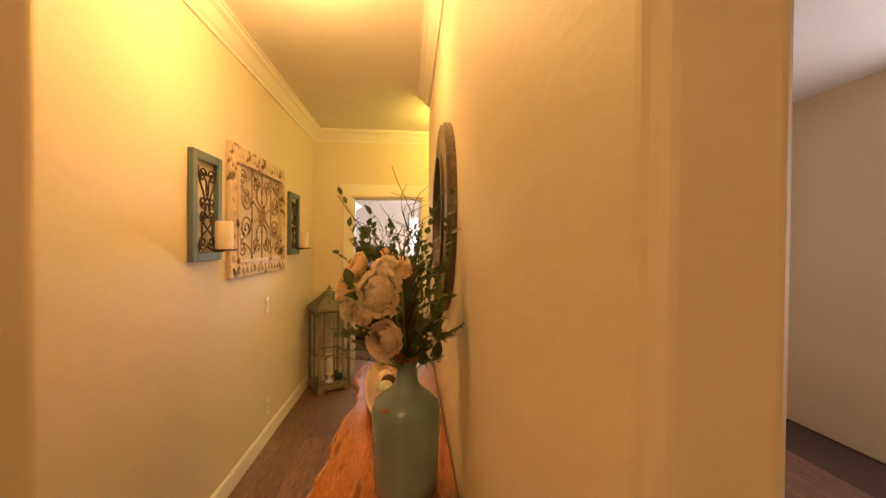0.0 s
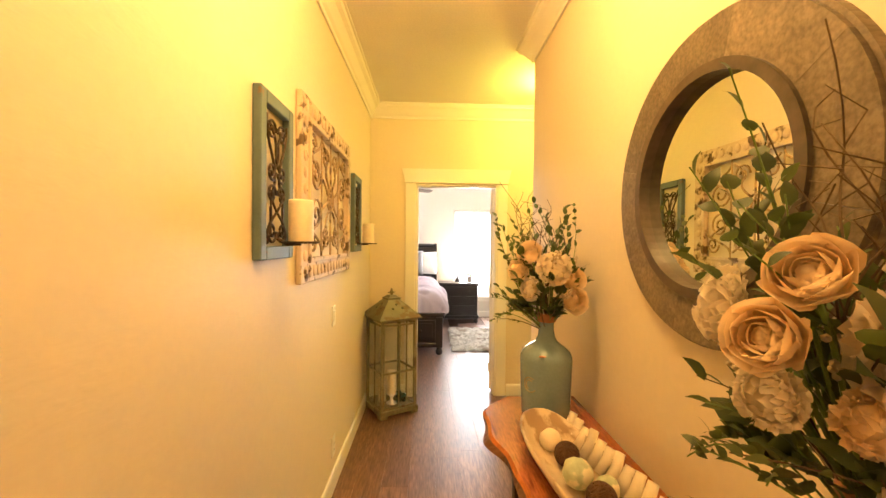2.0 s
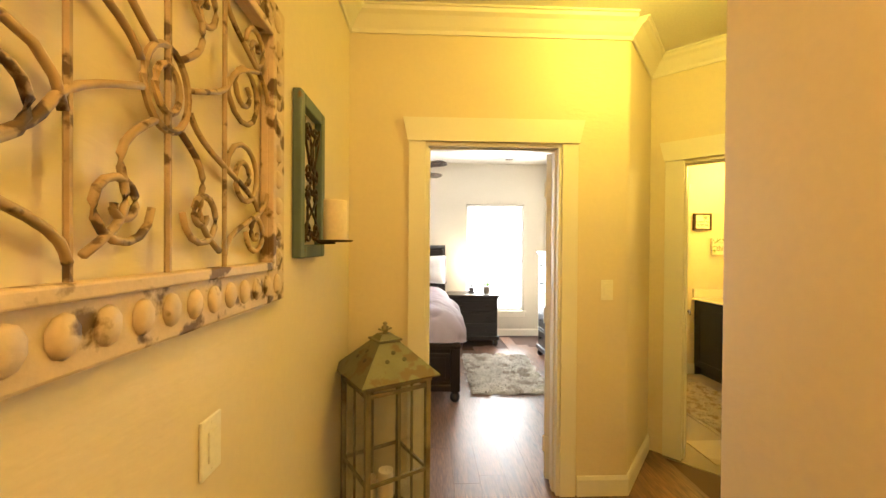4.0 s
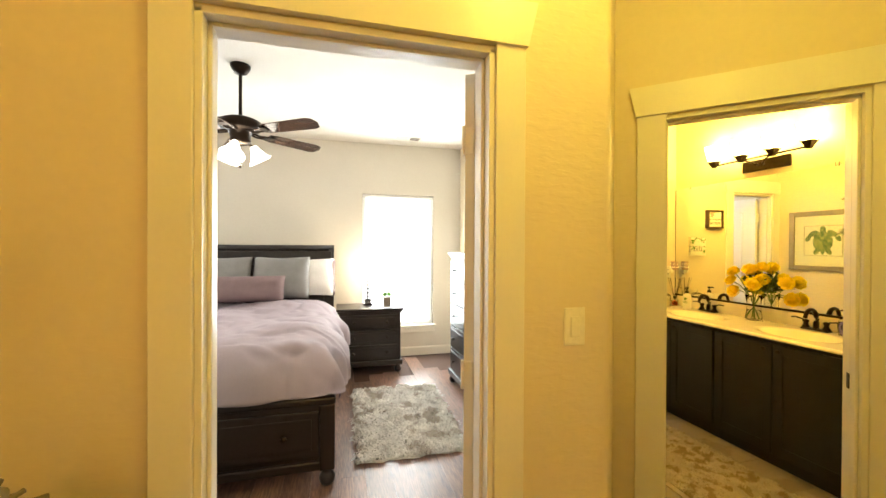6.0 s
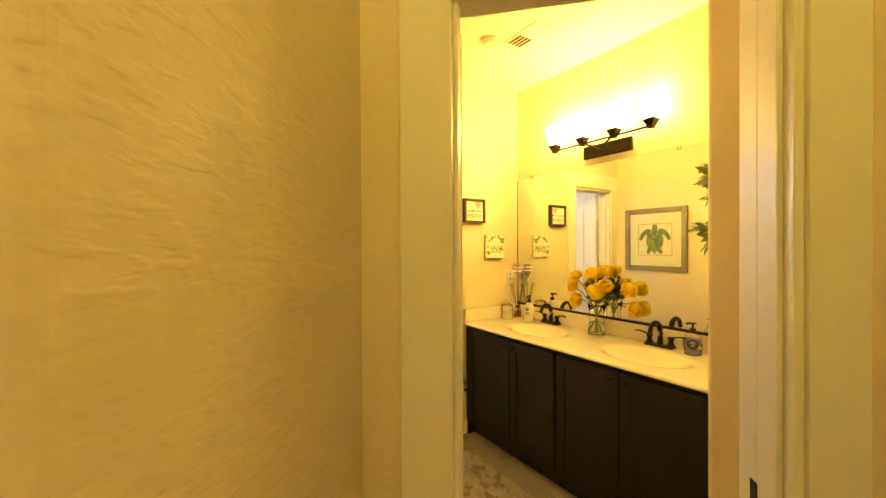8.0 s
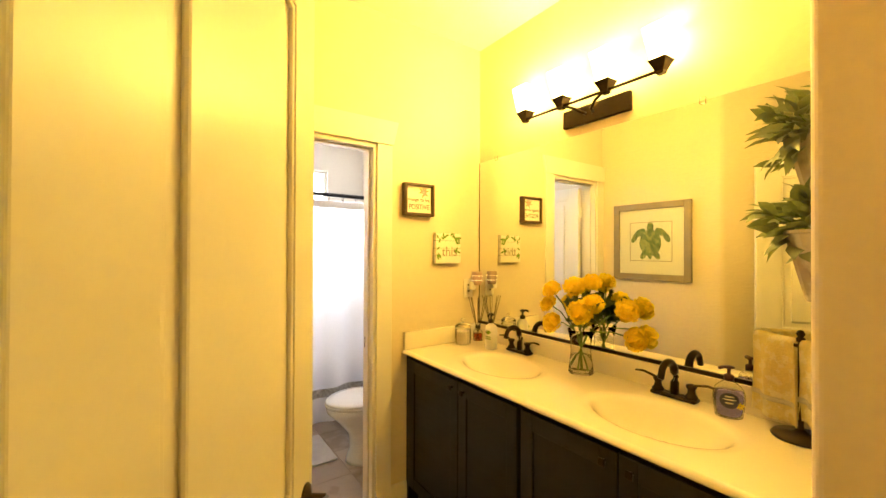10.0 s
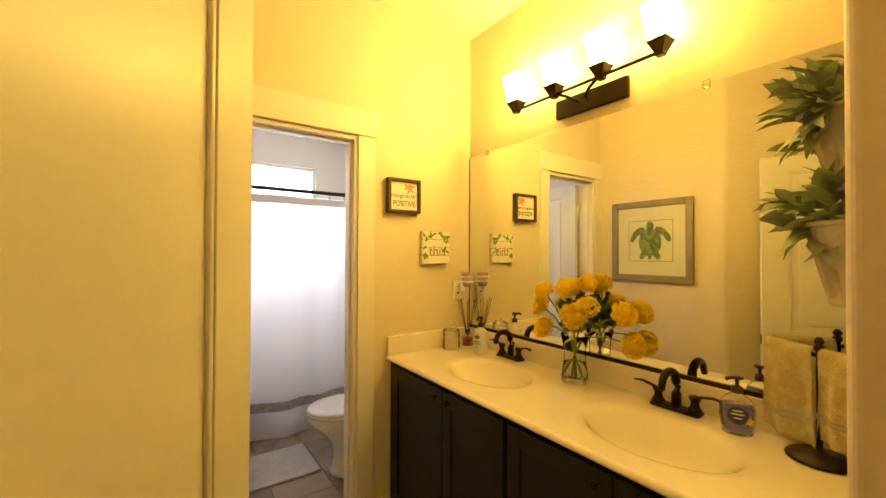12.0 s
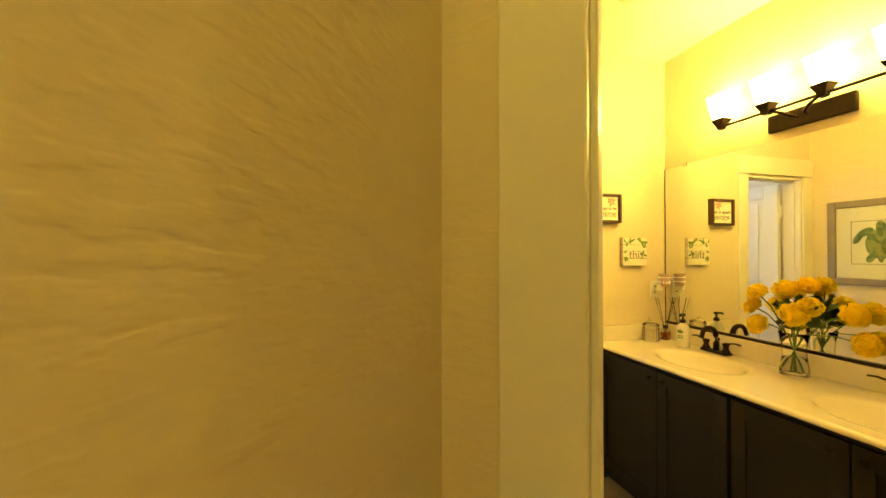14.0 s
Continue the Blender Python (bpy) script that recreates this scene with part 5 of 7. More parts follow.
def faucet(m):
    """A centre-set tap; local x points to the basin, y along the wall."""
    t = thing("faucet", "oil-rubbed bronze arched faucet with two lever handles", "faucet", m, group="faucets")
    part("base_plate", cube((-0.026, -0.085, 0), (0.026, 0.085, 0.016), 0.008), M_BRONZE, t, smooth=False)
    bm = bmesh.new()
    pts = [(0, 0, 0.01), (-0.004, 0, 0.06), (0.0, 0, 0.10)] + [(0.052 - 0.052 * math.cos(a), 0, 0.10 + 0.048 * math.sin(a)) for a in [math.pi * k / 10 for k in range(1, 9)]] + [(0.108, 0, 0.092)]
    tube(bm, pts, 0.0165, 12, 0.72)
    part("spout", bm, M_BRONZE, t, smooth=True)
    for s in (-1, 1):
        part("handle_base", lathe([(0.0, 0.014), (0.023, 0.014), (0.022, 0.022), (0.014, 0.034), (0.013, 0.048), (0.019, 0.058), (0.018, 0.066), (0.0, 0.072)], 18, cap=False), M_BRONZE, t, smooth=True, m=pose(0, s * 0.062, 0))
        bm = bmesh.new()
        tube(bm, [(0.0, s * 0.062, 0.062), (0.004, s * 0.085, 0.070), (0.006, s * 0.12, 0.078), (0.006, s * 0.15, 0.074)], 0.009, 8, 0.9, 0.55)
        part("handle", bm, M_BRONZE, t, smooth=True)
    bm = bmesh.new()
    tube(bm, [(-0.022, 0, 0.015), (-0.022, 0, 0.075)], 0.0035, 6)
    bmesh.ops.create_uvsphere(bm, u_segments=8, v_segments=6, radius=0.007, matrix=pose(-0.022, 0, 0.079))
    part("lift_rod", bm, M_BRONZE, t)
    return t


fa = faucet(pose(2.995, 6.228, TOPZ + 0.0005, 0, 0, 180))
copy_thing(fa, pose(2.995, 5.394, TOPZ + 0.0005, 0, 0, 180))

vm = thing("vanity_mirror", "large frameless mirror over the vanity held by clear clips", "mirror", pose(3.0645, 0, 0))
part("mirror_glass", cube((-0.006, 4.872, 0.990), (-0.0005, 6.652, 2.045)), M_MIRROR, vm)
part("polished_edge", cube((-0.0075, 6.652, 0.994), (-0.0005, 6.6555, 2.045)), M_BRONZE, vm, "dark polished edge in the corner")
part("bottom_channel", cube((-0.014, 4.872, 0.977), (-0.0005, 6.652, 0.995)), M_BRONZE, vm, "dark metal channel along the foot")
for y in (6.49, 5.317):
    part("clip", cube((-0.012, y - 0.011, 2.031), (-0.0005, y + 0.011, 2.059), 0.003), M_GLASS, vm, "clear plastic clip")


def vanity_light(m):
    """A bar of four square shades. Local: x out of the wall (negative), y along it."""
    t = thing("vanity_light", "bronze four-shade vanity light with lit glass shades", "light", m)
    part("back_plate", cube((-0.026, -0.207, -0.045), (-0.0005, 0.158, 0.045), 0.006), M_BRONZE, t)
    bm = bmesh.new()
    tube(bm, [(-0.08, -0.384, 0.055), (-0.08, 0.384, 0.055)], 0.0075, 8)
    part("bar", bm, M_BRONZE, t)
    for s in (-1, 1):
        bm = bmesh.new()
        tube(bm, [(-0.025, s * 0.02, 0.0), (-0.055, s * 0.03, 0.008), (-0.072, s * 0.06, 0.030), (-0.08, s * 0.11, 0.055)], 0.0075, 8)
        part("arm", bm, M_BRONZE, t, smooth=True)
    for k in range(4):
        y = -0.3675 + 0.245 * k
        bm = bmesh.new()
        rows = []
        for r, z in ((0.013, 0.038), (0.016, 0.045), (0.016, 0.050), (0.022, 0.064), (0.033, 0.088), (0.036, 0.090), (0.036, 0.097), (0.030, 0.097)):
            rows.append([bm.verts.new((-0.08 + sx * r, y + sy * r, z)) for sx, sy in ((-1, -1), (1, -1), (1, 1), (-1, 1))])
        for a, b in zip(rows, rows[1:]):
            for j in range(4):
                bm.faces.new((a[j], a[(j + 1) % 4], b[(j + 1) % 4], b[j]))
        bm.faces.new(rows[0][::-1])
        bm.faces.new(rows[-1])
        cup = part("cup", bm, M_BRONZE, t)
        bm = bmesh.new()
        rows = []
        for r, z in ((0.030, 0.0975), (0.036, 0.13), (0.052, 0.23), (0.049, 0.23), (0.033, 0.13), (0.026, 0.0975)):
            rows.append([bm.verts.new((-0.08 + sx * r, y + sy * r, z)) for sx, sy in ((-1, -1), (1, -1), (1, 1), (-1, 1))])
        for a, b in zip(rows, rows[1:]):
            for j in range(4):
                bm.faces.new((a[j], a[(j + 1) % 4], b[(j + 1) % 4], b[j]))
        g = part("glass_shade", bm, M_VANITYGLASS, cup, "lit flared square glass shade")
        g.visible_shadow = False
    return t


vanity_light(pose(3.0645, 5.807, 2.135))


def glass_vase(m):
    t = thing("glass_vase", "clear glass waisted vase half full of water", "vase", m)
    prof = [(0.0, 0.0), (0.055, 0.0), (0.058, 0.006), (0.054, 0.04), (0.046, 0.10), (0.048, 0.15), (0.060, 0.205), (0.0575, 0.205), (0.0455, 0.15), (0.0435, 0.10), (0.051, 0.04), (0.051, 0.012), (0.0, 0.012)]
    part("glass", lathe(prof, 32, cap=False), M_THINGLASS, t, smooth=True).visible_shadow = False
    part("water", lathe([(0.0, 0.0125), (0.0505, 0.0125), (0.0505, 0.04), (0.0450, 0.085), (0.0, 0.085)], 28, cap=False), M_WATER, t, smooth=True).visible_shadow = False
    return t


VV = (2.965, 5.80)
glass_vase(pose(VV[0], VV[1], TOPZ + 0.0005))
rnd = random.Random(21)
yb = thing("ranunculus_bouquet", "bouquet of full yellow ranunculus with green leaves", "flowers", pose(VV[0], VV[1], TOPZ + 0.19))
for x, y, z, r in ((-0.035, 0.146, 0.196, 0.046), (-0.015, 0.028, 0.218, 0.050), (0.005, 0.199, 0.117, 0.044), (-0.045, 0.137, 0.033, 0.050), (-0.065, -0.043, 0.109, 0.056),
                   (-0.020, -0.080, 0.147, 0.048), (0.030, -0.214, 0.128, 0.052), (0.045, -0.242, 0.005, 0.052), (0.035, -0.037, 0.240, 0.044)):
    p = Vector((x, y, z))
    st = bmesh.new()
    tube(st, [(-x * 0.20, -y * 0.20, -0.172), (x * 0.05, y * 0.05, -0.05), (0.22 * x, 0.22 * y, 0.012), (0.6 * x, 0.6 * y, 0.55 * z + 0.02), p], 0.0030, 6)
    s = part("stem", st, M_STEMGREEN, yb, smooth=True)
    part("bloom", ruffled(r * 0.94, rnd), M_YELLOW, s, smooth=True, m=facing(p, (x - 0.10, y * 0.9 - 0.06, 0.6 * z + 0.06)))
for k in range(40):
    q, h = rnd.uniform(0.04, 0.15), rnd.uniform(0.02, 0.18)
    a = rnd.uniform(0, 6.28)
    e = (q * math.cos(a) * 0.8 + 0.03, q * math.sin(a), h)
    s, l = branch((e[0] * 0.2, e[1] * 0.2, 0.025), e, rnd, 0.032, 0.022, 9, 0.02, 0.0016, 0.45)
    s = part("sprig", s, M_STEMGREEN, yb)
    part("leaves", l, M_FRESH, s, smooth=True)


def pump_bottle(name, m, label, body, body_mat, cap_mat, neck, head):
    t = thing(name, label, "bottle", m)
    part("bottle", body, body_mat, t, smooth=True)
    bm = lathe([(0, neck), (0.014, neck), (0.014, neck + 0.016), (0.005, neck + 0.018), (0.005, neck + 0.034), (0.012, neck + 0.036), (0.013, neck + 0.046), (0, neck + 0.048)], 16, cap=False)
    tube(bm, [(0, 0, neck + 0.042), (-0.022, head, neck + 0.042), (-0.034, head * 1.4, neck + 0.036)], 0.0055, 6)
    part("pump", bm, cap_mat, t, smooth=True)
    return t


SOAP = [(0.030, 0.0), (0.035, 0.004), (0.037, 0.022), (0.041, 0.060), (0.041, 0.080), (0.035, 0.104), (0.022, 0.120), (0.013, 0.127)]


def oval(profile, steps=28):
    bm = lathe(profile, steps, cap=False)
    bmesh.ops.scale(bm, vec=(0.62, 1.15, 1.0), verts=bm.verts)
    return bm


sp = thing("soap_bottle", "clear oval pump bottle of violet soap with a navy label", "bottle", pose(2.957, 5.197, TOPZ + 0.0005, 0, 0, 22))
part("bottle", oval([(0, 0)] + SOAP + [(0.013, 0.134), (0.0115, 0.134)] + [(r - 0.0015, z) for r, z in SOAP[:0:-1]] + [(0, 0.006)]), M_THINGLASS, sp, smooth=True).visible_shadow = False
part("soap", oval([(0, 0.0065), (0.0325, 0.0065), (0.0345, 0.022), (0.0385, 0.060), (0.0385, 0.079), (0.0345, 0.096), (0, 0.096)]), M_SOAP, sp, "violet liquid soap", smooth=True).visible_shadow = False
bm = lathe([(0, 0.128), (0.0155, 0.128), (0.0155, 0.146), (0.012, 0.149), (0.0055, 0.150), (0.0055, 0.166), (0.010, 0.170), (0.017, 0.172), (0.017, 0.177), (0, 0.179)], 18, cap=False)
tube(bm, [(0, 0, 0.174), (-0.012, 0.020, 0.174), (-0.016, 0.030, 0.170)], 0.0055, 6)
part("pump", bm, M_PUMP, sp, "plum plastic pump", smooth=True)


def wrap(height, half, z, lift):
    """A thin oval on the bottle's front face."""
    bm = bmesh.new()
    def put(a, q):
        rad = (0.0395 if z + q < 0.085 else 0.037) + lift
        return bm.verts.new((rad * 0.62 * math.cos(a), rad * 1.15 * math.sin(a), z + q))
    ring = [put(math.pi + half * math.cos(t), height * math.sin(t)) for t in [2 * math.pi * i / 24 for i in range(24)]]
    mid = put(math.pi, 0)
    for i in range(24):
        bm.faces.new((mid, ring[i], ring[(i + 1) % 24]))
    return bm


label_ob = part("label", wrap(0.026, 0.62, 0.064, 0.0022), M_NAVY, sp, "navy oval label with pale bars")
for z, q in ((0.078, 0.30), (0.068, 0.42), (0.056, 0.26)):
    part("label_bar", wrap(0.0024, q, z, 0.0032), M_PAPER, label_ob)
bm = bmesh.new()
ring_petals(bm, 8, 0.002, 0.011, 0.006, 4, 0, 0.02, random.Random(14))
part("printed_flower", bm, M_YELLOW, label_ob, "yellow printed flower", m=pose(-0.0215, -0.030, 0.050, 0, -90, 0) @ pose(0, 0, 0, 0, 0, 0))
body = lathe([(0, 0), (0.028, 0), (0.030, 0.004), (0.030, 0.095), (0.026, 0.112), (0.012, 0.122), (0.012, 0.13), (0, 0.13)], 24, cap=False)
lp = pump_bottle("lotion_bottle", pose(2.926, 6.388, TOPZ + 0.0005, 0, 0, 20), "white lotion pump bottle with a green leaf mark", body, M_WHITEPIL, M_BLACK, 0.126, 0.0)
lp.scale = (1.2, 1.2, 1.2)
bm = bmesh.new()
for a in (-50, -25, 0, 25, 50):
    petal(bm, pose(-0.0315, 0, 0.075, a, 0, 0) @ pose(0, 0, 0, 0, -90, 0), 0.022, 0.007, 0.0, 1.0)
part("leaf_mark", bm, M_GREENPRINT, lp)
for z in (0.062, 0.052):
    part("label_bar", cube((-0.0318, -0.014, z - 0.002), (-0.0295, 0.014, z + 0.002)), M_GREENPRINT, lp)

rd = thing("reed_diffuser", "small glass reed diffuser with red oil and dark reeds", "diffuser", pose(3.0, 6.598, TOPZ + 0.0005))
part("bottle", lathe([(0, 0), (0.030, 0), (0.031, 0.05), (0.026, 0.062), (0.013, 0.072), (0.013, 0.092), (0.011, 0.092), (0.011, 0.07), (0.024, 0.06), (0.028, 0.05), (0.028, 0.004), (0, 0.004)], 20, cap=False), M_GLASS, rd, smooth=True).visible_shadow = False
part("oil", lathe([(0, 0.0045), (0.0275, 0.0045), (0.0275, 0.045), (0, 0.045)], 20, cap=False), M_AMBER, rd, "red scented oil").visible_shadow = False
part("collar", lathe([(0.0135, 0.078), (0.017, 0.078), (0.017, 0.094), (0.0135, 0.094), (0.0135, 0.078)], 16, cap=False), M_BLACK, rd)
for k in range(8):
    a = k * 0.8
    bm = bmesh.new()
    tube(bm, [(-0.008 * math.cos(a), -0.008 * math.sin(a), 0.01), (0.06 * math.cos(a), 0.06 * math.sin(a), 0.28)], 0.0016, 5)
    part("reed", bm, M_REED, rd)

gj = thing("glass_jar", "cut glass candle jar with a knobbed lid", "jar", pose(2.862, 6.578, TOPZ + 0.0005) @ Matrix.Diagonal((1.12, 1.12, 1.10, 1)))
prof = [(0, 0), (0.042, 0), (0.044, 0.006)]
for k in range(6):
    prof += [(0.0465, 0.012 + k * 0.013), (0.0435, 0.018 + k * 0.013)]
prof += [(0.045, 0.095), (0.041, 0.095), (0.040, 0.008), (0, 0.008)]
part("jar", lathe(prof, 16, cap=False), M_GLASS, gj).visible_shadow = False
part("wax", lathe([(0, 0.009), (0.039, 0.009), (0.039, 0.07), (0, 0.07)], 20, cap=False), M_CANDLE, gj)
part("lid", lathe([(0.0, 0.0955), (0.045, 0.0955), (0.044, 0.102), (0.025, 0.116), (0.008, 0.12), (0.007, 0.126), (0.012, 0.133), (0.009, 0.142), (0, 0.144)], 20, cap=False), M_GLASS, gj, smooth=True).visible_shadow = False

ts = thing("towel_stand", "bronze countertop towel stand with a turned cross arm", "towel stand", pose(2.955, 5.007, TOPZ + 0.0005))
part("base", lathe([(0, 0), (0.070, 0), (0.074, 0.006), (0.068, 0.014), (0.02, 0.022), (0.009, 0.034), (0, 0.036)], 28, cap=False), M_BRONZE, ts, smooth=True)
bm = bmesh.new()
tube(bm, [(0, 0, 0.03), (0, 0, 0.335)], 0.0075, 10)
part("stem", bm, M_BRONZE, ts)
part("finial", lathe([(0, 0.33), (0.011, 0.335), (0.012, 0.345), (0.007, 0.352), (0.012, 0.362), (0.006, 0.374), (0, 0.376)], 14, cap=False), M_BRONZE, ts, smooth=True)
bm = bmesh.new()
tube(bm, [(-0.16, 0.0, 0.318), (0.15, 0.0, 0.318)], 0.0065, 8)
for x in (-0.165, 0.155):
    bmesh.ops.create_uvsphere(bm, u_segments=10, v_segments=7, radius=0.012, matrix=pose(x, 0, 0.318))
part("cross_arm", bm, M_BRONZE, ts, smooth=True)
ts.matrix_basis = pose(2.955, 5.007, TOPZ + 0.0005, 0, 0, 58) @ Matrix.Diagonal((1, 1, 0.89, 1))


def hanging_towel(m, w, front, back, label):
    t = thing("hand_towel", label, "towel", m, group="towels on the stand")
    def sheet(s0, s1, k, name, mat, thick):
        bm = bmesh.new()
        nx, R = 14, 0.016
        total = front + back + math.pi * R
        rows = []
        for j in range(k + 1):
            s = s0 + (s1 - s0) * j / k
            row = []
            for i in range(nx + 1):
                x = (i / nx - 0.5) * w
                if s < front:
                    y, z = -R, -(front - s)
                elif s < front + math.pi * R:
                    a = (s - front) / R
                    y, z = -R * math.cos(a), R * math.sin(a)
                else:
                    y, z = R, -(s - front - math.pi * R)
                fold = 0.014 * math.sin(i / nx * 9 + 0.6) * min(1, max(0, -z) / 0.10)
                flare = 1 + 0.18 * max(0, -z) / front
                row.append((x * flare, y + fold * (1 if s < front else 0.4) + (thick if s < front else 0) * -1, z))
            rows.append([bm.verts.new(p) for p in row])
        for a, b in zip(rows, rows[1:]):
            for i in range(nx):
                bm.faces.new((a[i], a[i + 1], b[i + 1], b[i]))
        geom = bmesh.ops.solidify(bm, geom=bm.faces[:], thickness=0.007)
        return part(name, bm, mat, t, smooth=True)
    total = front + back + math.pi * 0.016
    sheet(0.0, total, 44, "cloth", M_TOWEL, 0.0)
    b = sheet(0.055, 0.072, 3, "woven_band", M_TRIMBAND, 0.004)
    b["label"] = "pale woven band near the hem"
    return t


R12 = pose(2.955, 5.007, TOPZ + 0.0005, 0, 0, 58)
hanging_towel(R12 @ pose(0.083, 0, 0.290, 0, 0, 180), 0.150, 0.258, 0.225, "yellow patterned terry hand towel with a pale band over the stand")
hanging_towel(R12 @ pose(-0.072, 0, 0.290, 0, 0, 180), 0.125, 0.232, 0.20, "yellow patterned terry hand towel with a pale band over the stand")


def wall_planter(m, seed):
    """A half-round tin pocket on the wall with leaves. Local: y out of the wall, z 0 at its rim."""
    t = thing("wall_planter", "tapered galvanised tin wall planter full of sage green leaves", "planter", m, group="wall planters")
    bm = bmesh.new()
    rows = []
    k = 10
    for r, z in ((0.072, -0.165), (0.074, -0.160), (0.110, 0.0), (0.113, 0.002), (0.113, 0.010), (0.106, 0.010), (0.104, -0.02)):
        rows.append([bm.verts.new((r * math.cos(math.pi * i / k) * 1.1, 0.001 + r * math.sin(math.pi * i / k) * 1.08, z)) for i in range(k + 1)])
    for a, b in zip(rows, rows[1:]):
        for i in range(k):
            bm.faces.new((a[i], a[i + 1], b[i + 1], b[i]))
        bm.faces.new((a[0], b[0], b[k], a[k]))
    bm.faces.new(rows[0])
    bm.faces.new(rows[-1])
    part("tin_pocket", bm, M_GALV, t)
    rnd = random.Random(seed)
    for i in range(24):
        a, q, h = rnd.uniform(0.1, math.pi - 0.1), rnd.uniform(0.05, 0.135), rnd.uniform(-0.06, 0.09)
        size = rnd.uniform(0.060, 0.092)
        s, l = branch((0.03 * math.cos(a), 0.05, 0.0), (q * math.cos(a) * 0.8, 0.03 + q * math.sin(a), h), rnd, size, size * rnd.uniform(0.40, 0.52), 8, 0.05, 0.0022, 0.35)
        s = part("stem", s, M_STEMGREEN, t)
        part("leaves", l, M_SAGE, s, smooth=True)
    return t


wall_planter(pose(2.68, 4.8555, 1.497), 31)
wall_planter(pose(2.70, 4.8555, 1.735), 47)


def words(text, size, mat, parent, m, name="lettering", stretch=1.0):
    """Lettering as a mesh, lying in the local x, y plane."""
    cu = bpy.data.curves.new(name, "FONT")
    cu.body, cu.size, cu.align_x, cu.align_y, cu.extrude = text, size, "CENTER", "CENTER", 0.0006
    tmp = bpy.data.objects.new(name, cu)
    me = bpy.data.meshes.new_from_object(tmp)
    bpy.data.objects.remove(tmp)
    me.materials.clear()
    me.materials.append(mat)
    ob = new(name, me)
    ob.parent = parent
    ob.matrix_basis = m @ Matrix.Diagonal((stretch, 1, 1, 1))
    return ob


# signs on the north wall; local x along the wall, y up, z out of it
sg = thing("wall_sign", "white lettered sign with a pink flower in a box frame", "sign", pose(2.573, 6.6595, 1.759, 90, 0, 0))
for lo, hi in (((-0.102, -0.095, 0), (-0.086, 0.095, 0.04)), ((0.086, -0.095, 0), (0.102, 0.095, 0.04)), ((-0.086, -0.095, 0), (0.086, -0.079, 0.04)), ((-0.086, 0.079, 0), (0.086, 0.095, 0.04))):
    part("frame_bar", cube(lo, hi, 0.002), M_BOXWOOD, sg)
part("face", cube((-0.086, -0.079, 0.001), (0.086, 0.079, 0.024)), M_PAPER, sg)
words("change to be", 0.030, M_INK, sg, pose(-0.005, 0.0, 0.0248))
words("POSITIVE", 0.044, M_INK, sg, pose(0, -0.044, 0.0248), stretch=0.80)
bm = bmesh.new()
ring_petals(bm, 7, 0.002, 0.024, 0.019, 3, 0, 0.02, random.Random(2))
part("printed_flower", bm, M_PINK, sg, "pink printed flower", m=pose(0.035, 0.047, 0.0255))
bm = bmesh.new()
for a in (150, 190, 250, 20, 320):
    petal(bm, pose(0.035, 0.047, 0.0252, 0, 0, a) @ pose(0.014, 0, 0), 0.026, 0.009, 0.0, 1.0)
part("printed_leaves", bm, M_GREENPRINT, sg)

sg = thing("plank_sign", "small white plank sign with green printed leaves and script", "sign", pose(2.7885, 6.6595, 1.473, 90, 0, 0))
part("block", cube((-0.095, -0.094, 0), (0.095, 0.094, 0.024)), M_BOXWOOD, sg)
for k in range(4):
    part("plank", cube((-0.0955, -0.094 + 0.0472 * k, 0.002), (0.0955, -0.0485 + 0.0472 * k, 0.027), 0.001), M_PAPER, sg)
words("this", 0.082, M_PICFRAME, sg, pose(0.008, -0.022, 0.0276))
bm = bmesh.new()
rnd = random.Random(4)
for k in range(26):
    e = k % 3
    if e == 0:
        x, y = rnd.uniform(-0.07, 0.08), rnd.uniform(0.05, 0.082)
    elif e == 1:
        x, y = rnd.uniform(0.058, 0.082), rnd.uniform(-0.03, 0.08)
    else:
        x, y = rnd.uniform(-0.085, -0.066), rnd.uniform(-0.085, -0.03) if k % 2 else rnd.uniform(0.0, 0.08)
    petal(bm, pose(x, y, 0.0275 + 0.00005 * k, 0, 0, rnd.uniform(0, 360)), 0.03, 0.013, 0.0, 1.0)
part("printed_leaves", bm, M_GREENPRINT, sg)

wall_plate("wall_outlet", pose(2.965, 6.66, 1.215), "outlet")
wx = thing("wax_warmer", "small perforated ceramic plug-in wax warmer", "warmer", pose(2.995, 6.600, 1.207))
part("plug_body", cube((-0.05, 0.0, 0.0), (-0.01, 0.026, 0.05), 0.006), M_PLATE, wx)
part("cup", lathe([(0, 0.03), (0.026, 0.03), (0.031, 0.05), (0.033, 0.10), (0.033, 0.115), (0.028, 0.115), (0.026, 0.06), (0, 0.055)], 20, cap=False), M_BLUSH, wx, smooth=True)
bm = bmesh.new()
for k in range(10):
    a = k * 0.628
    for z in (0.06, 0.09):
        bmesh.ops.create_icosphere(bm, subdivisions=1, radius=0.003, matrix=pose(0.031 * math.cos(a), 0.031 * math.sin(a), z))
part("lit_hole", bm, glow("warmer_light", (1.0, 0.75, 0.35), 6.0), wx, "glowing perforations")

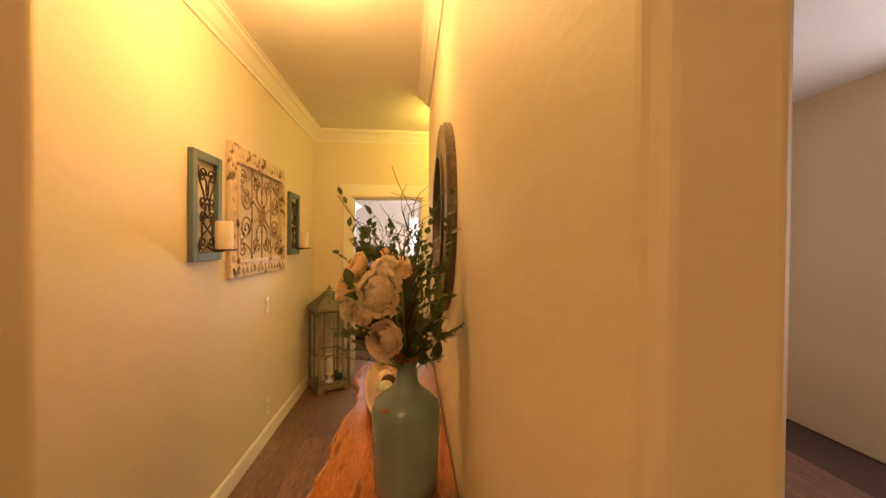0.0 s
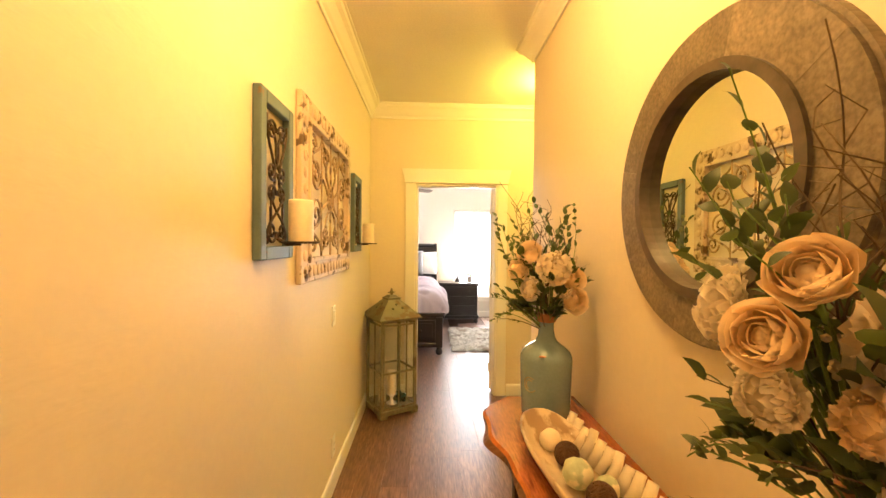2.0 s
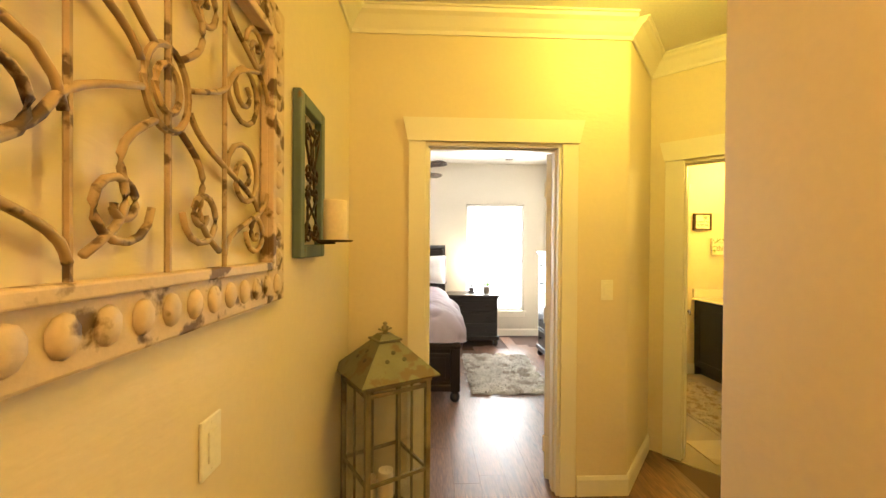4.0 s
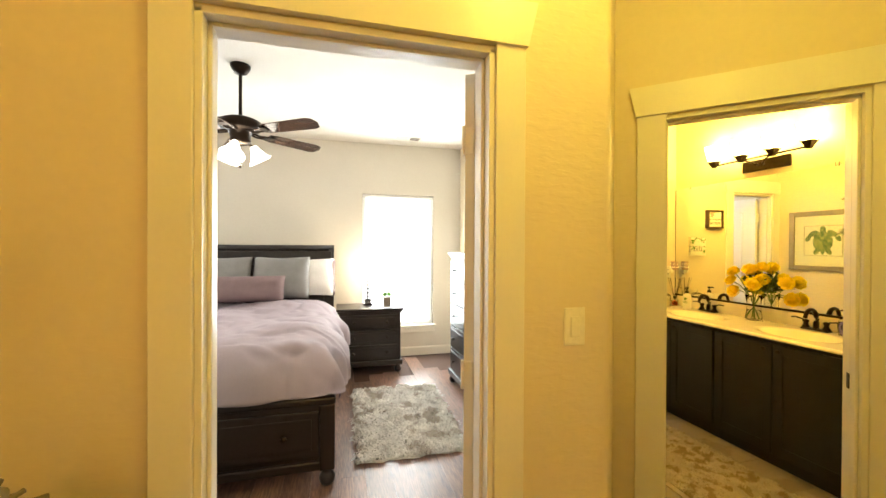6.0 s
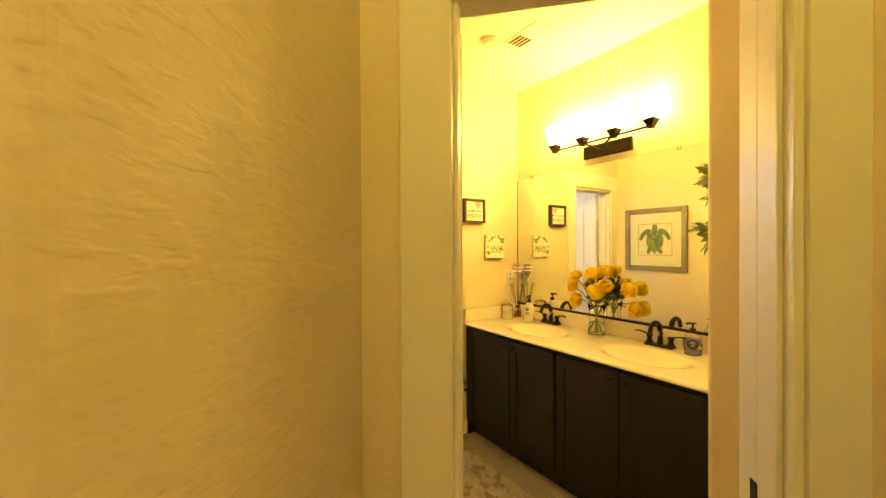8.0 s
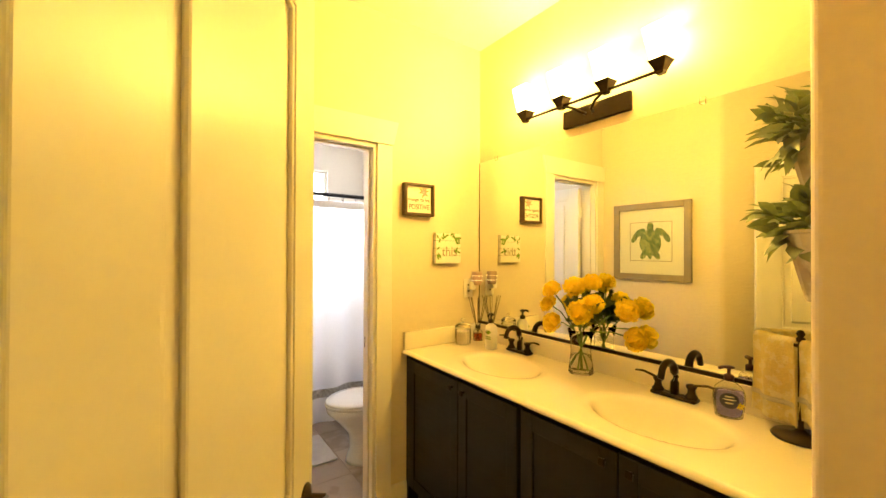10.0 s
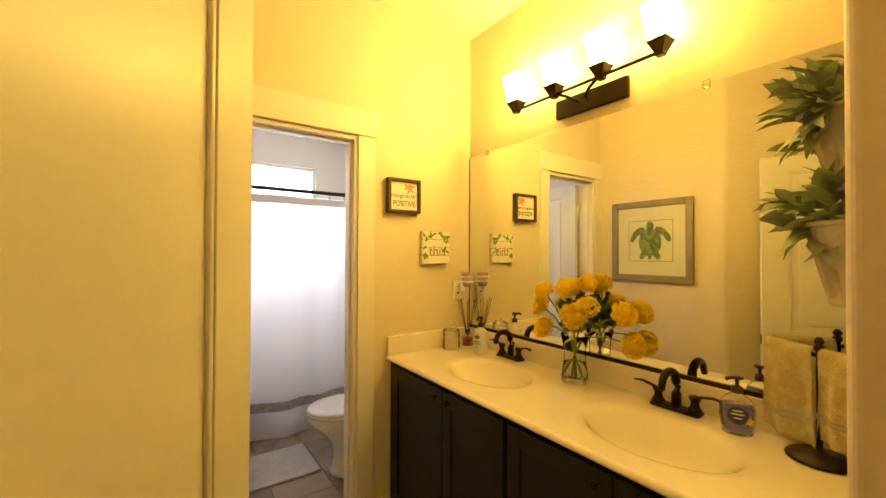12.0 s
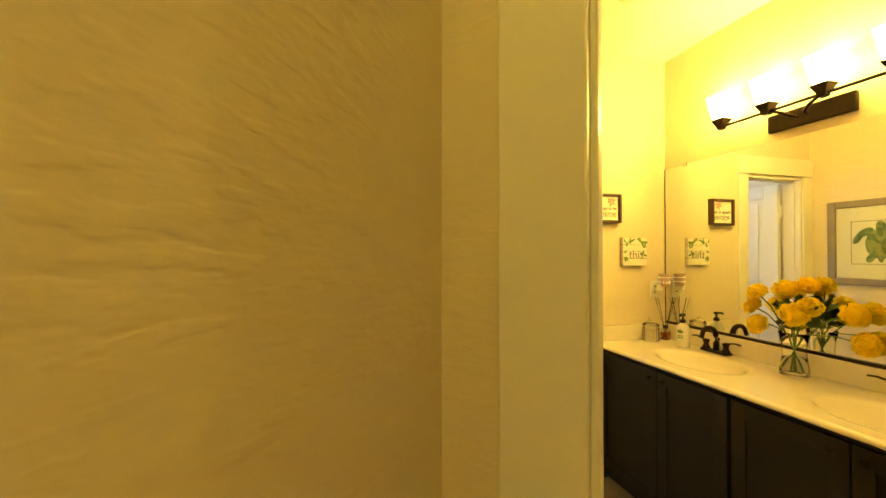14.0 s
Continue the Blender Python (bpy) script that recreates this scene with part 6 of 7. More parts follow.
# turtle print on the west wall; local x along the wall (towards -y), y up, z out of it
tp = thing("framed_print", "green watercolour print in a wide mat and silver-grey frame", "picture", pose(1.6505, 6.234, 1.537, 90, 0, 90))
for lo, hi in (((-0.30, -0.305, 0), (-0.25, 0.305, 0.026)), ((0.25, -0.305, 0), (0.30, 0.305, 0.026)), ((-0.25, -0.305, 0), (0.25, -0.255, 0.026)), ((-0.25, 0.255, 0), (0.25, 0.305, 0.026))):
    part("frame_bar", cube(lo, hi, 0.004), M_PICFRAME, tp)
mat = part("mat_board", cube((-0.25, -0.255, 0.001), (0.25, 0.255, 0.010)), M_PAPER, tp)
bm = bmesh.new()
for lo, hi in (((-0.165, -0.155, 0.0102), (-0.160, 0.155, 0.0112)), ((0.160, -0.155, 0.0102), (0.165, 0.155, 0.0112)), ((-0.16, -0.155, 0.0102), (0.16, -0.150, 0.0112)), ((-0.16, 0.150, 0.0102), (0.16, 0.155, 0.0112))):
    box(bm, lo, hi)
part("mat_line", bm, M_PICFRAME, tp)


def blot(bm, x, y, rx, ry, turn, z):
    k = 20
    mm = pose(x, y, z, 0, 0, turn)
    bm.faces.new([bm.verts.new(mm @ Vector((rx * math.cos(2 * math.pi * i / k), ry * math.sin(2 * math.pi * i / k), 0))) for i in range(k)])


bm = bmesh.new()
for n, (x, y, rx, ry, a) in enumerate(((0, -0.01, 0.085, 0.105, 0), (0, 0.110, 0.027, 0.038, 0), (-0.082, 0.072, 0.050, 0.026, 30), (0.082, 0.072, 0.050, 0.026, -30), (-0.125, 0.030, 0.042, 0.021, 62), (0.125, 0.030, 0.042, 0.021, -62), (-0.052, -0.108, 0.036, 0.022, 58), (0.052, -0.108, 0.036, 0.022, -58), (0, -0.118, 0.014, 0.022, 0))):
    blot(bm, x, y, rx, ry, a, 0.0112 + 0.0003 * n)
part("printed_shape", bm, M_TURTLE, tp, "green watercolour shape")
pg = part("glazing", cube((-0.25, -0.255, 0.016), (0.25, 0.255, 0.018)), M_GLASS, tp)
pg.visible_shadow = False


def vent(name, m, label):
    t = thing(name, label, "vent", m)
    part("frame", cube((-0.15, -0.075, -0.006), (0.15, 0.075, 0.0), 0.003), M_TRIM, t)
    # every other strip is dark brown, painting the shaded gaps between white louvres
    for k in range(9):
        part("slat", cube((0.0, -0.004, -0.002), (0.11, 0.004, 0.002)), M_BOXWOOD if k % 2 else M_TRIM, t, m=pose(0.015, -0.055 + k * 0.0138, -0.008, 35, 0, 0))
    return t


vent("ceiling_vent", pose(2.46, 5.93, BATH_CEIL - 0.0005, 0, 0, 90), "white louvred ceiling vent")
vent("ceiling_vent", pose(0.58, 8.22, BED_CEIL - 0.0005), "white louvred ceiling vent")
solid("smoke_alarm", lathe([(0, 0), (0.055, 0), (0.058, -0.008), (0.052, -0.03), (0.03, -0.036), (0, -0.036)], 24, cap=False), M_PLATE, "round white ceiling smoke alarm", "smoke alarm", pose(2.30, 6.10, BATH_CEIL - 0.0005), smooth=True)


def shaggy(name, x, y, z, w, l, mat, label, tuft, count, seed, turn=0):
    """A rug: a thin backing and a pile of tufts."""
    t = thing(name, label, "rug", pose(x, y, z, 0, 0, turn))
    rnd = random.Random(seed)
    bm = bmesh.new()
    outline = []
    for i in range(60):
        s = i / 60 * 4
        k, f = int(s), s - int(s)
        px, py = ((-1 + 2 * f, -1), (1, -1 + 2 * f), (1 - 2 * f, 1), (-1, 1 - 2 * f))[k]
        outline.append((px * w / 2 + rnd.uniform(-1, 1) * tuft * 0.4, py * l / 2 + rnd.uniform(-1, 1) * tuft * 0.4))
    low = [bm.verts.new((px, py, 0.001)) for px, py in outline]
    high = [bm.verts.new((px * 0.99, py * 0.99, 0.010)) for px, py in outline]
    bm.faces.new(low[::-1])
    bm.faces.new(high)
    for i in range(60):
        bm.faces.new((low[i], low[(i + 1) % 60], high[(i + 1) % 60], high[i]))
    part("backing", bm, mat, t)
    verts, faces = [], []
    for i in range(count):
        px, py = rnd.uniform(-0.5, 0.5) * w, rnd.uniform(-0.5, 0.5) * l
        a = noise.noise(Vector((px * 6, py * 6, seed))) * 6 + rnd.uniform(-0.9, 0.9)
        d, h = tuft * rnd.uniform(0.6, 1.3), tuft * rnd.uniform(0.4, 0.9)
        c, s = math.cos(a), math.sin(a)
        wd = tuft * 0.16
        k = len(verts)
        verts += [(px - s * wd, py + c * wd, 0.008), (px + s * wd, py - c * wd, 0.008), (px + c * d * 0.6 + s * wd, py + s * d * 0.6 - c * wd, 0.008 + h), (px + c * d * 0.6 - s * wd, py + s * d * 0.6 + c * wd, 0.008 + h), (px + c * d * 1.2, py + s * d * 1.2, 0.008 + h * 0.7)]
        faces += [(k, k + 1, k + 2, k + 3), (k + 3, k + 2, k + 4)]
    me = bpy.data.meshes.new("fur")
    me.from_pydata(verts, [], faces)
    me.materials.append(mat)
    ob = new("fur", me)
    ob.parent = t
    ob["kind"] = "stuff"
    return t


shaggy("bath_rug", 2.03, 5.68, 0.0, 0.62, 1.30, M_RUGB, "cream and brown mottled bath rug", 0.016, 12000, 5)

# ---- windows ----
def window(name, x0, x1, y, z0, z1, label, shade=True):
    """A framed window in a far wall with a daylit shade; y is the wall's inner face."""
    t = thing(name, label, "window", pose(0, 0, 0), kind="structure")
    f = 0.045 if shade else 0.022
    for lo, hi in (((x0, y + 0.05, z0), (x0 + f, y + 0.10, z1)), ((x1 - f, y + 0.05, z0), (x1, y + 0.10, z1)), ((x0 + f, y + 0.05, z0), (x1 - f, y + 0.10, z0 + f)), ((x0 + f, y + 0.05, z1 - f), (x1 - f, y + 0.10, z1)),
                   ((x0 + f, y + 0.055, (z0 + z1) / 2 - 0.02), (x1 - f, y + 0.095, (z0 + z1) / 2 + 0.02))):
        part("window_frame", cube(lo, hi, 0.003), M_TRIM, t)
    m = (z0 + z1) / 2
    for a, b in ((z0 + f, m - 0.02), (m + 0.02, z1 - f)):
        p = part("pane", cube((x0 + f, y + 0.072, a), (x1 - f, y + 0.076, b)), M_GLASS, t)
        p.visible_shadow = False
    if shade:
        # shade added over the frame so the opening reads as even white glare
        part("roller_shade", cube((x0 + 0.002, y + 0.030, z0 + 0.004), (x1 - 0.002, y + 0.032, z1 - 0.03)), M_ROLLER, t, "white translucent roller shade pulled down")
        part("shade_roll", tube(bmesh.new(), [(x0 + 0.004, y + 0.031, z1 - 0.022), (x1 - 0.004, y + 0.031, z1 - 0.022)], 0.019, 12), M_WHITEPIL, t)
    return t


window("window_1", 0.035, 0.98, FAR, 0.41, 2.138, "tall white bedroom window full of daylight")
window("window_2", -3.19, -2.25, FAR, 0.41, 2.138, "tall white bedroom window full of daylight")
window("window_3", 1.85, 2.684, 8.60, 1.45, 2.27, "white window over the bath tub full of daylight", False)
for x0, x1, nm in ((0.035, 0.98, "window_sill_1"), (-3.19, -2.25, "window_sill_2")):
    structure(nm, cube((x0 - 0.04, FAR - 0.03, 0.382), (x1 + 0.04, FAR + 0.05, 0.408), 0.004), M_TRIM, "white painted window sill", "window sill")
    structure(nm.replace("sill", "apron"), cube((x0 - 0.02, FAR - 0.014, 0.31), (x1 + 0.02, FAR - 0.0005, 0.382), 0.003), M_TRIM, "white painted apron under the sill", "window trim")
back = solid("backdrop", cube((-5.0, 9.6, -0.5), (4.5, 9.65, 4.0)), M_DAY, "bright overcast daylight outside the windows", "backdrop", kind="structure")


# ---- bedroom things ----
def cushion(w, h, d, seed=0, ruffle=0.0, k=18):
    """A plump pillow standing in the local x, z plane, its foot at z = 0."""
    bm = bmesh.new()
    n = [[None] * (k + 1) for _ in range(k + 1)]
    back = [[None] * (k + 1) for _ in range(k + 1)]
    for i in range(k + 1):
        for j in range(k + 1):
            u, v = i / k * 2 - 1, j / k * 2 - 1
            fat = (max(0, 1 - abs(u) ** 3.2) * max(0, 1 - abs(v) ** 3.2)) ** 0.55
            pinch = 1 - 0.07 * (1 - abs(u)) * abs(v) - 0.0
            x = u * w / 2 * (1 - 0.06 * (1 - v * v) * 0 - 0.05 * abs(v) ** 0 * (1 - abs(v) ** 2) * abs(u) * 0.4)
            z = h / 2 + v * h / 2 * pinch
            wr = 0.006 * noise.noise(Vector((u * 3, v * 3, seed)))
            n[i][j] = bm.verts.new((x, -d / 2 * fat + wr * fat, z))
            back[i][j] = n[i][j] if i in (0, k) or j in (0, k) else bm.verts.new((x, d / 2 * fat, z))
    for i in range(k):
        for j in range(k):
            bm.faces.new((n[i][j], n[i + 1][j], n[i + 1][j + 1], n[i][j + 1]))
            bm.faces.new((back[i][j], back[i][j + 1], back[i + 1][j + 1], back[i + 1][j]))
    return bm


BX0, BX1, BF, BH = -2.04, -0.295, 5.87, 8.44


def bed():
    t = thing("bed", "espresso wood queen sleigh bed with a panelled footboard", "bed", pose(0, 0, 0))
    w = BX1 - BX0
    # sleigh headboard: a rolled profile over posts
    for x in (BX0 + 0.02, BX1 - 0.08):
        bm = bmesh.new()
        rows = []
        for y, z in ((8.30, 0.0), (8.30, 0.9), (8.32, 1.15), (8.37, 1.32), (8.44, 1.42), (8.47, 1.455), (8.40, 1.47), (8.33, 1.44), (8.27, 1.30), (8.245, 1.1), (8.24, 0.9), (8.24, 0.0)):
            rows.append((bm.verts.new((x, y, z)), bm.verts.new((x + 0.06, y, z))))
        for a, b in zip(rows, rows[1:] + rows[:1]):
            bm.faces.new((a[0], a[1], b[1], b[0]))
        bm.faces.new([r[0] for r in rows])
        bm.faces.new([r[1] for r in rows][::-1])
        part("head_post", bm, M_DARKWOOD, t)
    head = part("headboard", cube((BX0 + 0.05, 8.275, 0.25), (BX1 - 0.05, 8.30, 1.30)), M_DARKWOOD, t, "dark panelled sleigh headboard")
    for k in range(3):
        a = BX0 + 0.10 + k * (w - 0.2) / 3
        part("panel", cube((a + 0.03, 8.262, 0.75), (a + (w - 0.2) / 3 - 0.03, 8.277, 1.24), 0.006), M_DARKWOOD, head)
    bm = bmesh.new()
    tube(bm, [(BX0 + 0.05, 8.385, 1.425), (BX1 - 0.05, 8.385, 1.425)], 0.045, 14)
    part("top_roll", bm, M_DARKWOOD, t, smooth=True)
    part("crest_rail", cube((BX0 + 0.05, 8.27, 1.27), (BX1 - 0.05, 8.36, 1.40), 0.01), M_DARKWOOD, t)
    for x in (BX0 + 0.0, BX1 - 0.04):
        part("side_rail", cube((x, BF + 0.05, 0.22), (x + 0.035, 8.25, 0.45), 0.004), M_DARKWOOD, t)
    foot = part("footboard", cube((BX0 + 0.02, BF + 0.02, 0.12), (BX1 - 0.02, BF + 0.06, 0.50), 0.004), M_DARKWOOD, t, "dark panelled footboard with drawers")
    part("foot_cap", cube((BX0 - 0.02, BF - 0.01, 0.50), (BX1 + 0.02, BF + 0.09, 0.545), 0.012), M_DARKWOOD, t)
    part("foot_moulding", cube((BX0, BF, 0.10), (BX1, BF + 0.075, 0.16), 0.012), M_DARKWOOD, t)
    for k in range(2):
        a = BX0 + 0.07 + k * (w - 0.1) / 2
        d = part("drawer_front", cube((a, BF + 0.004, 0.19), (a + (w - 0.1) / 2 - 0.05, BF + 0.022, 0.46), 0.006), M_DARKWOOD, foot)
        part("drawer_panel", cube((a + 0.04, BF - 0.002, 0.23), (a + (w - 0.1) / 2 - 0.09, BF + 0.006, 0.42), 0.004), M_DARKWOOD, foot)
        for q in (0.25, 0.75):
            part("knob", lathe([(0, 0), (0.008, 0), (0.008, 0.015), (0.017, 0.02), (0.015, 0.03), (0, 0.032)], 14, cap=False), M_BRONZE, foot, "bronze knob", smooth=True,
                 m=pose(a + q * ((w - 0.1) / 2 - 0.05), BF - 0.001, 0.325, 90, 0, 0))
    for x in (BX0 + 0.03, BX1 - 0.03):
        part("corner_post", cube((x - 0.045, BF - 0.005, 0.10), (x + 0.045, BF + 0.085, 0.50), 0.008), M_DARKWOOD, t)
        part("bun_foot", lathe([(0, 0), (0.03, 0), (0.045, 0.02), (0.048, 0.05), (0.035, 0.075), (0.03, 0.085), (0.042, 0.10), (0, 0.10)], 20, cap=False), M_DARKWOOD, t, smooth=True, m=pose(x, BF + 0.04, 0))
        part("rear_foot", cube((x - 0.04, 8.25, 0), (x + 0.04, 8.30, 0.25)), M_DARKWOOD, t)
    return t


bed()
solid("mattress", cube((BX0 + 0.045, BF + 0.08, 0.38), (BX1 - 0.045, 8.24, 0.76), 0.05), M_WHITEPIL, "white mattress in the bed frame", "mattress", smooth=True)


def fall(s, flat, rx, rz):
    """A cloth's way over an edge: along the top for flat, then round a quarter oval, then straight down. Gives the way out and the drop."""
    arc = 1.57 * (rx + rz) / 2
    if s <= flat:
        return s, 0.0
    if s <= flat + arc:
        a = (s - flat) / arc * math.pi / 2
        return flat + rx * math.sin(a), rz * (1 - math.cos(a))
    return flat + rx, rz + (s - flat - arc)


def duvet():
    """A puffy comforter that lies over the mattress and falls over its sides and foot."""
    bm = bmesh.new()
    nx, ny = 110, 110
    cx, half = (BX0 + BX1) / 2, (BX1 - BX0) / 2 + 0.10
    grid = []
    for i in range(nx + 1):
        u = (i / nx * 2 - 1) * (half + 0.24)
        row = []
        for j in range(ny + 1):
            v = 2.46 * j / ny
            wx, dx = fall(abs(u), half - 0.34, 0.34, 0.32)
            wy, dy = fall(v, 1.93, 0.24, 0.30)
            px, py = cx + math.copysign(wx, u), 7.98 - wy
            side = min(1, dx / 0.2)
            puff = 0.045 * noise.noise(Vector((px * 1.3, py * 1.5, 3))) + 0.020 * noise.noise(Vector((px * 3.5, py * 5, 1)))
            crease = -0.016 * max(0, 1 - abs(noise.noise(Vector((px * 2.2 + py * 1.4, py * 2.6 - px, 7)))) * 7) - 0.010 * max(0, 1 - abs(noise.noise(Vector((px * 5 - py * 2, py * 4, 11)))) * 6)
            px += math.copysign(1, u) * side * (0.03 * math.sin(py * 7) + 0.02 * math.sin(py * 17 + 1) + 2 * crease)
            py -= min(1, dy / 0.15) * (0.02 * math.sin(px * 6) + 0.012 * math.sin(px * 15) + 2 * crease)
            z = 0.865 + (puff + crease) * (1 - 0.6 * side) - dx - dy
            if dy > 0.01:
                z = max(z, 0.565)
            row.append(bm.verts.new((px, py, max(z, 0.36))))
        grid.append(row)
    for i in range(nx):
        for j in range(ny):
            bm.faces.new((grid[i][j], grid[i + 1][j], grid[i + 1][j + 1], grid[i][j + 1]))
    return solid("duvet", bm, M_DUVET, "pale mauve rumpled duvet spread over the bed", "duvet", smooth=True)


duvet()
PZ = 0.87
for name, x, y, w, h, d, tilt, mat, lab in (
        ("pillow", -1.70, 8.08, 0.60, 0.46, 0.20, -24, M_WHITEPIL, "white cotton bed pillow leaning on the headboard"), ("pillow", -0.62, 8.08, 0.60, 0.46, 0.20, -24, M_WHITEPIL, "white cotton bed pillow leaning on the headboard"),
        ("pillow", -0.44, 8.16, 0.28, 0.42, 0.12, -15, M_MAUVEPIL, "mauve pillow sham behind the white pillow"), ("pillow", -1.46, 7.90, 0.58, 0.48, 0.18, -22, M_GREYPIL, "grey velvet square pillow"),
        ("pillow", -0.86, 7.88, 0.58, 0.48, 0.18, -22, M_GREYPIL, "grey velvet square pillow"), ("lumbar_pillow", -1.19, 7.68, 0.78, 0.29, 0.15, -28, M_MAUVEPIL, "long dusty mauve velvet lumbar pillow")):
    solid(name, cushion(w, h, d, x * 9), mat, lab, "pillow", pose(x, y, PZ + 0.02, tilt, 0, 0), smooth=True, group="bed pillows")
bm = bmesh.new()
g = [[bm.verts.new((-2.12 + 0.052 * i, 6.02 + 0.045 * j, 0.915 - max(0, (6.20 - (6.02 + 0.045 * j))) * 0.5 + 0.014 * noise.noise(Vector((i * 0.5, j * 0.5, 2))))) for j in range(12)] for i in range(15)]
for i in range(14):
    for j in range(11):
        bm.faces.new((g[i][j], g[i + 1][j], g[i + 1][j + 1], g[i][j + 1]))
bmesh.ops.solidify(bm, geom=bm.faces[:], thickness=0.035)
solid("throw_blanket", bm, M_THROW, "folded grey and white knitted throw on the duvet", "blanket", smooth=True)


def chest(name, label, w, d, h, rows, m, knobs=2):
    """A moulded chest of drawers. Local: front at y = 0 facing -y, x from 0 to w."""
    t = thing(name, label, "cabinet", m)
    part("body", cube((0.012, 0.012, 0.13), (w - 0.012, d, h - 0.05), 0.004), M_DARKWOOD, t)
    part("top", cube((-0.02, -0.02, h - 0.03), (w + 0.02, d + 0.005, h), 0.01), M_DARKWOOD, t)
    part("cornice", cube((-0.005, -0.006, h - 0.055), (w + 0.005, d, h - 0.03), 0.008), M_DARKWOOD, t)
    part("plinth", cube((-0.012, -0.014, 0.08), (w + 0.012, d, 0.14), 0.012), M_DARKWOOD, t)
    for x in (0.04, w - 0.04):
        for y in (0.03, d - 0.05):
            part("bun_foot", lathe([(0, 0), (0.026, 0), (0.040, 0.018), (0.042, 0.042), (0.03, 0.06), (0.034, 0.082), (0, 0.082)], 16, cap=False), M_DARKWOOD, t, smooth=True, m=pose(x, y, 0))
    z0, z1 = 0.155, h - 0.07
    step = (z1 - z0) / rows
    for k in range(rows):
        a, b = z0 + k * step + 0.006, z0 + (k + 1) * step - 0.006
        dr = part("drawer", cube((0.04, -0.004, a), (w - 0.04, 0.02, b), 0.004), M_DARKWOOD, t)
        part("drawer_panel", cube((0.07, -0.011, a + 0.03), (w - 0.07, -0.003, b - 0.03), 0.003), M_DARKWOOD, dr)
        for q in ((0.5,) if knobs == 1 else (0.24, 0.76)):
            part("knob", lathe([(0, 0), (0.007, 0), (0.007, 0.015), (0.016, 0.02), (0.014, 0.029), (0, 0.031)], 12, cap=False), M_BRONZE, dr, "dark bronze knob", smooth=True, m=pose(w * q, -0.010, (a + b) / 2, 90, 0, 0))
    return t


chest("nightstand", "espresso wood three-drawer nightstand with bun feet", 0.72, 0.46, 0.745, 3, pose(-0.265, 7.945, 0))
chest("tall_dresser", "espresso wood five-drawer chest against the wall", 0.95, 0.42, 1.40, 5, pose(0.91, 7.50, 0, 0, 0, -90))
tl = thing("table_lamp", "slim lamp of stacked glass beads with a pale drum shade", "lamp", pose(0.085, 8.24, 0.7455) @ Matrix.Diagonal((1, 1, 0.79, 1)))
part("base", cube((-0.055, -0.055, 0), (0.055, 0.055, 0.035), 0.006), M_CRYSTAL, tl)
part("base_step", cube((-0.038, -0.038, 0.035), (0.038, 0.038, 0.10), 0.006), M_CRYSTAL, tl)
for k in range(5):
    part("bead", lathe([(0, 0), (0.010, 0), (0.017, 0.02), (0.017, 0.03), (0.010, 0.05), (0, 0.05)], 10, cap=False), M_CRYSTAL if k % 2 else M_BLACK, tl, m=pose(0, 0, 0.10 + k * 0.062))
bm = bmesh.new()
tube(bm, [(0, 0, 0.09), (0, 0, 0.62)], 0.004, 6)
part("rod", bm, M_BLACK, tl)
part("shade", lathe([(0.10, 0.40), (0.14, 0.40), (0.105, 0.63), (0.10, 0.63), (0.135, 0.405), (0.10, 0.405)], 28, cap=False), M_SHADE, tl, "pale lit lampshade", smooth=True).visible_shadow = False
part("finial", lathe([(0, 0.62), (0.006, 0.625), (0.008, 0.64), (0, 0.655)], 10, cap=False), M_BLACK, tl)
tl.children[-2].visible_shadow = False
pp = thing("potted_plant", "small green plant in a dark square pot", "plant", pose(0.31, 8.20, 0.7455))
part("pot", cube((-0.045, -0.045, 0), (0.045, 0.045, 0.10), 0.006), M_PICFRAME, pp)
bm = bmesh.new()
rnd = random.Random(6)
for k in range(130):
    a, e, q = rnd.uniform(0, 6.28), rnd.uniform(0.1, 1.4), rnd.uniform(0.02, 0.05)
    p = Vector((q * math.cos(a) * math.cos(e), q * math.sin(a) * math.cos(e), 0.10 + q * math.sin(e)))
    petal(bm, facing(p, (math.cos(a), math.sin(a), 1)) @ pose(0, 0, 0, 0, -70, 0), 0.022, 0.012, 0.1, 1.0, n=2)
part("foliage", bm, M_GREENPLANT, pp)
shaggy("fur_rug", 0.27, 6.72, 0.0, 0.80, 1.32, M_FUR, "white and grey long-pile faux fur rug", 0.042, 9000, 9, -1)


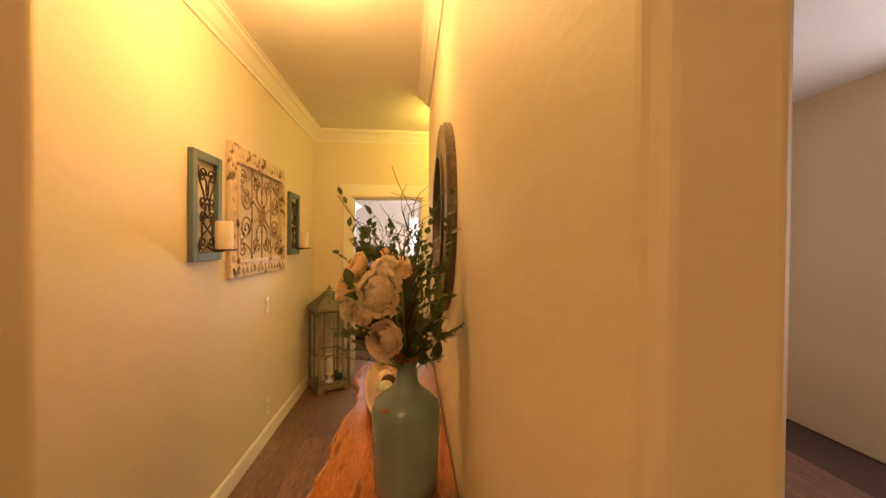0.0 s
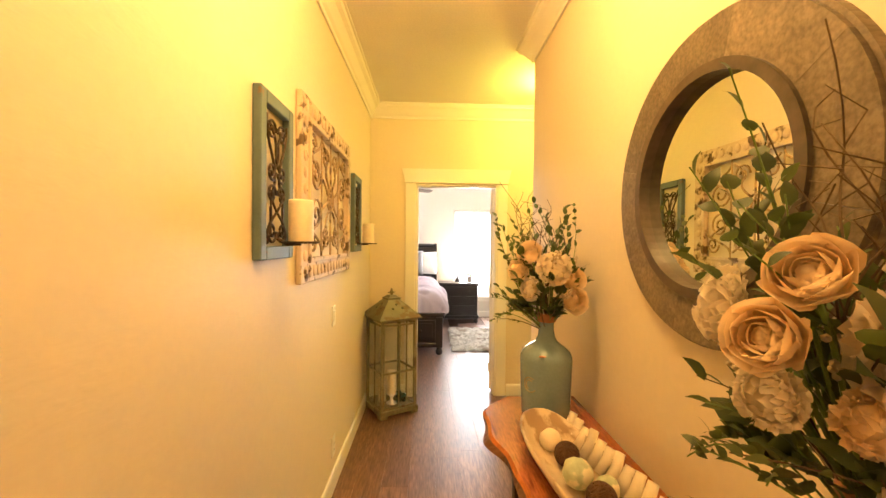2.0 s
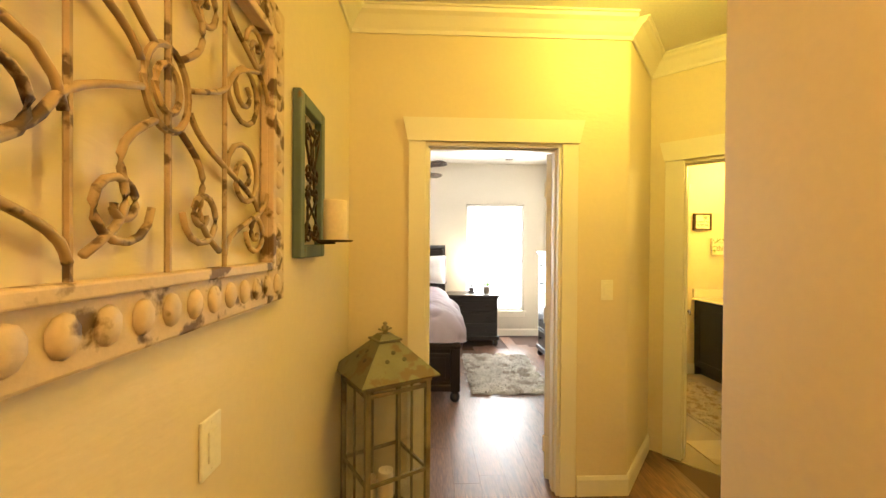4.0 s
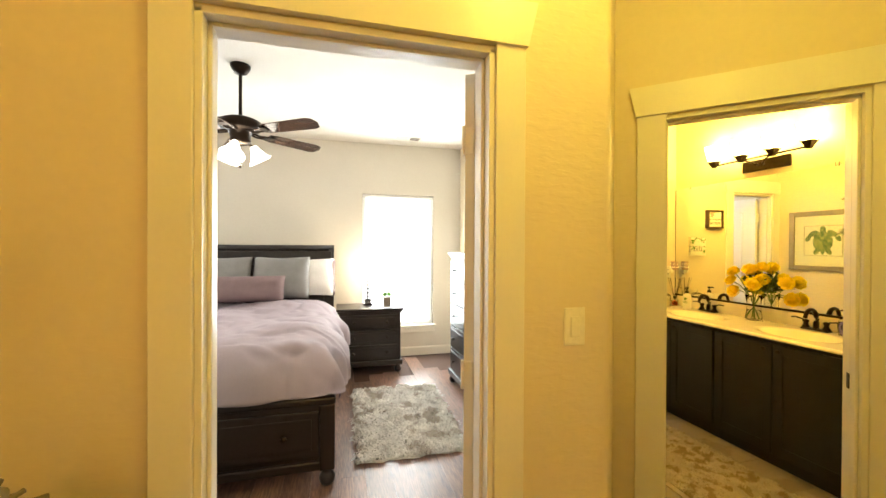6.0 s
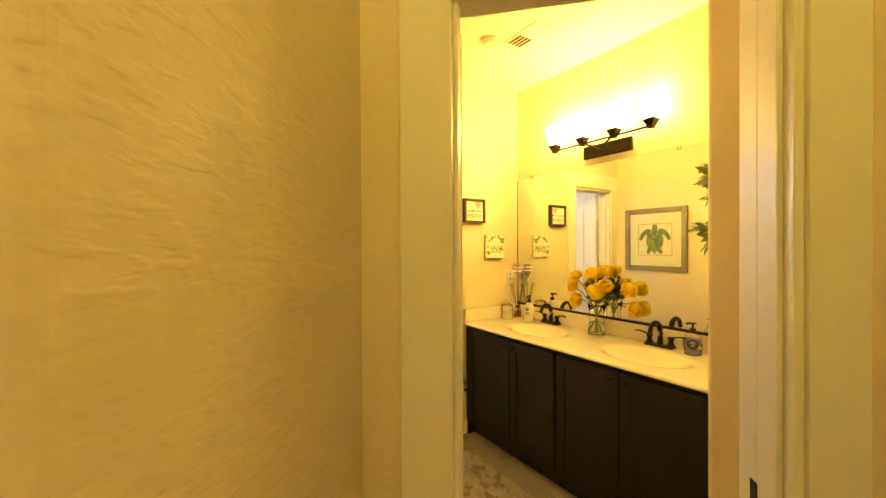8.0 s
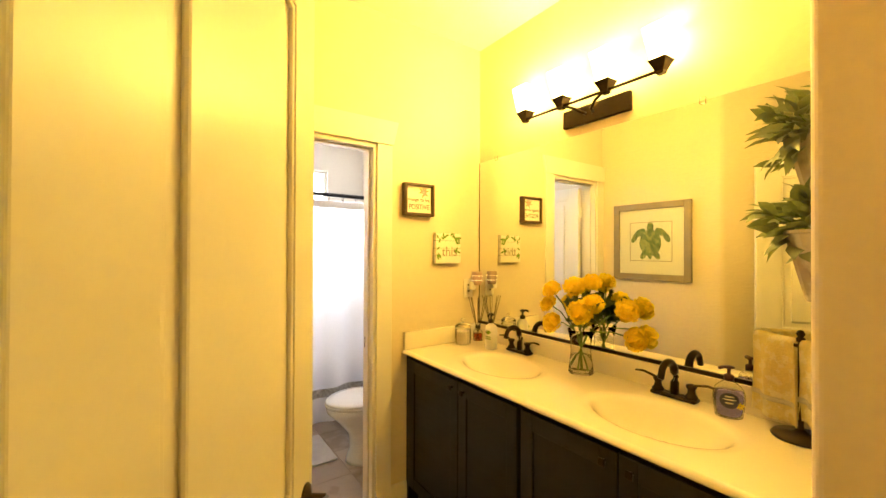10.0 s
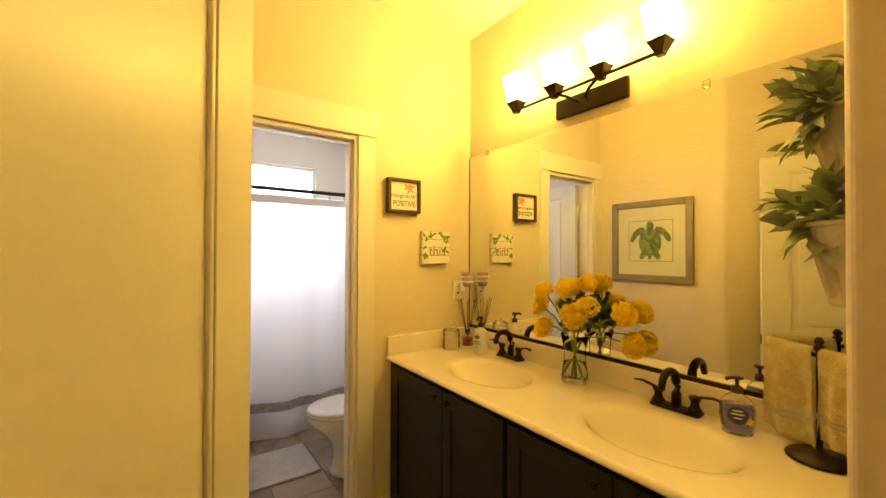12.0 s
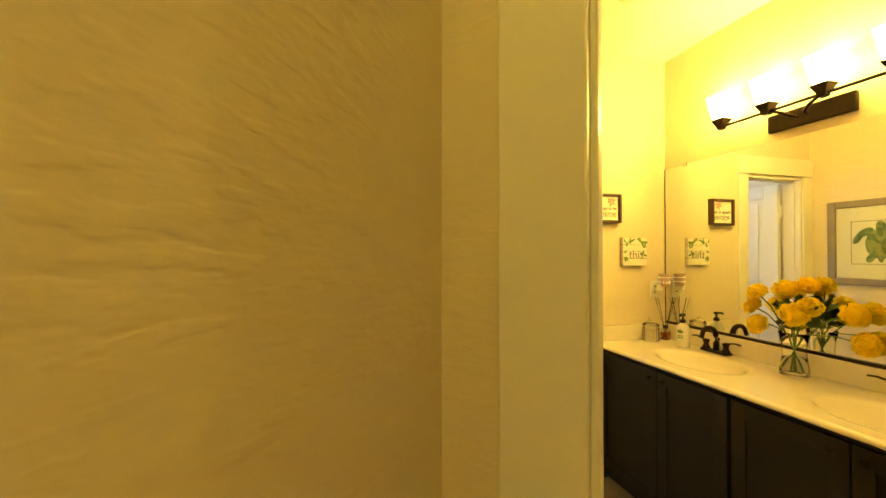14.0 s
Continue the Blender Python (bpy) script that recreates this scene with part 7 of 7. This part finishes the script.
def ceiling_fan(m):
    t = thing("ceiling_fan", "dark bronze five-blade ceiling fan with a lit glass light kit", "fan", m)
    part("canopy", lathe([(0, 0), (0.070, 0), (0.068, -0.02), (0.045, -0.055), (0.018, -0.065), (0, -0.065)], 24, cap=False), M_BRONZE, t, smooth=True)
    bm = bmesh.new()
    tube(bm, [(0, 0, -0.06), (0, 0, -0.36)], 0.0125, 10)
    part("down_rod", bm, M_BRONZE, t)
    part("motor", lathe([(0, -0.34), (0.03, -0.345), (0.10, -0.365), (0.145, -0.385), (0.15, -0.42), (0.13, -0.445), (0.08, -0.455), (0.07, -0.50), (0.075, -0.52), (0.05, -0.54), (0, -0.545)], 32, cap=False), M_BRONZE, t, smooth=True)
    for k in range(5):
        r = pose(0, 0, 0, 0, 0, -34 + 72 * k)
        bm = bmesh.new()
        tube(bm, [(0.07, 0.02, -0.450), (0.14, 0.025, -0.462), (0.20, 0.03, -0.458)], 0.007, 6)
        tube(bm, [(0.07, -0.02, -0.450), (0.14, -0.025, -0.462), (0.20, -0.03, -0.458)], 0.007, 6)
        box(bm, (0.19, -0.045, -0.462), (0.26, 0.045, -0.456), 0.002)
        iron = part("blade_iron", bm, M_BRONZE, t, m=r)
        bm = bmesh.new()
        outline = [(0.21, -0.048), (0.26, -0.058), (0.62, -0.068), (0.665, -0.052), (0.685, 0.0), (0.665, 0.052), (0.62, 0.068), (0.26, 0.058), (0.21, 0.048)]
        lo, hi = [bm.verts.new((x, y, -0.003)) for x, y in outline], [bm.verts.new((x, y, 0.003)) for x, y in outline]
        bm.faces.new(lo[::-1])
        bm.faces.new(hi)
        for i in range(len(outline)):
            j = (i + 1) % len(outline)
            bm.faces.new((lo[i], lo[j], hi[j], hi[i]))
        part("blade", bm, M_BLADE, t, "walnut fan blade", m=r @ pose(0, 0, -0.452, -12, 0, 0))
    for k in range(3):
        a = 120 * k + 20
        arm = bmesh.new()
        tube(arm, [(0.03, 0, -0.525), (0.07, 0, -0.535), (0.085, 0, -0.55)], 0.008, 6)
        part("light_arm", arm, M_BRONZE, t, m=pose(0, 0, 0, 0, 0, a))
        sh = part("bell_shade", lathe([(0.022, 0.0), (0.028, -0.015), (0.045, -0.05), (0.062, -0.085), (0.085, -0.105), (0.082, -0.106), (0.058, -0.084), (0.040, -0.05), (0.02, -0.012)], 20, cap=False), M_FANGLASS, t, "lit frosted bell shade", smooth=True,
                  m=pose(0, 0, 0, 0, 0, a) @ pose(0.088, 0, -0.545, 0, -28, 0))
        sh.visible_shadow = False
    bm = bmesh.new()
    tube(bm, [(0.0, 0, -0.54), (0.0, 0, -0.68)], 0.0015, 4)
    bmesh.ops.create_uvsphere(bm, u_segments=8, v_segments=6, radius=0.013, matrix=pose(0, 0, -0.69))
    part("pull_chain", bm, M_BRONZE, t)
    return t


ceiling_fan(pose(-0.972, 6.62, BED_CEIL - 0.0005) @ Matrix.Diagonal((1, 1, 1.09, 1)))


# ---- toilet room ----
tub = thing("bath_tub", "white bath tub behind the shower curtain", "bath tub", pose(0, 0, 0))
part("apron", cube((1.655, 8.00, 0.0), (3.06, 8.04, 0.46), 0.01), M_WHITE, tub)
part("rim", cube((1.655, 8.00, 0.46), (3.06, 8.10, 0.49), 0.012), M_WHITE, tub)
part("back_rim", cube((1.655, 8.50, 0.0), (3.06, 8.598, 0.49), 0.012), M_WHITE, tub)
part("basin", cube((1.66, 8.04, 0.0), (3.06, 8.50, 0.10), 0.012), M_WHITE, tub)
rod = thing("shower_curtain_rod", "straight black shower curtain rod", "curtain rod", pose(0, 0, 0))
bm = bmesh.new()
tube(bm, [(1.652, 7.90, 1.927), (3.063, 7.90, 1.927)], 0.016, 10)
part("rod", bm, M_BLACK, rod)
for x in (1.653, 3.065):
    part("flange", lathe([(0, 0), (0.03, 0), (0.03, 0.01), (0, 0.01)], 16, cap=False), M_BLACK, rod, m=pose(x, 7.90, 1.927, 0, 90, 0))
sc = thing("shower_curtain", "white fabric shower curtain with a grey lattice band near its hem", "shower curtain", pose(0, 0, 0))


def drape(z0, z1, steps, off):
    bm = bmesh.new()
    n = 150
    rows = []
    for j in range(steps + 1):
        z = z0 + (z1 - z0) * j / steps
        f = 0.35 + 0.65 * min(1, (1.93 - z) / 0.9)
        row = []
        for i in range(n + 1):
            x = 1.67 + 1.475 * i / n
            y = 7.90 + 0.022 * f * math.sin(x * 17 + 1.6 * math.sin(x * 5)) + 0.020 * f * math.sin(x * 7.3 + z) - off + 0.030 * (1.93 - z) / 1.9 * -1
            row.append(bm.verts.new((x, y, z)))
        rows.append(row)
    for a, b in zip(rows, rows[1:]):
        for i in range(n):
            bm.faces.new((a[i], a[i + 1], b[i + 1], b[i]))
    return bm


part("cloth", drape(0.045, 1.882, 22, 0.0), M_CURTAIN, sc, smooth=True)
part("lattice_band", drape(0.245, 0.315, 3, 0.003), M_BAND, sc, "grey lattice band", smooth=True)
part("header_band", drape(1.817, 1.877, 3, 0.003), M_WHITEPIL, sc, smooth=True)
for k in range(12):
    x = 1.72 + k * 0.123
    bm = bmesh.new()
    tube(bm, [(x, 7.90 + 0.020 * math.sin(a), 1.912 + 0.036 * math.cos(a)) for a in [2 * math.pi * i / 14 for i in range(15)]], 0.002, 5)
    part("ring", bm, M_BLACK, sc, "black curtain ring")


def toilet(m):
    """Local: the bowl's front towards -x, the tank towards +x."""
    t = thing("toilet", "white porcelain toilet with its lid closed", "toilet", m)
    def egg(r, z, cx=0.0, k=32):
        return [(cx + (r * 1.28 if math.cos(a) < 0 else r * 1.0) * math.cos(a), r * math.sin(a), z) for a in [2 * math.pi * i / k for i in range(k)]]
    def loft(rings):
        bm = bmesh.new()
        rr = [[bm.verts.new(p) for p in ring] for ring in rings]
        for a, b in zip(rr, rr[1:]):
            for i in range(len(a)):
                bm.faces.new((a[i], a[(i + 1) % len(a)], b[(i + 1) % len(b)], b[i]))
        bm.faces.new(rr[0][::-1])
        bm.faces.new(rr[-1])
        return bm
    part("bowl", loft([egg(0.125, 0.0, 0.06), egg(0.12, 0.02, 0.06), egg(0.10, 0.10, 0.06), egg(0.105, 0.20, 0.05), egg(0.14, 0.29, 0.02), egg(0.178, 0.36, 0.0), egg(0.185, 0.395, 0.0), egg(0.18, 0.40, 0.0)]), M_WHITE, t, smooth=True)
    part("seat", loft([egg(0.186, 0.401), egg(0.19, 0.41), egg(0.186, 0.42)]), M_WHITE, t, smooth=True)
    part("lid", loft([egg(0.186, 0.4215), egg(0.189, 0.43), egg(0.18, 0.44), egg(0.14, 0.446)]), M_WHITE, t, smooth=True)
    part("pedestal_back", cube((0.10, -0.10, 0.0), (0.40, 0.10, 0.38), 0.03), M_WHITE, t)
    part("tank", cube((0.22, -0.21, 0.38), (0.41, 0.21, 0.74), 0.025), M_WHITE, t)
    part("tank_lid", cube((0.21, -0.22, 0.742), (0.415, 0.22, 0.775), 0.01), M_WHITE, t)
    part("flush_lever", cube((0.20, 0.12, 0.66), (0.212, 0.17, 0.675), 0.003), M_BRONZE, t)
    return t


toilet(pose(2.465, 7.24, 0))
solid("bath_mat", cube((1.80, 7.30, 0.001), (2.33, 7.73, 0.018), 0.006), M_MAT, "grey bath mat beside the tub", "bath mat", pose(0, 0, 0))

# ---- floor pieces ----
PW, PL, JOINT = 0.165, 1.22, 0.0009
plank = mesh_of(cube((0, 0, -0.012), (PW - JOINT, PL - JOINT, 0.0)), "plank", M_FLOOR)
rnd = random.Random(12)
for i in range(40):
    x = -3.72 + i * PW
    shift = rnd.uniform(0, PL)
    for j in range(-1, 11):
        y = -3.1 + shift + j * PL
        cx, cy = x + PW / 2, y + PL / 2
        hall = -1.2 < cx < 0.75 and -0.9 < cy < 5.2
        vest = 0.5 < cx < 1.7 and 3.2 < cy < 4.6
        room = -3.7 < cx < 1.3 and 4.3 < cy < 8.6
        side = 1.3 < cx < 3.5 and -0.9 < cy < 2.6
        near = -2.2 < cx < 1.4 and -1.2 < cy < 1.2
        if not (hall or vest or room or near or side) or y + PL > 8.72 or (cx + y + PL > 6.45 and y < 4.3 and cx > 0.6) or cx > 1.36 and y > 3.5:
            continue
        ob = new("plank", plank)
        ob.parent = floor
        ob.location = (x, y, 0)
TS = 0.33
tile = mesh_of(cube((0, 0, -0.006), (TS - 0.004, TS - 0.004, 0.0)), "tile", M_TILE)
for i in range(7):
    for j in range(15):
        x, y = 1.36 + i * TS, 3.8 + j * TS
        cx, cy = x + TS / 2, y + TS / 2
        if cx + cy < 6.30 or cx > 3.3 or cy > 8.6 or cx < 1.55 and cy > 5.2 or cy < 4.5 and cx > 2.3:
            continue
        ob = new("tile", tile)
        ob.parent = floor_bath
        ob.location = (x, y, 0)
